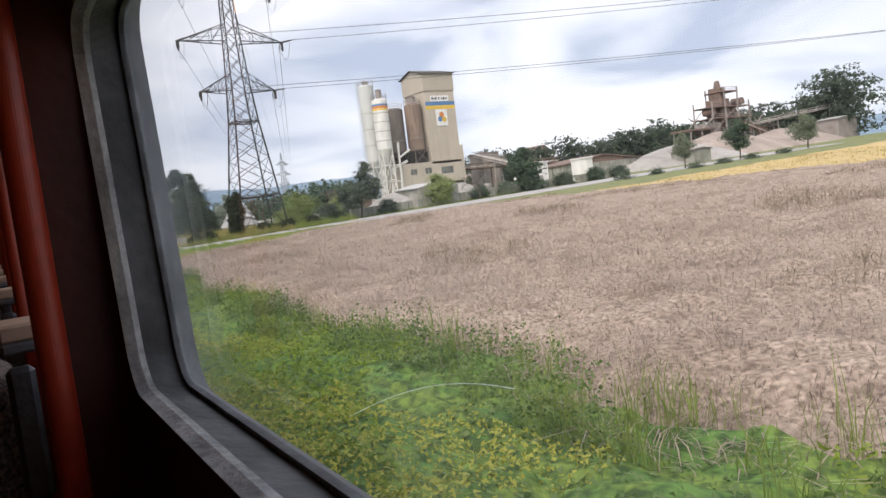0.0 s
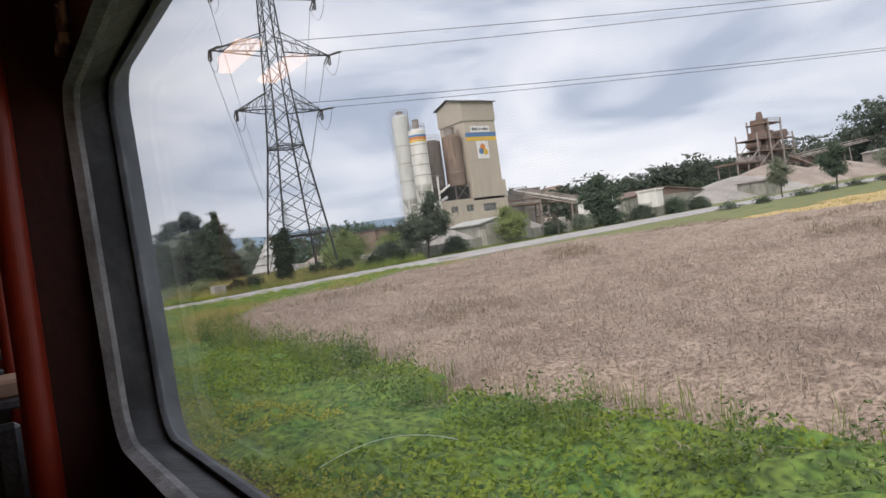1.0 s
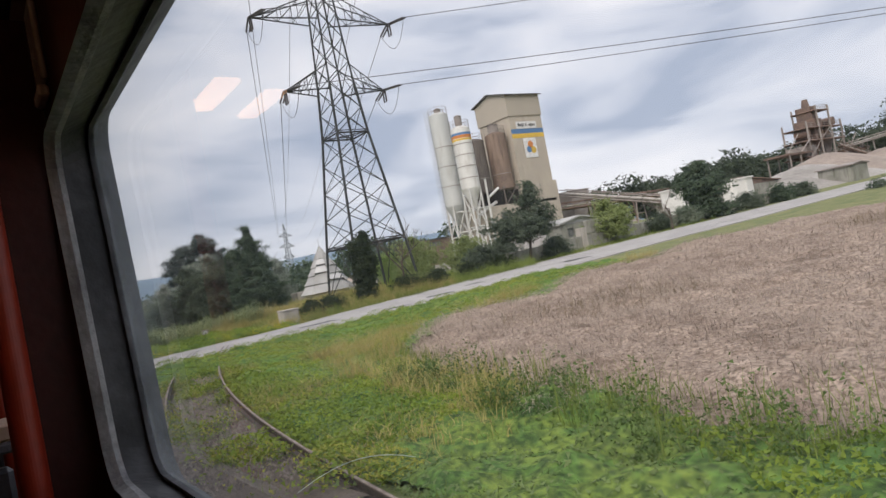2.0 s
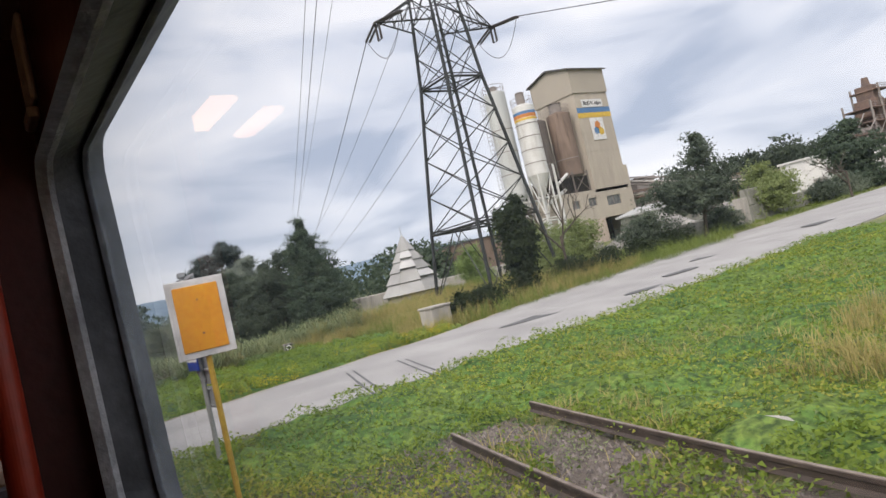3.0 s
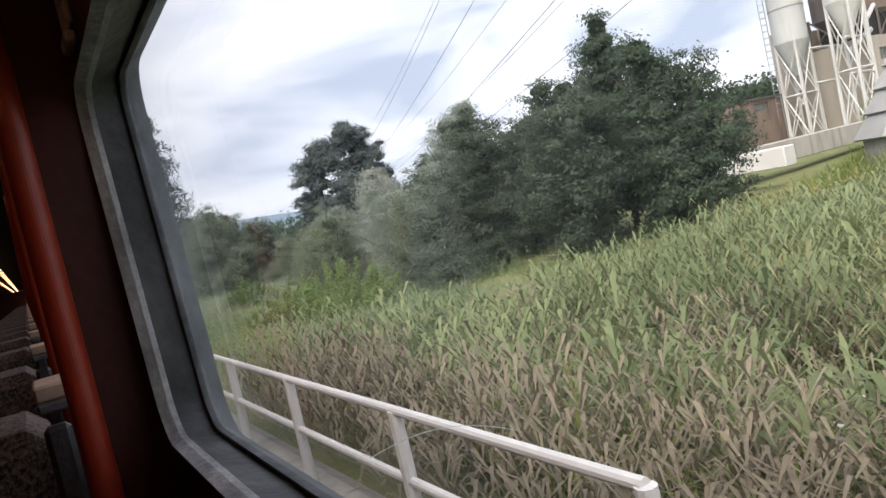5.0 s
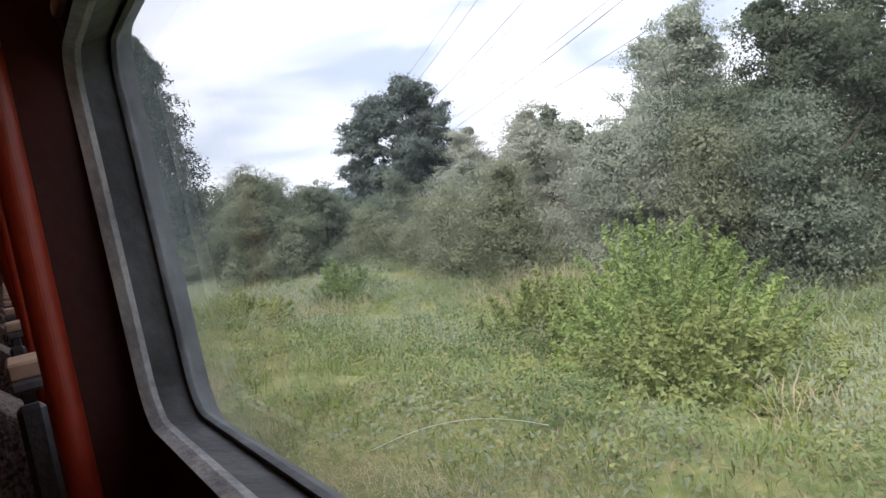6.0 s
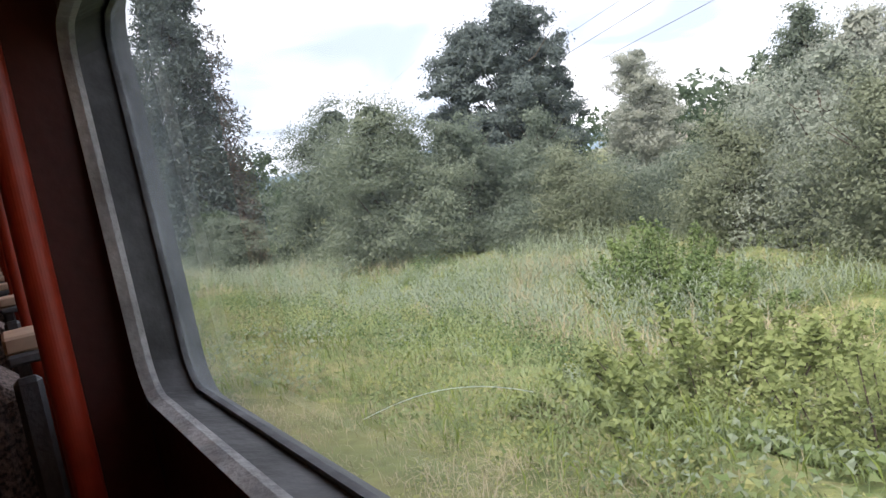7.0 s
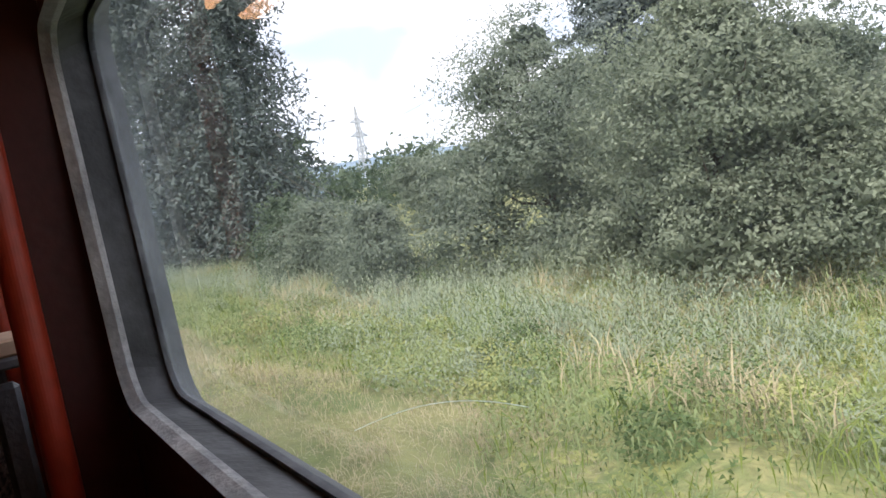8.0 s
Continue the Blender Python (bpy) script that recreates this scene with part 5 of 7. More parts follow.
broad((-165.0, 25.0), 3.6, 9.0, L_MID, "broad green bush behind the meadow", 0.12, 9000, 0.02, name="bush", category="bush")
conifer((-172.0, 15.6), 26.0, 14.0, L_NEEDLE, "very tall dark spruce with hanging boughs", 56000, 0.20, 0.4, 0.02, 0.3, droop=0.6, group="spruces", full=0.55)
conifer((-177.0, 11.5), 24.0, 13.0, L_NEEDLE, "very tall dark spruce with hanging boughs", 30000, 0.24, 0.4, 0.02, 0.3, droop=0.6, group="spruces", full=0.6)
for bx, by, bh, bw, mat_b, lab in ((-121.4, 11.2, 2.35, 4.0, L_ELDER, "light green elder bush in the meadow"), (-119.4, 10.0, 1.7, 2.8, L_ELDER, "low light green elder bush in the meadow"), (-123.6, 12.8, 1.4, 2.4, L_ELDER, "low light green elder shoots"), (-105.2, 10.6, 3.1, 5.0, L_LIME, "light green young maple bush in the meadow"), (-103.4, 8.8, 2.7, 4.6, L_LIME, "light green young maple shoots"), (-101.6, 6.9, 1.9, 3.6, L_SHRUB, "low green bush in the meadow"), (-106.6, 8.6, 2.0, 3.2, L_SHRUB, "low green bush in the meadow"), (-115.9, 5.2, 1.5, 4.2, L_SHRUB, "yellow-green low bush near the track"), (-114.1, 4.5, 1.25, 3.6, L_SHRUB, "yellow-green low bush near the track"), (-106.8, 5.2, 0.6, 2.4, L_SHRUB, "low green bush near the track"), (-125.4, 7.6, 0.7, 2.6, L_SHRUB, "low green bush in the meadow"), (-131.5, 5.6, 0.6, 2.4, L_SHRUB, "low green bush in the meadow"), (-96.0, 6.4, 0.9, 2.8, L_SHRUB, "low green bush in the meadow")):
    shoots((bx, by), bh, bw, mat_b, lab, 70, 240, 0.042 if bh > 1.3 else 0.026)
broad((-121.0, 17.6), 4.0, 4.6, L_GREY, "pale willow bush at the meadow edge", 0.07, 12000, 0.02, group="willows")
broad((-124.2, 19.8), 3.6, 4.6, L_GREY, "pale willow bush at the meadow edge", 0.07, 12000, 0.02, group="willows")


# ---- far woods and hills ----
def woods(name, label, spots, mat, leaf):
    cs, outs = [], []
    for x, y, h, w, n in spots:
        lobes = [(0, 0, h * 0.55, w * 0.5, h * 0.42), (w * 0.22, w * 0.15, h * 0.72, w * 0.3, h * 0.26), (-w * 0.2, -w * 0.1, h * 0.65, w * 0.34, h * 0.28), (0, 0, h * 0.25, w * 0.5, h * 0.25)]
        c, o = crown_points(n, lobes, 0.05 * w + 0.2)
        cs.append(c + np.array([x, y, float(ground_z(x, y))]))
        outs.append(o)
    co, f = leaves(np.concatenate(cs), leaf, 0.25, 0.6, np.concatenate(outs))
    return tagged(mesh_object(name, co, f, mat), label, "woods", kind="stuff")


spots = []
for i in range(52):  # behind the quarry plant
    x = -95 - 2.0 * i + rng.uniform(-4, 4)
    spots.append((x, 205 + 0.1 * i + rng.uniform(-18, 25), rng.uniform(9, 15) + (6 if i < 6 else 0), rng.uniform(9, 14), 1100))
for i in range(26):
    spots.append((-60 + 5 * i * 1.0 + rng.uniform(-3, 3), 235 + rng.uniform(-20, 30), rng.uniform(12, 19), rng.uniform(10, 15), 900))
for i in range(16):  # behind the tower
    spots.append((-172 + 2.6 * i + rng.uniform(-3, 3), 118 + 3.4 * i + rng.uniform(-6, 6), rng.uniform(9, 13), rng.uniform(9, 13), 1000))
woods("far_woods", "wood of rounded trees behind the gravel works", spots, L_FAR, 0.52)
spots = []
for i in range(34):  # between tower and thicket, and behind the meadow
    spots.append((-128 - 4.5 * i + rng.uniform(-3, 3), 58 + rng.uniform(-8, 30) - 0.25 * i, rng.uniform(5, 9), rng.uniform(7, 11), 700))
for i in range(7):
    spots.append((-124 - 2.6 * i, 54 + 2.4 * i, rng.uniform(4.5, 6.5), rng.uniform(6, 8), 900))
for i in range(14):
    spots.append((-190 - 9 * i, 30 + rng.uniform(-6, 12) + 2.0 * i, rng.uniform(5, 8), rng.uniform(8, 12), 600))
spots += [(-190, 21.5, 11, 11, 1500), (-197, 26, 10.5, 11, 1300), (-186, 17, 9, 9, 1200)]
woods("meadow_woods", "line of dark bushes and trees behind the meadow", spots, L_DARK, 0.42)

for k, (hx, hy, hr, hh, lab) in enumerate([(-2300, 420, 900, 105, "long blue wooded hill far away"), (-2600, 1500, 1200, 120, "blue wooded hill ridge on the horizon"), (-1200, 2300, 1200, 85, "low blue wooded ridge on the horizon")]):
    bm = B()
    bmesh.ops.create_uvsphere(bm, u_segments=40, v_segments=16, radius=1.0)
    for v in bm.verts:
        bump = 1 + 0.10 * noise.noise(v.co * 3 + Vector((k * 7, 0, 0))) + 0.05 * noise.noise(v.co * 9)
        v.co = Vector((v.co.x * hr * 0.6, v.co.y * hr, max(-0.2, v.co.z) * hh * bump))
    ob = part("hill", bm, M_HILL, None, "", True)
    ob.matrix_world = pose(hx, hy, -4)
    tagged(ob, lab, "hill", kind="structure")


# ---- pylons and conductors ----
def pylon(at, rz, scale, mat, label, thick=1.0, detail=True):
    x, y = at
    ob = thing("pylon", label, "pylon", (x, y, float(ground_z(x, y))), rz)
    S = scale

    def half(z):
        return np.interp(z, [0, 4.2, 13.0, 17.5, 23, 29, 35], [2.75, 2.32, 1.36, 1.05, 0.8, 0.55, 0.1])

    def corner(k, z):
        a = half(z)
        return Vector((a if k in (0, 3) else -a, a if k in (0, 1) else -a, z)) * S

    lev = [0, 4.2, 6.5, 8.7, 10.9, 13.0, 15.0, 17.0, 18.8, 20.8, 22.8, 24.6, 26.6, 28.6, 30.6, 32.8]
    for k in range(4):
        bm = B()
        for z0, z1 in zip([-0.3] + lev[1:], lev[1:] + [35]):
            bar(bm, corner(k, max(z0, 0)) + Vector((0, 0, min(z0, 0))), corner(k, z1), (0.15 if z0 < 17 else 0.11) * thick * S)
        part("leg", bm, mat, ob)
    bm = B()
    for i, (z0, z1) in enumerate(zip(lev, lev[1:])):
        for k in range(4):
            j = (k + 1) % 4
            w = 0.055 * thick * S
            if i == 0:
                m = (corner(k, z1) + corner(j, z1)) / 2
                bar(bm, corner(k, z0), m, w)
                bar(bm, corner(j, z0), m, w)
            else:
                bar(bm, corner(k, z0), corner(j, z1), w)
                bar(bm, corner(j, z0), corner(k, z1), w)
    part("bracing", bm, mat, ob)
    for z in (4.2, 13.0):
        bm = B()
        for k in range(4):
            bar(bm, corner(k, z), corner((k + 1) % 4, z), 0.10 * thick * S)
            bar(bm, corner(k, z + 0.18), corner((k + 1) % 4, z + 0.18), 0.05 * thick * S)
        bar(bm, corner(0, z), corner(2, z), 0.06 * thick * S)
        bar(bm, corner(1, z), corner(3, z), 0.06 * thick * S)
        part("frame", bm, mat, ob)
    tips = []
    for z, reach in ((16.7, 4.4), (22.4, 6.1), (28.1, 5.3)):
        for s in (-1, 1):
            bm = B()
            a = half(z)
            tip = Vector((0, s * reach, z)) * S
            tips.append(tip)
            for sx in (-1, 1):
                lo, up = Vector((sx * a, s * a, z - 0.1)) * S, Vector((sx * half(z + 1.9), s * half(z + 1.9), z + 1.9)) * S
                bar(bm, lo, tip, 0.085 * thick * S)
                bar(bm, up, tip, 0.07 * thick * S)
                for q in (0.3, 0.55, 0.8):
                    bar(bm, lo.lerp(tip, q), up.lerp(tip, q), 0.04 * thick * S)
                    bar(bm, lo.lerp(tip, q), up.lerp(tip, max(0, q - 0.27)), 0.04 * thick * S)
            for q in (0.2, 0.5, 0.75):
                bar(bm, Vector((-a, s * a, z - 0.1)).lerp(tip / S, q) * S, Vector((a, s * a, z - 0.1)).lerp(tip / S, min(1, q + 0.2)) * S, 0.04 * thick * S)
            part("crossarm", bm, mat, ob)
            if detail:
                bm = B()
                for sx in (-0.18, 0.18):
                    rod(bm, tip + Vector((sx, 0, 0)), tip + Vector((sx, 0, -1.0)), 0.075, 0.075, 6)
                bar(bm, tip + Vector((-0.22, 0, -1.0)), tip + Vector((0.22, 0, -1.0)), 0.05)
                part("insulator", bm, M_INSUL, ob, "dark hanging double insulator")
                for dx, dy in ((1.0, 0.10), (-1.0, 0.25)):
                    bm = B()
                    e = tip + Vector((dx, dy, -0.12)).normalized() * 2.2
                    for side in (-0.13, 0.13):
                        rod(bm, tip + Vector((0, side, 0)), e + Vector((0, side, 0)), 0.075, 0.075, 6)
                    part("insulator", bm, M_INSUL, ob, "dark strain insulator")
    if detail:  # slack loops between the strain insulators
        for tip in tips:
            bm = B()
            a, b = tip + Vector((2.1, 0.2, -0.3)), tip + Vector((-2.1, 0.5, -0.3))
            prev = a
            for i in range(1, 13):
                t = i / 12
                q = a.lerp(b, t) + Vector((0, 0, -1.7 * 4 * t * (1 - t)))
                rod(bm, prev, q, 0.022, 0.022, 4, False)
                prev = q
            part("jumper", bm, M_WIRE, ob, "slack conductor loop")
    return ob, tips


def wire(a, b, sag, r, label):
    cu = bpy.data.curves.new("power_line", "CURVE")
    cu.dimensions, cu.bevel_depth, cu.bevel_resolution = "3D", r, 1
    sp = cu.splines.new("POLY")
    n = 40
    sp.points.add(n)
    for i in range(n + 1):
        t = i / n
        q = Vector(a).lerp(Vector(b), t) + Vector((0, 0, -sag * 4 * t * (1 - t)))
        sp.points[i].co = (*q, 1)
    cu.materials.append(M_WIRE)
    return tagged(new("power_line", cu), label, "power line", "overhead conductors")


PX, PY = -80.0, 26.4
PZ = float(ground_z(PX, PY))
main_pylon, tips = pylon((PX, PY), 0, 1.0, M_PYLON, "dark steel lattice pylon with three pairs of crossarms")
far_pylon, far_tips = pylon((-395, 150), 25, 1.05, M_PYLON_FAR, "distant grey lattice pylon", 2.2, False)
third_pylon, third_tips = pylon((-330, 40), 10, 0.75, M_PYLON_FAR, "distant grey lattice pylon", 2.2, False)
turn = Matrix.Rotation(radians(25), 4, "Z")
for tip in tips + [Vector((0, 0, 35))]:
    base = Vector((PX, PY, PZ)) + tip
    for r_off in ((0.0,) if tip.z > 34 else (0.0, )):
        wire(base + Vector((2.0, 0.1, -0.2)), Vector((60 + tip.y * 0.8, 240 - tip.y * 0.5, 5 + tip.z)), 4.5, 0.028, "thin dark overhead conductor")
        wire(base + Vector((-2.0, 0.4, -0.2)), Vector((-395, 150, 3)) + turn @ (tip * 1.05), 6.0, 0.028, "thin dark overhead conductor")


# ---- the concrete works ----
tower = thing("concrete_plant_tower", "tall beige rendered mixing tower with gabled top and signboard", "tower")
TX, TY0, TY1 = -110.0, 71.5, 78.3
GZ = float(ground_z(TX, 75))
bm = B()
box(bm, -117.3, TX, TY0, TY1, 8.0, 21.8)
part("shaft", bm, M_TOWER, tower)
bm = B()
prism(bm, [(-117.5, 21.8), (TX + 0.15, 21.8), (TX + 0.15, 25.1), (-113.7, 26.1), (-117.5, 25.1)], "y", TY0 - 0.15, TY1 + 0.15)
part("head", bm, M_TOWER_TOP, tower)
bm = B()
prism(bm, [(-117.9, 25.0), (-113.7, 26.12), (TX + 0.5, 25.0), (TX + 0.5, 25.18), (-113.7, 26.32), (-117.9, 25.18)], "y", TY0 - 0.5, TY1 + 0.5)
part("roof", bm, M_ROOF, tower)


def facade(name, x, y0, y1, z0, z1, thick, holes, mat, parent):
    """A wall in the plane x with openings through it; holes are (y0, y1, z0, z1)."""
    yy = sorted({y0, y1, *[h[0] for h in holes], *[h[1] for h in holes]})
    zz = sorted({z0, z1, *[h[2] for h in holes], *[h[3] for h in holes]})
    bm = B()
    for a, b in zip(yy, yy[1:]):
        for c, d in zip(zz, zz[1:]):
            m_y, m_z = (a + b) / 2, (c + d) / 2
            if any(h[0] < m_y < h[1] and h[2] < m_z < h[3] for h in holes):
                continue
            box(bm, x - thick, x, a, b, c, d)
    bmesh.ops.remove_doubles(bm, verts=bm.verts, dist=0.001)
    return part(name, bm, mat, parent)


WIN = [(66.5, 67.95, 6.25, 7.3), (69.7, 71.3, 6.25, 7.35), (73.4, 76.3, 5.95, 7.25)]
facade("wall", TX, 64.5, 79.0, 4.4, 8.4, 0.3, WIN, M_TOWER, tower)
facade("wall", TX + 0.02, 72.3, 79.0, 8.4, 11.2, 0.3, [(73.4, 76.3, 9.1, 10.4)], M_TOWER, tower)
facade("wall", TX, 64.5, 72.2, GZ - 0.3, 4.4, 0.3, [(67.4, 68.1, 2.9, 3.6), (65.3, 66.2, GZ, GZ + 2.1)], M_PINKWALL, tower)
bm = B()
box(bm, -118.0, TX - 0.3, 64.5, 64.8, GZ - 0.3, 8.4)
box(bm, -118.0, TX - 0.3, 78.7, 79.0, GZ - 0.3, 11.2)
box(bm, -118.3, -118.0, 64.5, 79.0, GZ - 0.3, 11.2)
box(bm, -118.0, TX - 0.3, 64.8, 78.7, 8.1, 8.38)
box(bm, -112.3, TX - 0.31, 72.31, 72.6, 4.2, 8.1)
part("wall", bm, M_TOWER, tower)
bm = B()
box(bm, -118.0, TX - 0.3, 72.3, 72.6, 8.42, 11.2)
box(bm, -118.0, TX - 0.3, 72.6, 78.7, 11.0, 11.19)
part("wall", bm, M_TOWER, tower)
bm = B()
box(bm, TX - 0.6, TX - 0.1, 78.4, 78.9, GZ - 0.2, 4.4)
part("pillar", bm, M_CONC, tower)
# added block, coloured near-black for the shade inside the open bay
bm = B()
box(bm, -117.9, -114.5, 72.6, 78.6, GZ - 0.3, 4.4)
part("back_wall", bm, M_DARK, tower)
for y0, y1, z0, z1 in WIN + [(73.4, 76.3, 9.1, 10.4), (67.4, 68.1, 2.9, 3.6)]:
    w = part("window", box(B(), TX - 0.22, TX - 0.18, y0, y1, z0, z1), M_GLASSDARK, tower, "dark dusty window")
    for ya in (y0, (y0 + y1) / 2 - 0.04, y1 - 0.08):
        part("mullion", box(B(), TX - 0.17, TX - 0.12, ya, ya + 0.08, z0, z1), M_STEELGREY, w)
bm = B()
for z in (13.6, 16.2, 18.9):
    box(bm, TX, TX + 0.025, TY0, TY1, z, z + 0.06)
for z in (13.6, 16.2, 18.9):
    box(bm, -117.3, TX, TY0 - 0.025, TY0, z, z + 0.06)
part("joint", bm, M_CONC, tower)
part("door", box(B(), TX - 0.2, TX - 0.15, 65.3, 66.2, GZ, GZ + 2.1), M_WHITE, tower, "white door")

sign = part("signboard", box(B(), TX + 0.003, TX + 0.10, 72.7, 76.9, 19.75, 20.85, 0.02), M_SIGNWHITE, tower, "white signboard with a dark company name")
for i, (w, h) in enumerate([(0.30, 0.5), (0.22, 0.34), (0.24, 0.44), (0.12, 0.5), (0.20, 0.42), (0.10, 0.4), (0.26, 0.34), (0.26, 0.44), (0.24, 0.34), (0.16, 0.34)]):
    y = 73.0 + i * 0.38
    part("bar", box(B(), TX + 0.10, TX + 0.12, y, y + w, 20.1 - (0.1 if i in (2, 7) else 0), 20.1 + h), M_BLACK, sign, "dark bar of the name")
part("band", box(B(), TX + 0.002, TX + 0.03, TY0 + 0.02, TY1 - 0.02, 19.0, 19.72), M_BLUE, tower, "blue painted band")
part("band", box(B(), TX + 0.002, TX + 0.03, TY0 + 0.02, TY1 - 0.02, 18.3, 18.98), M_YEL, tower, "yellow painted band")
emb = part("emblem", box(B(), TX + 0.003, TX + 0.09, 73.6, 76.2, 15.1, 18.2, 0.02), M_SIGNWHITE, tower, "white panel with coloured shapes")
for cy, cz, r, m in ((74.5, 16.4, 0.55, M_BLUE), (75.4, 16.3, 0.6, M_YEL), (74.9, 17.2, 0.6, M_ORANGE)):
    prism(bm := B(), [(cy + r * math.cos(i * math.pi / 3 + 0.3), cz + r * math.sin(i * math.pi / 3 + 0.3)) for i in range(6)], "x", TX + 0.09, TX + 0.11)
    part("shape", bm, m, emb)


def cylinder_wall(bm, cx, cy, r, z0, z1, n=28):
    rod(bm, (cx, cy, z0), (cx, cy, z1), r, r, n)
    return bm


def silo(x, y, r, z_cone, z0, z1, mat, label, bands=(), rings=(), pipe=None, legs=True, ladder=False, top_rail=True, cone_mat=None, stripe=True):
    gz = float(ground_z(x, y))
    ob = thing("silo", label, "silo", (x, y, gz))
    a, b, c = z_cone - gz, z0 - gz, z1 - gz
    part("shell", cylinder_wall(B(), 0, 0, r, b, c), mat, ob, smooth=False)
    part("hopper", rod(B(), (0, 0, a), (0, 0, b), 0.25, r, 28), cone_mat or mat, ob)
    bm = B()
    rod(bm, (0, 0, c), (0, 0, c + 0.35), r, r * 0.55, 28)
    part("lid", bm, mat, ob)
    for z in rings:
        part("ring", cylinder_wall(B(), 0, 0, r + 0.035, z - gz - 0.05, z - gz + 0.05), M_STEELGREY, ob)
    for z, h, m in bands:
        part("band", cylinder_wall(B(), 0, 0, r + 0.012, z - gz, z - gz + h), m, ob, "painted band")
    if legs:
        for k in range(4):
            bm = B()
            q = (r * 0.92 * math.cos(k * math.pi / 2 + 0.7), r * 0.92 * math.sin(k * math.pi / 2 + 0.7))
            bar(bm, (q[0] * 1.08, q[1] * 1.08, -0.2), (q[0], q[1], b + 0.3), 0.2)
            q2 = (r * math.cos((k + 1) * math.pi / 2 + 0.7), r * math.sin((k + 1) * math.pi / 2 + 0.7))
            for s0, s1 in ((0.08, 0.5), (0.5, 0.95)):
                bar(bm, (q[0], q[1], b * s0), (q2[0], q2[1], b * s1), 0.1)
                bar(bm, (q2[0], q2[1], b * s0), (q[0], q[1], b * s1), 0.1)
            bar(bm, (q[0], q[1], b * 0.5), (q2[0], q2[1], b * 0.5), 0.12)
            part("leg", bm, M_SILO, ob, "white steel leg with braces")
    if top_rail:
        bm = B()
        for k in range(10):
            p = (r * math.cos(k * 0.628), r * math.sin(k * 0.628))
            q = (r * math.cos((k + 1) * 0.628), r * math.sin((k + 1) * 0.628))
            bar(bm, (*p, c), (*p, c + 1.1), 0.045)
            for h in (0.55, 1.1):
                bar(bm, (*p, c + h), (*q, c + h), 0.04)
        part("railing", bm, M_STEELGREY, ob)
    if pipe:
        bm = B()
        rod(bm, (pipe[0], pipe[1], c), (pipe[0], pipe[1], c + pipe[3]), pipe[2], pipe[2], 14)
        rod(bm, (pipe[0], pipe[1], c + pipe[3]), (pipe[0], pipe[1], c + pipe[3] + 0.15), pipe[2] * 1.15, pipe[2] * 0.7, 14)
        part("filter", bm, M_STEELGREY, ob, "grey filter drum")
    if ladder:
        bm = B()
        lx, ly = r * math.cos(ladder), r * math.sin(ladder)
        ox, oy = lx * 1.14, ly * 1.14
        tx, ty = -math.sin(ladder) * 0.25, math.cos(ladder) * 0.25
        for s in (-1, 1):
            bar(bm, (ox + s * tx, oy + s * ty, 0.5), (ox + s * tx, oy + s * ty, c + 1.0), 0.05)
            bar(bm, (ox * 1.28 + s * tx, oy * 1.28 + s * ty, 3), (ox * 1.28 + s * tx, oy * 1.28 + s * ty, c + 1.0), 0.03)
        for i in range(int(c / 0.6)):
            z = 0.8 + i * 0.6
            bar(bm, (ox - tx, oy - ty, z), (ox + tx, oy + ty, z), 0.04)
            if i > 4:
                for s in (-1, 1):
                    bar(bm, (ox + s * tx, oy + s * ty, z), (ox * 1.28 + s * tx, oy * 1.28 + s * ty, z), 0.03)
        part("ladder", bm, M_GALV, ob)
    return ob


silo(-114.9, 61.9, 1.45, 6.6, 9.6, 23.6, M_SILO_GREY, "tall pale grey steel silo with caged ladder", (), (12.6, 15.6, 18.6), (0, 0, 0.55, 0.9), True, math.radians(215))
silo(-109.9, 61.6, 1.42, 8.4, 11.4, 20.2, M_SILO, "white steel silo with coloured bands", ((18.7, 0.45, M_ORANGE), (19.15, 0.35, M_BLUE), (18.35, 0.3, M_YEL)), (12.9, 14.6, 16.3, 17.9), (-0.3, 0.2, 0.55, 1.9))
silo(-111.9, 69.7, 1.62, 9.3, 10.9, 19.4, M_BROWN, "rust-brown silo standing on the plant base", (), (13.2,), (-0.2, 0.0, 0.85, 1.6), False, top_rail=True, cone_mat=M_BROWN_B)
silo(-113.6, 66.7, 1.55, 9.3, 10.9, 18.9, M_BROWN_B, "dark grey-brown silo standing on the plant base", (), (13.0,), None, False, cone_mat=M_BROWN_B)
frame_t = thing("silo_stand", "dark steel stand under the brown silos", "steel frame")
bm = B()
for x, y in ((-110.5, 71.2), (-110.5, 68.3), (-113.3, 68.3), (-112.2, 65.4), (-115.0, 65.4), (-115.0, 68.2)):
    bar(bm, (x, y, 8.3), (x, y, 11.3), 0.2)
for a, b in (((-110.5, 71.2), (-110.5, 68.3)), ((-110.5, 68.3), (-112.2, 65.4)), ((-112.2, 65.4), (-115.0, 65.4))):
    bar(bm, (*a, 8.4), (*b, 11.2), 0.1)
    bar(bm, (*b, 8.4), (*a, 11.2), 0.1)
part("frame", bm, M_BROWN_B, frame_t)
bm = B()
box(bm, -114.5, -110.6, 66.0, 71.2, 8.5, 10.6)
part("housing", bm, M_DARK, frame_t, "dark machinery housing")
bm = B()
rod(bm, (-110.3, 66.2, 9.0), (-110.6, 62.6, 7.4), 0.25, 0.25, 10)
rod(bm, (-109.6, 64.4, 9.8), (-110.0, 66.8, 11.0), 0.2, 0.2, 10)
part("chute", bm, M_SILO, frame_t, "white feed pipe")
bm = B()
for z in (8.4, 5.4):
    bar(bm, (-109.5, 60.2, z), (-109.8, 64.4, z), 0.18)
    bar(bm, (-112.5, 60.2, z), (-112.5, 64.4, z), 0.18)
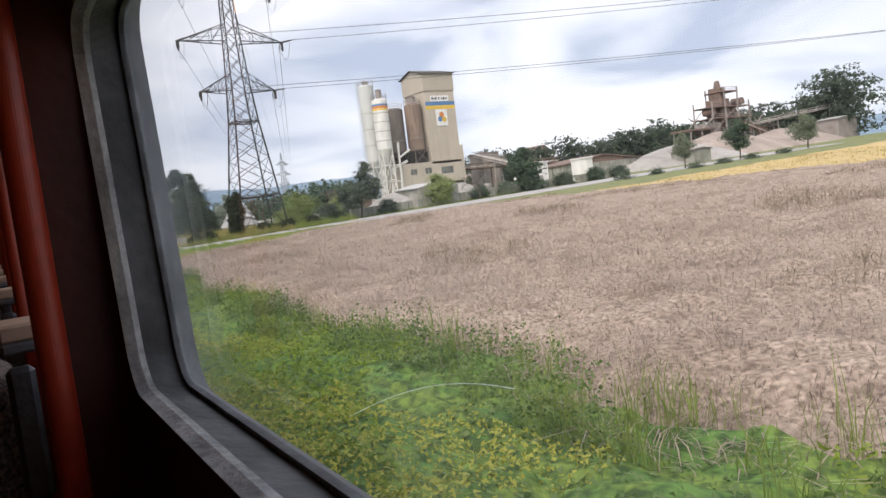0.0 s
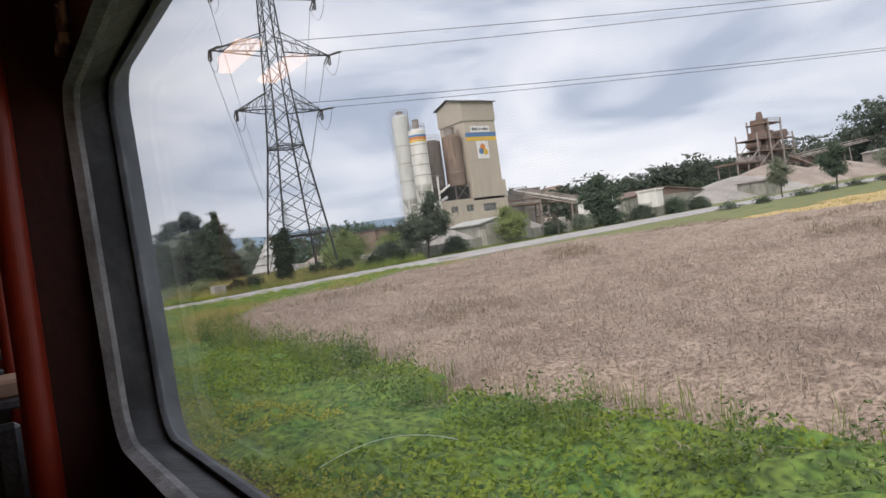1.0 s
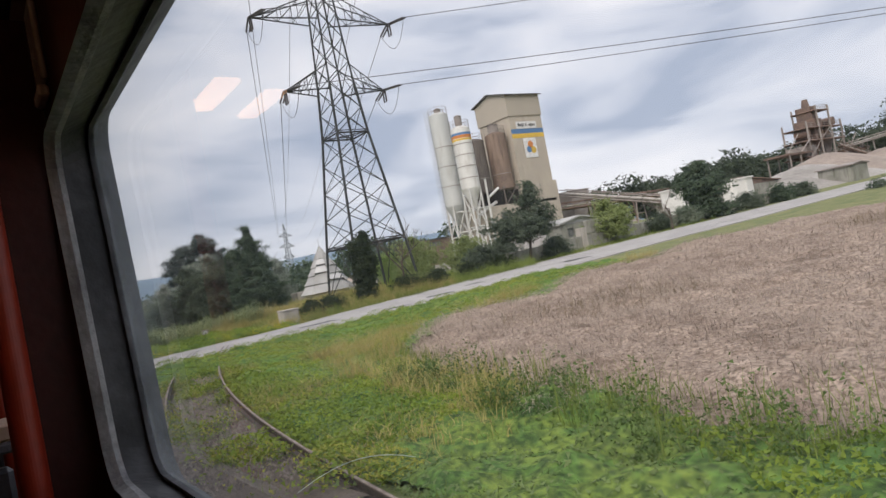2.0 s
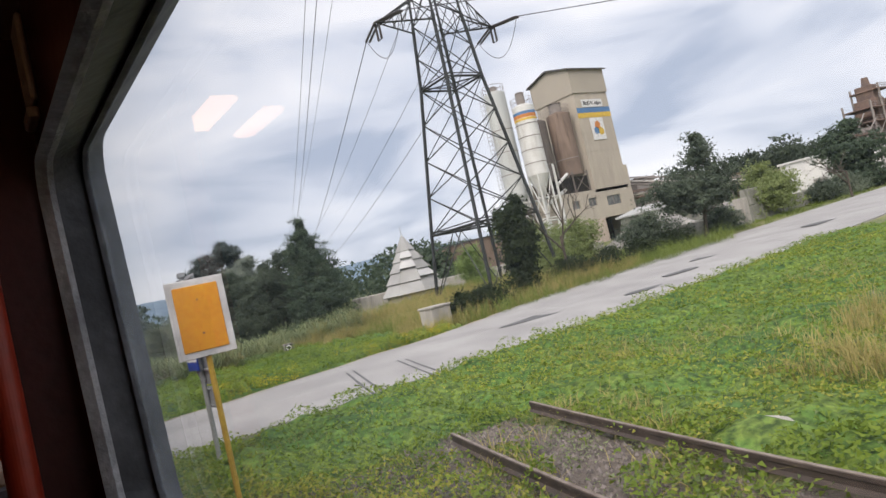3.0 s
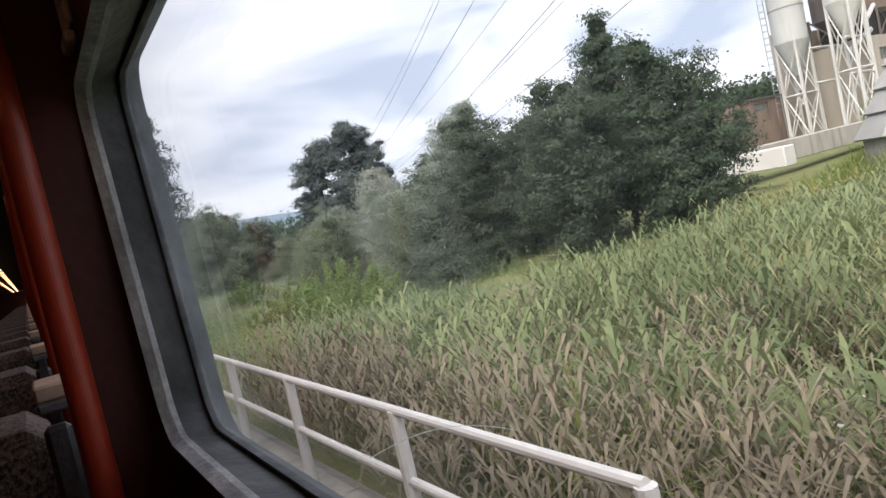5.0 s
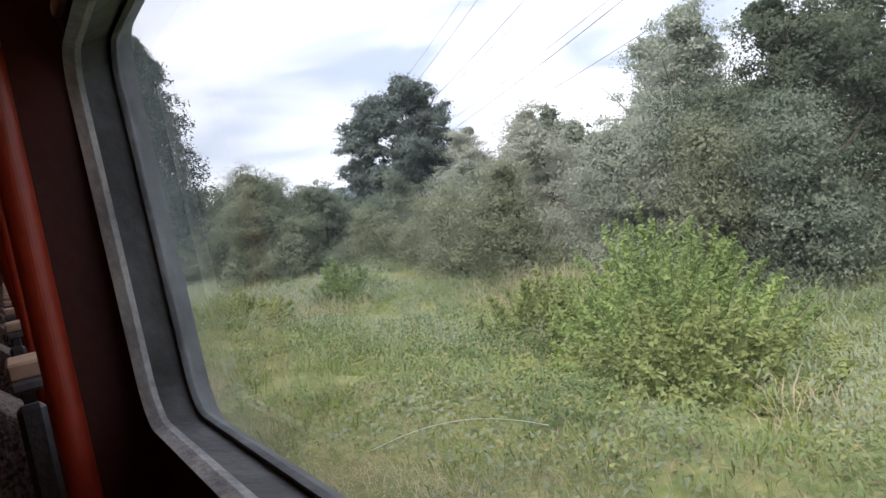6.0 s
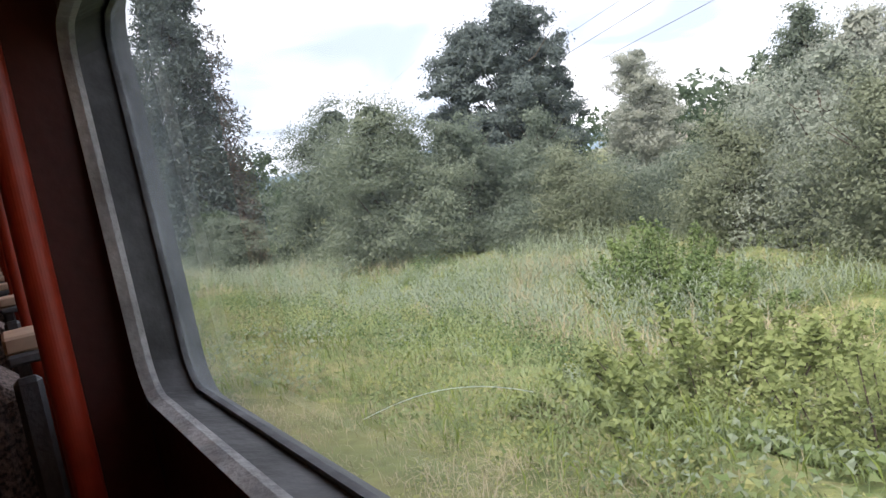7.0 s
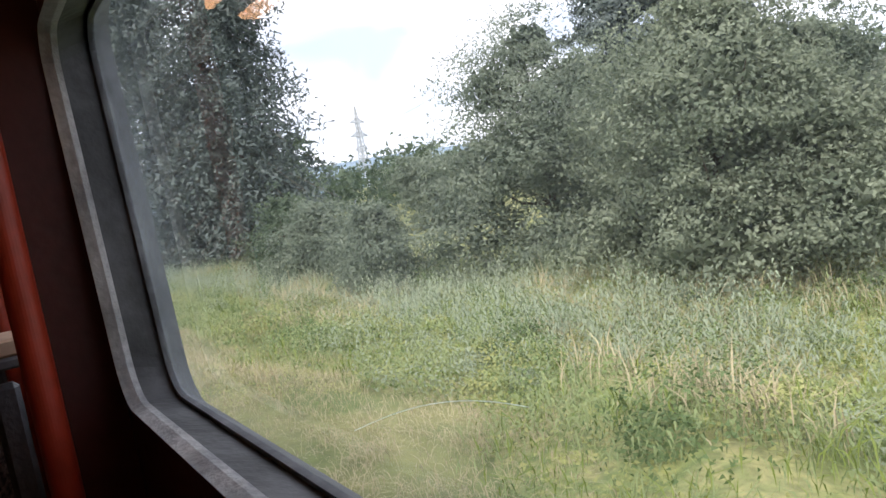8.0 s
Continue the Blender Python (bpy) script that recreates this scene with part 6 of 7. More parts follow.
bar(bm, (-109.6, 64.2, 0.8), (-109.6, 64.2, 12.4), 0.28)
bar(bm, (-109.2, 63.6, 1.2), (-110.0, 64.6, 12.6), 0.2)
part("frame", bm, M_SILO, frame_t, "white steel support")


def house(name, label, x0, x1, y0, y1, z1, mat, roof_mat, rise=0.0, category="building", holes=()):
    cx, cy = (x0 + x1) / 2, (y0 + y1) / 2
    gz = float(ground_z(cx, cy))
    ob = thing(name, label, category, (0, 0, 0))
    t = 0.25
    facade("wall", x1, y0, y1, gz - 0.3, z1, t, [h for h in holes], mat, ob)
    for a in ((x0, x0 + t, y0, y1), (x0 + t, x1 - t, y0, y0 + t), (x0 + t, x1 - t, y1 - t, y1)):
        part("wall", box(B(), *a, gz - 0.3, z1), mat, ob)
    bm = B()
    if rise:
        prism(bm, [(y0 - 0.3, z1), (cy, z1 + rise), (y1 + 0.3, z1), (y1 + 0.3, z1 + 0.15), (cy, z1 + rise + 0.17), (y0 - 0.3, z1 + 0.15)], "x", x0 - 0.3, x1 + 0.3)
        prism(bm, [(y0, z1), (y1, z1), (cy, z1 + rise)], "x", x0 + 0.02, x1 - 0.02)
    else:
        box(bm, x0 - 0.15, x1 + 0.15, y0 - 0.15, y1 + 0.15, z1, z1 + 0.18)
    part("roof", bm, roof_mat, ob)
    for h in holes:
        part("window", box(B(), x1 - 0.2, x1 - 0.16, *h), M_GLASSDARK, ob, "dark window")
    return ob


house("machine_shed", "two-storey shed with brown upper wall beside the silos", -126, -116.5, 55.0, 62.0, 5.2, M_BROWN, M_ROOF, 0.0, holes=((57.0, 59.2, 4.2, 4.9),))
house("white_hut", "small white rendered hut with a dark window", -84.0, -79.8, 69.5, 73.0, 5.0, M_WHITE, M_WHITE, 0.0, holes=((70.2, 71.2, 2.9, 3.9),))
house("white_hut", "small white roadside kiosk building", -83.5, -80.0, 81.6, 83.0, 5.0, M_WHITE, M_WHITE, 0.0)
house("works_office", "low grey works building behind the wall", -91, -84, 52, 58, 3.3, M_CONC_DARK, M_SLAB, 0.6, holes=((53.0, 54.0, 1.9, 2.8), (55.4, 56.4, 1.9, 2.8)))
house("long_shed", "low long shed with rusty roof", -96, -88, 84, 104, 4.4, M_CONC_DARK, M_RUST, 1.2)
house("conveyor_house", "grey steel housing on the conveyor's end", -120.5, -116, 88, 92.5, 9.5, M_STEELGREY, M_STEELGREY, 0.0, category="machine house")
house("far_house", "distant house with tiled roof among trees", -232, -222, 196, 208, 13.5, M_HOUSE, M_TILEROOF, 4.0)


def conveyor(a, b, w, supports, label, mat=M_STEELGREY):
    ob = thing("conveyor", label, "conveyor", (0, 0, 0))
    a, b = Vector(a), Vector(b)
    side = (b - a).cross(Vector((0, 0, 1))).normalized() * w / 2
    bm = B()
    for s in (-1, 1):
        bar(bm, a + side * s, b + side * s, 0.22)
        bar(bm, a + side * s + Vector((0, 0, 1.0)), b + side * s + Vector((0, 0, 1.0)), 0.10)
        n = 10
        for i in range(n):
            p, q = a.lerp(b, i / n) + side * s, a.lerp(b, (i + 1) / n) + side * s
            bar(bm, p, q + Vector((0, 0, 1.0)), 0.07)
    part("truss", bm, mat, ob)
    bm = B()
    p = [a + side, a - side, b - side, b + side]
    v = [bm.verts.new(q + Vector((0, 0, 0.35))) for q in p] + [bm.verts.new(q + Vector((0, 0, 0.5))) for q in p]
    for idx in ((0, 1, 2, 3), (7, 6, 5, 4), (0, 4, 5, 1), (1, 5, 6, 2), (2, 6, 7, 3), (3, 7, 4, 0)):
        bm.faces.new([v[i] for i in idx])
    part("belt", bm, M_CONC, ob, "pale dusty belt cover")
    for t in supports:
        bm = B()
        p = a.lerp(b, t)
        gz = float(ground_z(p.x, p.y))
        for s in (-1, 1):
            bar(bm, Vector((p.x, p.y, gz - 0.2)) + side * s * 1.5, p + side * s, 0.2)
        bar(bm, Vector((p.x, p.y, (gz + p.z) / 2)) + side * 1.25, Vector((p.x, p.y, (gz + p.z) / 2)) - side * 1.25, 0.12)
        part("support", bm, mat, ob)
    return ob


conveyor((-116, 86, 9.0), (-92, 84, 3.6), 1.4, (0.35, 0.7), "inclined grey conveyor bridge beside the tower")
conveyor((-112, 80, 6.4), (-104, 98, 5.6), 2.2, (0.3, 0.65, 0.95), "rusty loading bridge behind the tower", M_RUST)


def heap(x, y, r, h, mat, label, stretch_y=1.0):
    bm = B()
    n, rings = 40, 12
    prev = None
    for i in range(rings + 1):
        t = i / rings
        ring = []
        for k in range(n):
            a = 2 * math.pi * k / n
            rr = r * (1 - t) * (1 + 0.16 * noise.noise(Vector((math.cos(a) * 1.6, math.sin(a) * 1.6, x * 0.1))) + 0.04 * noise.noise(Vector((math.cos(a) * 6, math.sin(a) * 6, t * 4))))
            px, py = x + rr * math.cos(a), y + rr * math.sin(a) * stretch_y
            ring.append(bm.verts.new((px, py, float(ground_z(x, y)) - 0.2 + h * (1 - (1 - t) ** 1.35) + 0.12 * noise.noise(Vector((px, py, 0))))))
        if prev:
            for k in range(n):
                bm.faces.new((prev[k], prev[(k + 1) % n], ring[(k + 1) % n], ring[k]))
        prev = ring
    bm.faces.new(prev)
    return tagged(part("gravel_heap", bm, mat, None, "", True), label, "gravel heap")


heap(-94.0, 124, 14, 4.4, M_GRAVELHEAP, "large grey gravel heap", 1.2)
heap(-88.0, 106, 9, 2.8, M_GRAVELHEAP, "grey gravel heap with dust", 1.0)
heap(-101.0, 148, 16, 6.2, M_SANDHEAP, "large sandy gravel heap under the plant", 1.3)
heap(-99.0, 171, 15, 5.0, M_SANDHEAP, "sandy gravel heap under the conveyor", 1.3)
heap(-83.5, 47, 5, 2.6, M_GRAVELHEAP, "small gravel heap behind the wall", 1.0)
heap(-88.5, 62, 5, 2.8, M_GRAVELHEAP, "pale gravel heap behind the wall", 1.2)
heap(-122.0, 47, 6.5, 3.0, M_SANDHEAP, "sandy gravel heap beyond the slab hut", 1.0)
heap(-198.0, 160, 26, 12.0, M_SANDHEAP, "pale quarry heap far behind the willows", 1.6)

# wall of large concrete blocks along the lane
wall_t = thing("block_wall", "weathered concrete block retaining wall along the lane", "wall")
blk = part("block", box(B(), -0.35, 0.35, -0.97, 0.97, -0.6, 0.58, 0.04), M_CONC_DARK, wall_t)
blk.matrix_basis = pose(-74.6, 37.0, float(ground_z(-74.6, 37)) + 0.6)
for i in range(40):
    y = 31.0 + 2.0 * (i % 26)
    if 20 <= i % 26 <= 21 or y < 38 or (i >= 26 and not 45 < y < 52):
        continue
    o = blk.copy()
    scene.collection.objects.link(o)
    o.matrix_basis = pose(-74.7 - 0.02 * i % 3 * 0.1, y, float(ground_z(-74.6, y)) + 0.6 + (1.2 if i >= 26 else 0), rng.normal(0, 0.6), 0, rng.normal(0, 0.8))
pale = part("kerb", box(B(), -106, -104.2, 30, 64, 0.2, 1.5, 0.05), M_CONC, wall_t, "long low pale wall before the works")
pale2 = part("kerb", box(B(), -111, -100, 33, 34, 0.3, 1.35, 0.05), M_WHITE, wall_t, "pale low wall behind the slab hut")
for y in (45.0, 57.0, 66.5):
    part("post", box(B(), -75.0, -74.2, y - 0.3, y + 0.3, 0.4, float(ground_z(-74, y)) + 1.9, 0.03), M_CONC, wall_t)

# screening plant on the hill of gravel
plant = thing("screening_plant", "rusty steel screening plant with platforms and hoppers", "gravel plant")
bm = B()
xs_p, ys_p = (-113, -107.5), (156.0, 161.5, 167.0, 172.0)
for x in xs_p:
    for y in ys_p:
        bar(bm, (x, y, 2.0), (x, y, 20.5 if y > 156 and y < 170 else 17.0), 0.34)
part("post", bm, M_STEELGREY, plant)
for z, a, b in ((9.0, 154.5, 178), (12.6, 155.5, 173), (15.5, 156, 172.3), (19.4, 161, 167.5)):
    bm = B()
    for x in xs_p:
        bar(bm, (x, a, z), (x, b, z), 0.28)
    for y in np.arange(a, b + 0.1, (b - a) / 4):
        bar(bm, (xs_p[0], y, z), (xs_p[1], y, z), 0.2)
    box(bm, xs_p[0], xs_p[1], a, b, z + 0.1, z + 0.16)
    part("platform", bm, M_RUST, plant)
    bm = B()
    for y in np.arange(a, b + 0.1, (b - a) / 8):
        bar(bm, (xs_p[1], y, z), (xs_p[1], y, z + 1.1), 0.07)
    bar(bm, (xs_p[1], a, z + 1.1), (xs_p[1], b, z + 1.1), 0.07)
    bar(bm, (xs_p[1], a, z + 0.6), (xs_p[1], b, z + 0.6), 0.05)
    part("railing", bm, M_STEELGREY, plant)
bm = B()
for (y0, z0), (y1, z1) in (((156, 9), (161.5, 12.6)), ((161.5, 9), (156, 12.6)), ((167, 9), (172, 12.6)), ((172, 9), (167, 12.6)), ((161.5, 12.6), (167, 15.5)), ((167, 3), (172, 9)), ((156, 3), (161.5, 9))):
    bar(bm, (xs_p[1], y0, z0), (xs_p[1], y1, z1), 0.16)
part("brace", bm, M_STEELGREY, plant)
bm = B()
box(bm, -112.5, -108, 160.6, 164.4, 12.8, 17.6, 0.1)
part("screen_housing", bm, M_RUST, plant, "rusty box housing")
bm = B()
box(bm, -112, -108.5, 161.2, 163.6, 17.6, 20.6, 0.1)
rod(bm, (-110, 162.4, 20.6), (-110, 162.4, 22.4), 0.9, 0.6, 12)
part("head_housing", bm, M_RUST, plant, "rusty head of the bucket elevator")
part("hopper", rod(B(), (-110, 162.5, 9.3), (-110, 162.5, 12.8), 0.7, 2.6, 4), M_RUST, plant)
part("hopper", rod(B(), (-110, 168.8, 9.3), (-110, 168.8, 14.0), 0.6, 2.2, 4), M_STEELGREY, plant)
part("cabin", box(B(), -112.5, -108, 155, 159.6, 9.3, 11.6, 0.05), M_STEELGREY, plant)
for y in (146.5, 151.0, 176.5, 181.0):
    part("trestle", bar(bar(B(), (-107.5, y, 2.4), (-107.5, y, 10.2), 0.3), (-112.5, y, 2.4), (-112.5, y, 10.2), 0.3), M_STEELGREY, plant)
part("gangway", box(box(B(), -112.8, -107.2, 145.5, 156, 9.9, 10.3), -112.8, -107.2, 172, 184, 9.2, 9.6), M_RUST, plant)
for y0, y1, z0, z1 in ((145.5, 151, 10.3, 14.2), (151, 156, 10.3, 13.0), (173, 178, 9.6, 13.2), (178, 184, 9.6, 11.5)):
    part("chute", bar(bar(B(), (-107.2, y0, z0), (-107.2, y1, z1), 0.22), (-107.2, y1, z0), (-107.2, y0, z1 - 1.2), 0.16), M_STEELGREY, plant)
for y, z in ((157.5, 13.4), (166.2, 13.4), (170.0, 15.8)):
    part("drum", rod(B(), (-111, y, z + 1.0), (-108, y, z + 1.0), 0.95, 0.95, 12), M_RUST, plant)
bm = B()
for y in (158.0, 161, 165, 169, 173):
    bar(bm, (-107.4, y, 2.6), (-107.4, y, 9), 0.26)
bar(bm, (-107, 172, 9.0), (-103, 186, 4.0), 0.25)
bar(bm, (-107, 162, 9.0), (-102, 150, 5.5), 0.25)
part("leg", bm, M_STEELGREY, plant)
conveyor((-108, 172, 10.0), (-98, 206, 13.4), 1.6, (0.25, 0.5, 0.75, 0.98), "long inclined conveyor bridge of the gravel works")
conveyor((-100, 178, 4.0), (-107, 168, 10.5), 1.4, (0.3, 0.7), "steep conveyor at the screening plant", M_RUST)
house("plant_cabin", "grey corrugated shed under the conveyor", -100, -94, 190, 200, 9.0, M_STEELGREY, M_SLAB, 0.6)
house("plant_cabin", "low grey shed behind the gravel heaps", -84, -79, 108, 113, 4.4, M_CONC_DARK, M_STEELGREY, 0.3)

# slab hut shaped like a stepped pyramid
hut = thing("slab_hut", "stepped pyramid hut of overlapping grey slabs with white flaps", "hut", (-91.2, 27.6, float(ground_z(-91.2, 27.6))), 32)
HZ = 5.4
bm = B()
prism(bm, [(2.15 * math.cos(k * math.pi / 4), 2.15 * math.sin(k * math.pi / 4)) for k in range(8)], "z", -0.3, 1.15)
part("base", bm, M_CONC, hut)
zs = (1.0, 1.85, 2.65, 3.4, 4.15, 5.2)
for ti_ in range(5):
    za, zb = zs[ti_] - 0.10, zs[ti_ + 1] + 0.05
    ra = 0.16 + 0.52 * (5.2 - za)
    rb = max(0.04, 0.50 * (5.2 - zb) + (0.05 if ti_ < 4 else 0.0))
    for k in range(8):
        a0, a1 = k * math.pi / 4, (k + 1) * math.pi / 4
        bm = B()
        flap = 0.22 if (k == 6 and ti_ in (2, 3)) or (k == 7 and ti_ == 1) else 0.0
        kick = 1.0 + (0.12 if k == 0 and ti_ < 4 else 0.0) + rng.uniform(-0.02, 0.03)
        o = [(ra * kick * math.cos(a0), ra * kick * math.sin(a0), za + flap + 0.06 * (kick - 1)), (ra * kick * math.cos(a1), ra * kick * math.sin(a1), za + flap), (rb * math.cos(a1), rb * math.sin(a1), zb), (rb * math.cos(a0), rb * math.sin(a0), zb)]
        lo = [bm.verts.new(p) for p in o]
        hi = [bm.verts.new((p[0] * 1.03 + 0.01, p[1] * 1.03, p[2] + 0.05)) for p in o]
        bm.faces.new(lo)
        bm.faces.new(hi[::-1])
        for i in range(4):
            j = (i + 1) % 4
            bm.faces.new((lo[i], lo[j], hi[j], hi[i]))
        part("slab", bm, M_SLABWHITE if flap else M_SLAB, hut, "pale raised roof flap" if flap else "")
part("finial", rod(B(), (0, 0, 5.1), (0, 0, 5.9), 0.03, 0.02, 6), M_GALV, hut)


# ---- signs and small things by the track ----
ys = thing("warning_board", "orange rectangular board with white border on a yellow post", "sign", (-53.4, 1.5, float(ground_z(-53.4, 1.5))), -12)
part("post", rod(B(), (0, 0, -0.3), (0, 0, 2.3), 0.022, 0.022, 8), M_YEL, ys)
part("border", box(B(), 0.02, 0.035, -0.215, 0.215, 1.98, 2.58, 0.004), M_SIGNWHITE, ys, "white reflective border")
part("panel", box(B(), 0.034, 0.042, -0.165, 0.165, 2.03, 2.53, 0.003), M_SIGNYEL, ys, "orange panel")
for z in (2.16, 2.42):
    part("bolt", rod(B(), (0.04, 0, z), (0.05, 0, z), 0.008, 0.008, 6), M_RUST, ys)


def crossing_sign(x, with_blue, label, up_by=0.0):
    y = 2.9
    ob = thing("level_crossing_sign", label, "sign", (x, y, float(ground_z(x, y)) + up_by), 0, "level crossing signs")
    part("post", rod(B(), (0, -0.05, -0.4), (0, -0.05, 3.12), 0.038, 0.038, 10), M_GALV, ob)
    up = part("panel", box(B(), -0.55, 0.45, 0, 0.02, 2.42, 3.06, 0.006), M_SIGNBACK, ob, "grey back of the upper panel")
    part("stiffener", box(B(), -0.55, 0.45, -0.03, 0, 3.0, 3.03), M_GALV, up)
    part("stiffener", box(B(), -0.55, 0.45, -0.03, 0, 2.44, 2.47), M_GALV, up)
    part("clamp", box(B(), -0.06, 0.06, -0.10, -0.001, 3.05, 3.13, 0.01), M_GALV, up)
    s = 0.5
    c = 1.88
    oct_pts = [(-0.05 + s * math.cos(k * math.pi / 4 + math.pi / 8) * 1.08, c + s * math.sin(k * math.pi / 4 + math.pi / 8) * 1.08) for k in range(8)]
    octo = part("octagon", prism(B(), oct_pts, "y", 0, 0.02), M_SIGNBACK, ob, "grey back of the octagonal panel")
    part("stiffener", box(B(), -0.48, 0.38, -0.03, 0, 2.12, 2.15), M_GALV, octo)
    part("stiffener", box(B(), -0.46, 0.36, -0.03, 0, 1.6, 1.63), M_GALV, octo)
    part("clamp", box(B(), -0.03, 0.04, -0.09, -0.001, 1.45, 1.49), M_GALV, octo)
    low = part("small_panel", box(B(), -0.24, 0.26, 0, 0.015, 1.02, 1.35, 0.004), M_SIGNBACK, ob, "small grey lower panel")
    part("stiffener", box(B(), -0.1, 0.12, -0.03, 0, 1.3, 1.33), M_GALV, low)
    part("stiffener", box(B(), -0.1, 0.12, -0.03, 0, 1.05, 1.075), M_GALV, low)
    if with_blue:
        b = part("blue_panel", box(B(), -0.375, 0.185, -0.13, -0.11, 1.62, 2.16, 0.006), M_SIGNBLUE, ob, "blue dead-end panel")
        part("symbol", box(B(), -0.375, 0.185, -0.136, -0.131, 1.76, 1.89), M_SIGNWHITE, b, "white bar")
        part("symbol", box(B(), -0.16, -0.03, -0.136, -0.131, 1.892, 2.05), M_SIGNWHITE, b, "white stem")
    return ob


crossing_sign(-58.83, True, "grey backs of crossing panels with a blue dead-end sign")
crossing_sign(-68.5, False, "grey backs of stacked level crossing panels on a steel post", 0.09)

post = thing("kilometre_post", "striped black and white marker post beside the track", "marker post", (-124.7, 2.06, float(ground_z(-124.7, 2.06)) - 0.13))
for i in range(8):
    z0, z1 = 0.13 * i - 0.08, 0.13 * (i + 1) - 0.08
    part("band", box(B(), -0.045, 0.045, -0.045, 0.045, z0, z1), M_SIGNWHITE if i % 2 else M_BLACK, post, "white band" if i % 2 else "black band")
part("tip", rod(B(), (0, 0, 0.96), (0, 0, 1.06), 0.064, 0.025, 4), M_SIGNWHITE, post)

blk_s = thing("concrete_block", "small grey concrete shaft cover box by the lane", "concrete block", (-70.9, 15.4, float(ground_z(-70.9, 15.4))), 4)
part("body", box(B(), -0.4, 0.4, -0.5, 0.5, -0.2, 1.05, 0.03), M_CONC, blk_s)
part("lid", box(B(), -0.44, 0.44, -0.54, 0.54, 1.052, 1.14, 0.02), M_CONC, blk_s)

refl = thing("track_marker", "small dark box with a white ring on a short post", "marker", (-81.9, 13.5, float(ground_z(-81.9, 13.5))), -48)
part("post", rod(B(), (0, 0, -0.4), (0, 0, 0.5), 0.03, 0.03, 8), M_GALV, refl)
part("case", box(B(), -0.12, 0.10, -0.32, 0.2, 0.32, 0.74, 0.02), M_STEELGREY, refl)
face_m = part("plate", box(B(), 0.10, 0.115, -0.2, 0.2, 0.34, 0.72), M_BLACK, refl, "black plate")
part("ring", prism(B(), [(0.15 * math.cos(k * 0.314), 0.53 + 0.15 * math.sin(k * 0.314)) for k in range(20)], "x", 0.116, 0.122), M_SIGNWHITE, face_m, "white disc")
part("ring", prism(B(), [(0.09 * math.cos(k * 0.314), 0.53 + 0.09 * math.sin(k * 0.314)) for k in range(20)], "x", 0.1225, 0.126), M_BLACK, face_m, "black centre")

culvert = thing("culvert_parapet", "concrete culvert parapet with a white pipe railing", "railing", (0, 0, 0))
bm = B()
prism(bm, [(1.4, -0.6), (2.05, -0.6), (2.05, 0.02), (1.9, 0.1), (1.45, 0.1), (1.4, 0.04)], "x", -91.0, -81.35)
part("parapet", bm, M_CONC, culvert)
for x in (-81.8, -83.8, -85.8, -87.8, -89.8):
    part("post", rod(B(), (x, 1.72, 0.08), (x, 1.72, 1.05), 0.05, 0.045, 10), M_WHITE, culvert)
for z in (1.05, 0.6):
    part("pipe", rod(B(), (-90.0, 1.72, z), (-81.8, 1.72, z), 0.03, 0.03, 10), M_WHITE, culvert)

stone_t = tagged(part("stone", (lambda b: (bmesh.ops.create_icosphere(b, subdivisions=2, radius=0.26), b)[1])(B()), M_CONC, None), "pale flat stone in the weeds by the siding", "stone")
for v in stone_t.data.vertices:
    v.co = Vector((v.co.x * 1.2, v.co.y * 0.9, v.co.z * 0.5)) * (1 + 0.3 * noise.noise(v.co * 4))
stone_t.matrix_world = pose(-52.2, 6.65, float(ground_z(-52.2, 6.65)) + 0.11)
mast = thing("power_pole", "wooden double pole behind the gravel heap", "pole", (-128.5, 61.0, float(ground_z(-128.5, 61))))
for s in (-0.5, 0.5):
    part("pole", rod(B(), (s, 0, -0.3), (s * 0.7, 0, 4.6), 0.14, 0.1, 8), M_BARK, mast)
part("crossbar", box(B(), -0.9, 0.9, -0.08, 0.08, 4.3, 4.45), M_BARK, mast)


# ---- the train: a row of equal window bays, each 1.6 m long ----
# added copies of one bay, pitched to the camera's travel in 0.1 s
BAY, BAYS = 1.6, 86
WALL_Y, GLASS_Y, SKIN_Y = 0.180, 0.253, 0.290
FLOOR_Z, SILL_LOW, HEAD_Z, CEIL_Z = 1.12, 1.12, 2.82, 2.95
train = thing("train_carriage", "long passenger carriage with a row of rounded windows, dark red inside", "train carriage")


def rounded(x0, x1, z0, z1, r, lean=0.0, n=7):
    """A rounded window outline; the front edge leans forward by 'lean' towards its top."""
    pts = []
    for cx, cz, a0 in ((x1 - r, z1 - r, 0), (x0 + r, z1 - r, 90), (x0 + r, z0 + r, 180), (x1 - r, z0 + r, 270)):
        for i in range(n):
            a = radians(a0 + 90 * i / (n - 1))
            px, pz = cx + r * math.cos(a), cz + r * math.sin(a)
            pts.append((px - lean * ((pz - (z0 + z1) / 2) / (z1 - z0)) * max(0.0, (x1 - px) / (x1 - x0)), pz))
    return pts


def on_rect(p, c, x0, x1, z0, z1):
    d = (p[0] - c[0], p[1] - c[1])
    k = min(((x1 if d[0] > 0 else x0) - c[0]) / d[0] if abs(d[0]) > 1e-9 else 1e9, ((z1 if d[1] > 0 else z0) - c[1]) / d[1] if abs(d[1]) > 1e-9 else 1e9)
    return (c[0] + d[0] * k, c[1] + d[1] * k)


def loft(rings, closed_back=False):
    bm = B()
    vs = [[bm.verts.new((x, y, z)) for x, z in ring] for ring, y in rings]
    for a, b in zip(vs, vs[1:]):
        for i in range(len(a)):
            j = (i + 1) % len(a)
            bm.faces.new((a[i], a[j], b[j], b[i]))
    return bm


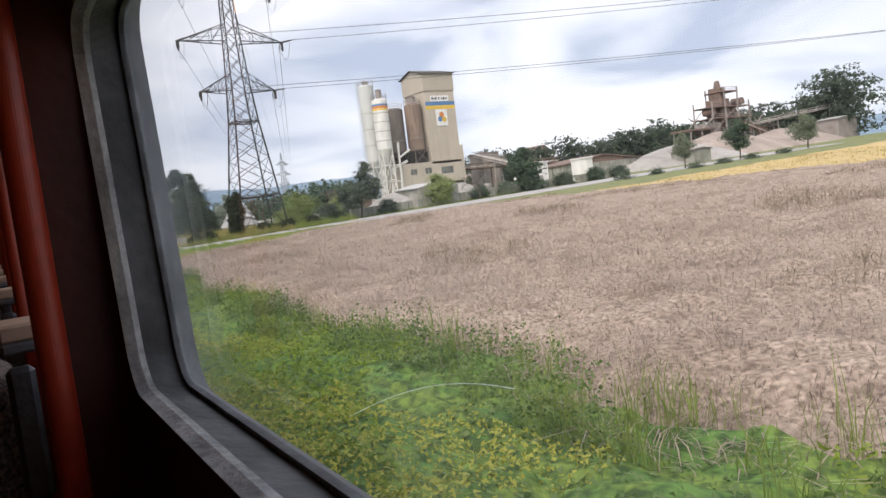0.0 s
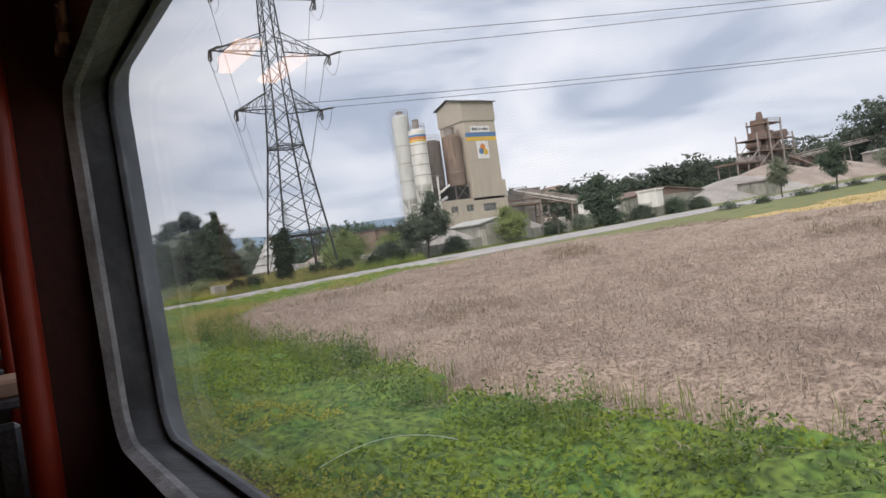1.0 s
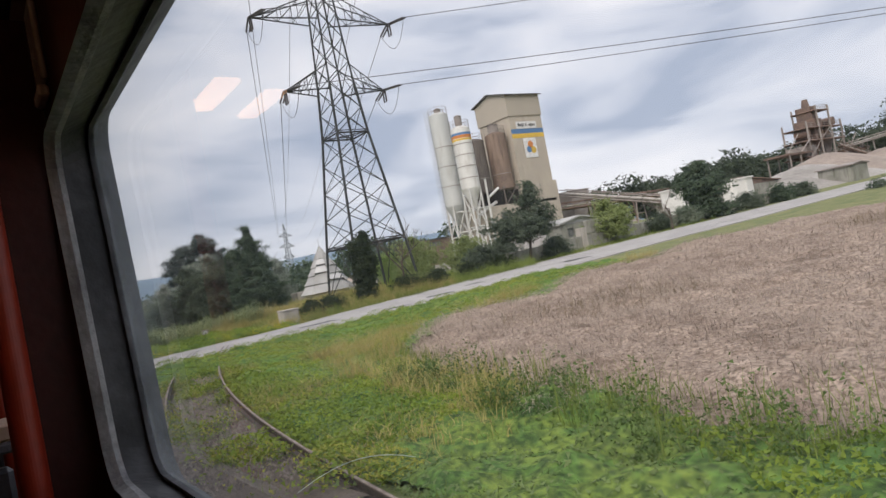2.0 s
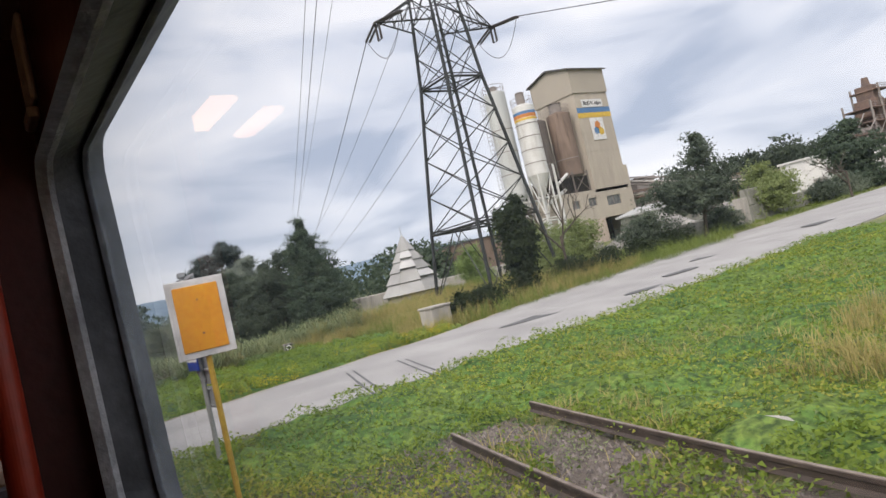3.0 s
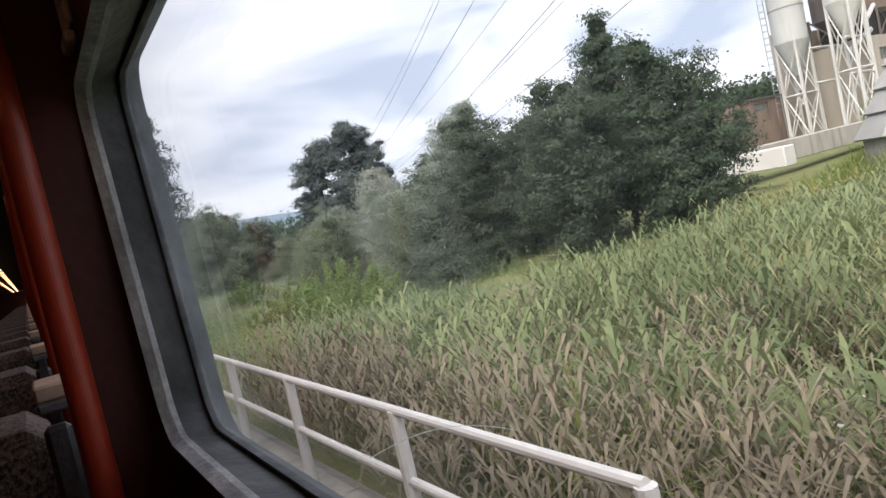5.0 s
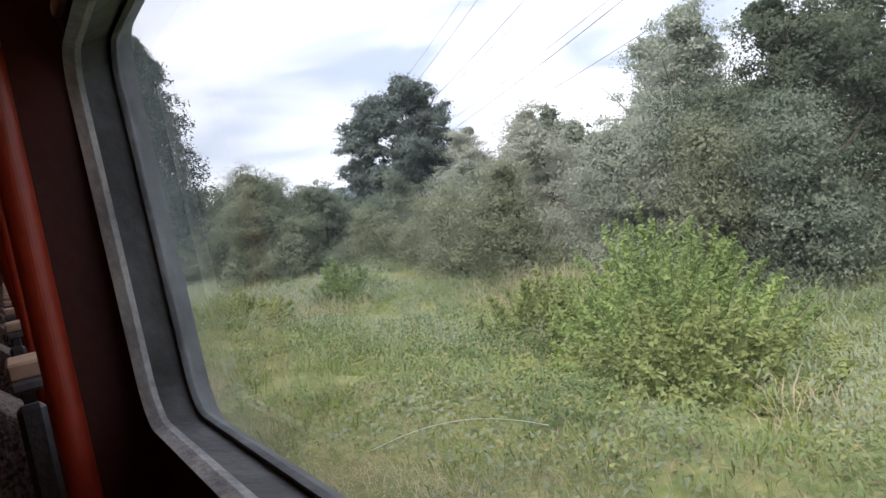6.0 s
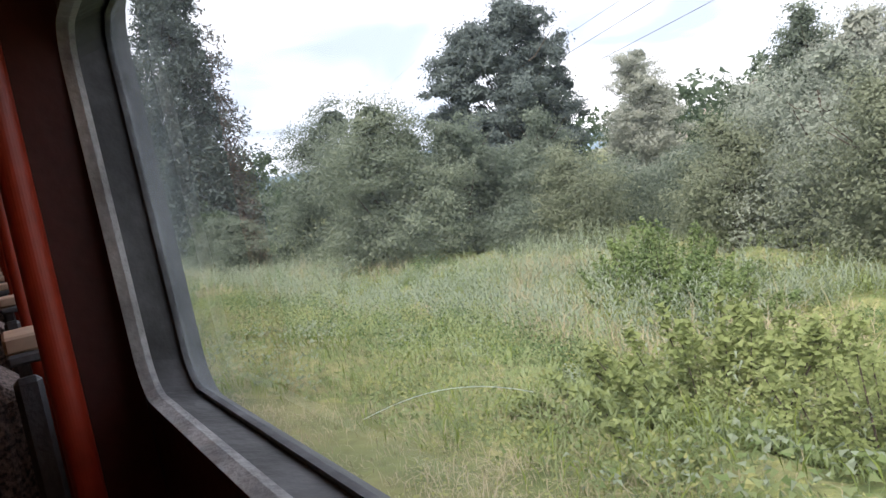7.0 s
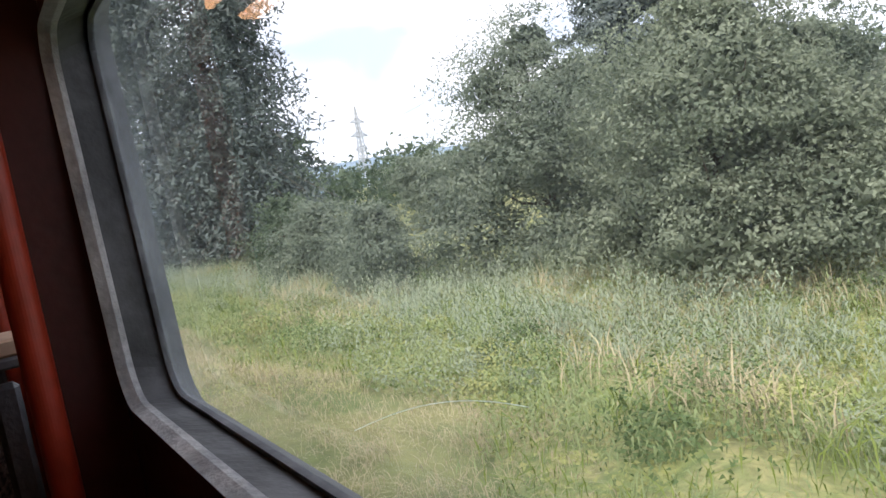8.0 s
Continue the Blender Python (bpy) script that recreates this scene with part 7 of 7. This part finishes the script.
S0 = rounded(-1.440, 0.080, EYE - 0.318, EYE + 0.385, 0.085, 0.075)
S1 = rounded(-1.425, 0.070, EYE - 0.306, EYE + 0.373, 0.078, 0.075)
S2 = rounded(-1.414, 0.064, EYE - 0.300, EYE + 0.367, 0.074, 0.073)
G0 = rounded(-1.425, 0.054, EYE - 0.316, EYE + 0.393, 0.073, 0.079)
G1 = rounded(-1.414, 0.047, EYE - 0.306, EYE + 0.384, 0.068, 0.079)
K0 = rounded(-1.446, 0.068, EYE - 0.336, EYE + 0.412, 0.080, 0.079)
cen = (-0.7, EYE + 0.03)
rect = [on_rect(p, cen, -BAY + 0.1, 0.1, SILL_LOW, HEAD_Z) for p in S0]


def corners_in(ring):
    """Moves the ring points nearest to the panel's corners onto them."""
    ring = list(ring)
    for c in ((0.1, HEAD_Z), (-BAY + 0.1, HEAD_Z), (-BAY + 0.1, SILL_LOW), (0.1, SILL_LOW)):
        i = min(range(len(ring)), key=lambda q: (ring[q][0] - c[0]) ** 2 + (ring[q][1] - c[1]) ** 2)
        ring[i] = c
    return ring


rect = corners_in(rect)
panel = part("wall_panel", loft([(rect, WALL_Y), (S0, WALL_Y), (S0, WALL_Y + 0.02)]), T_WALL, train, "dark red-brown inner wall panel")
win = part("window", loft([(S0, WALL_Y + 0.004), (S0, WALL_Y - 0.006), (S1, WALL_Y - 0.016), (S2, WALL_Y + 0.002), (S2, WALL_Y + 0.012)]), T_STRIP, train, "grey rubber window seal")
reveal = part("reveal", loft([(S2, WALL_Y + 0.010), (G0, GLASS_Y - 0.008), (G0, GLASS_Y - 0.003)]), T_REVEAL, win, "dull grey window reveal")
seal = part("outer_seal", loft([(G0, GLASS_Y - 0.006), (G1, GLASS_Y - 0.008), (G1, GLASS_Y + 0.003), (K0, SKIN_Y)]), T_SEAL, win, "worn grey outer rubber seal")
bm = B()
bm.faces.new([bm.verts.new((x, GLASS_Y, z)) for x, z in G0])
pane = part("pane", bm, T_GLASS, win, "slightly dusty window pane")
pane.visible_shadow = False
sb = B()
arc = [(-0.633 + 0.263 * i / 14, EYE - 0.223 + 0.074 * math.sin(math.pi / 2 * i / 15)) for i in range(15)]
lo = [sb.verts.new((x, GLASS_Y - 0.0015, z - 0.0003)) for x, z in arc]
hi = [sb.verts.new((x, GLASS_Y - 0.0015, z + 0.0003)) for x, z in arc]
for i in range(14):
    sb.faces.new((lo[i], lo[i + 1], hi[i + 1], hi[i]))
scratch = part("scratch", sb, T_SCRATCH, win, "long pale curved scratch on the pane")
scratch.visible_shadow = False
bb = B()
box(bb, -1.415, -1.315, WALL_Y - 0.012, WALL_Y - 0.001, EYE + 0.455, EYE + 0.61, 0.004)
bracket = part("blind_bracket", bb, T_BRACKET, train, "grey metal bracket of the window blind")
part("rivet", rod(B(), (-1.36, WALL_Y - 0.016, EYE + 0.50), (-1.36, WALL_Y - 0.010, EYE + 0.50), 0.006, 0.005, 10), T_STRIP, bracket)
part("lip", box(B(), -1.415, -1.33, WALL_Y - 0.020, WALL_Y - 0.001, EYE + 0.425, EYE + 0.448, 0.004), T_BRACKET, bracket)
skin = part("outer_panel", loft([(rect, SKIN_Y), (K0, SKIN_Y), (K0, SKIN_Y - 0.012)]), T_SKIN, train, "dark red outer side panel")
pb = B()
prof = [(-1.470 + 0.027 * math.cos(a), 0.053 + 0.027 * math.sin(a)) for a in [i * math.pi / 16 for i in range(32)]]
prism(pb, prof, "z", SILL_LOW, HEAD_Z)
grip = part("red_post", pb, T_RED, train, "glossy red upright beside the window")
wing = part("partition", box(B(), -1.478, -1.462, 0.077, WALL_Y - 0.002, SILL_LOW, HEAD_Z), T_WALL, train, "dark narrow partition")
tb = B()
box(tb, -2.02, -1.84, -0.03, 0.055, EYE - 0.235, EYE - 0.195, 0.006)
table = part("table_tip", tb, T_TABLE, train, "beige tip of a folding table")
part("edge", box(B(), -2.02, -1.835, -0.03, 0.056, EYE - 0.262, EYE - 0.236, 0.006), T_TABLEGREY, table, "dark grey underside")
seat = part("seat_back", box(B(), -2.36, -1.90, -0.62, -0.015, EYE - 1.0, EYE - 0.30, 0.05), T_SEAT, train, "dark speckled seat cover")
part("armrest", box(B(), -1.93, -1.885, -0.03, 0.03, EYE - 0.62, EYE - 0.30, 0.012), T_GREYPLASTIC, seat, "grey plastic armrest")
lampb = B()
box(lampb, -2.46, -2.18, -0.375, -0.275, CEIL_Z - 0.03, CEIL_Z - 0.005, 0.01)
box(lampb, -2.53, -2.475, -0.375, -0.275, CEIL_Z - 0.03, CEIL_Z - 0.005, 0.01)
box(lampb, -2.59, -2.32, -0.60, -0.51, CEIL_Z - 0.03, CEIL_Z - 0.005, 0.01)
box(lampb, -2.66, -2.605, -0.60, -0.51, CEIL_Z - 0.03, CEIL_Z - 0.005, 0.01)
lamp = part("ceiling_lamp", lampb, T_LAMP, train, "warm rectangular ceiling lamp")
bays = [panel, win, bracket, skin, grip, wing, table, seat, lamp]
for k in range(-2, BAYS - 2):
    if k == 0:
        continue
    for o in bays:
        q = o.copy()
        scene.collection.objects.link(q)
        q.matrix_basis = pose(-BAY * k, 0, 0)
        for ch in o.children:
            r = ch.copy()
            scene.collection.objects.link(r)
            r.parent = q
X0, X1 = -BAY * (BAYS - 2) + 0.1, BAY * 2 + 0.1
part("floor_panel", box(B(), X0, X1, -2.46, SKIN_Y, FLOOR_Z - 0.12, FLOOR_Z - 0.002), T_FLOOR, train, "dark floor covering")
part("ceiling_panel", box(B(), X0, X1, -2.40, WALL_Y + 0.02, CEIL_Z, CEIL_Z + 0.04), T_CEIL, train, "grey ceiling panel")
part("cornice", box(B(), X0, X1, WALL_Y - 0.001, SKIN_Y, HEAD_Z + 0.001, CEIL_Z - 0.001), T_WALL, train, "dark cornice over the windows")
part("far_wall", box(B(), X0, X1, -2.46, -2.40, FLOOR_Z, CEIL_Z), T_FARWALL, train, "dark inner wall of the aisle side")
for x in (X0, X1):
    part("end_wall", box(B(), x - 0.03, x + 0.03, -2.39, WALL_Y - 0.01, FLOOR_Z, CEIL_Z - 0.002), T_WALL, train, "dark end wall")
bm = B()
prism(bm, [(SKIN_Y, CEIL_Z + 0.002), (SKIN_Y - 0.1, 3.3), (-0.6, 3.55), (-1.6, 3.55), (-2.35, 3.3), (-2.46, CEIL_Z + 0.05), (-2.46, CEIL_Z + 0.042), (SKIN_Y, CEIL_Z + 0.042)], "x", X0, X1)
part("roof", bm, T_ROOF, train, "grey carriage roof")
bm = B()
box(bm, X0, X1, -2.2, 0.0, 0.75, FLOOR_Z - 0.13)
part("underframe", bm, M_BLACK, train, "black underframe")
for i in range(22):
    x = X1 - 2.0 - i * 6.3
    bm = B()
    for y in (-1.87, -0.33):
        rod(bm, (x, y - 0.06, 0.58), (x, y + 0.06, 0.58), 0.44, 0.44, 20)
    rod(bm, (x, -1.85, 0.58), (x, -0.35, 0.58), 0.08, 0.08, 8)
    part("wheelset", bm, M_RAIL, train, "steel wheelset")
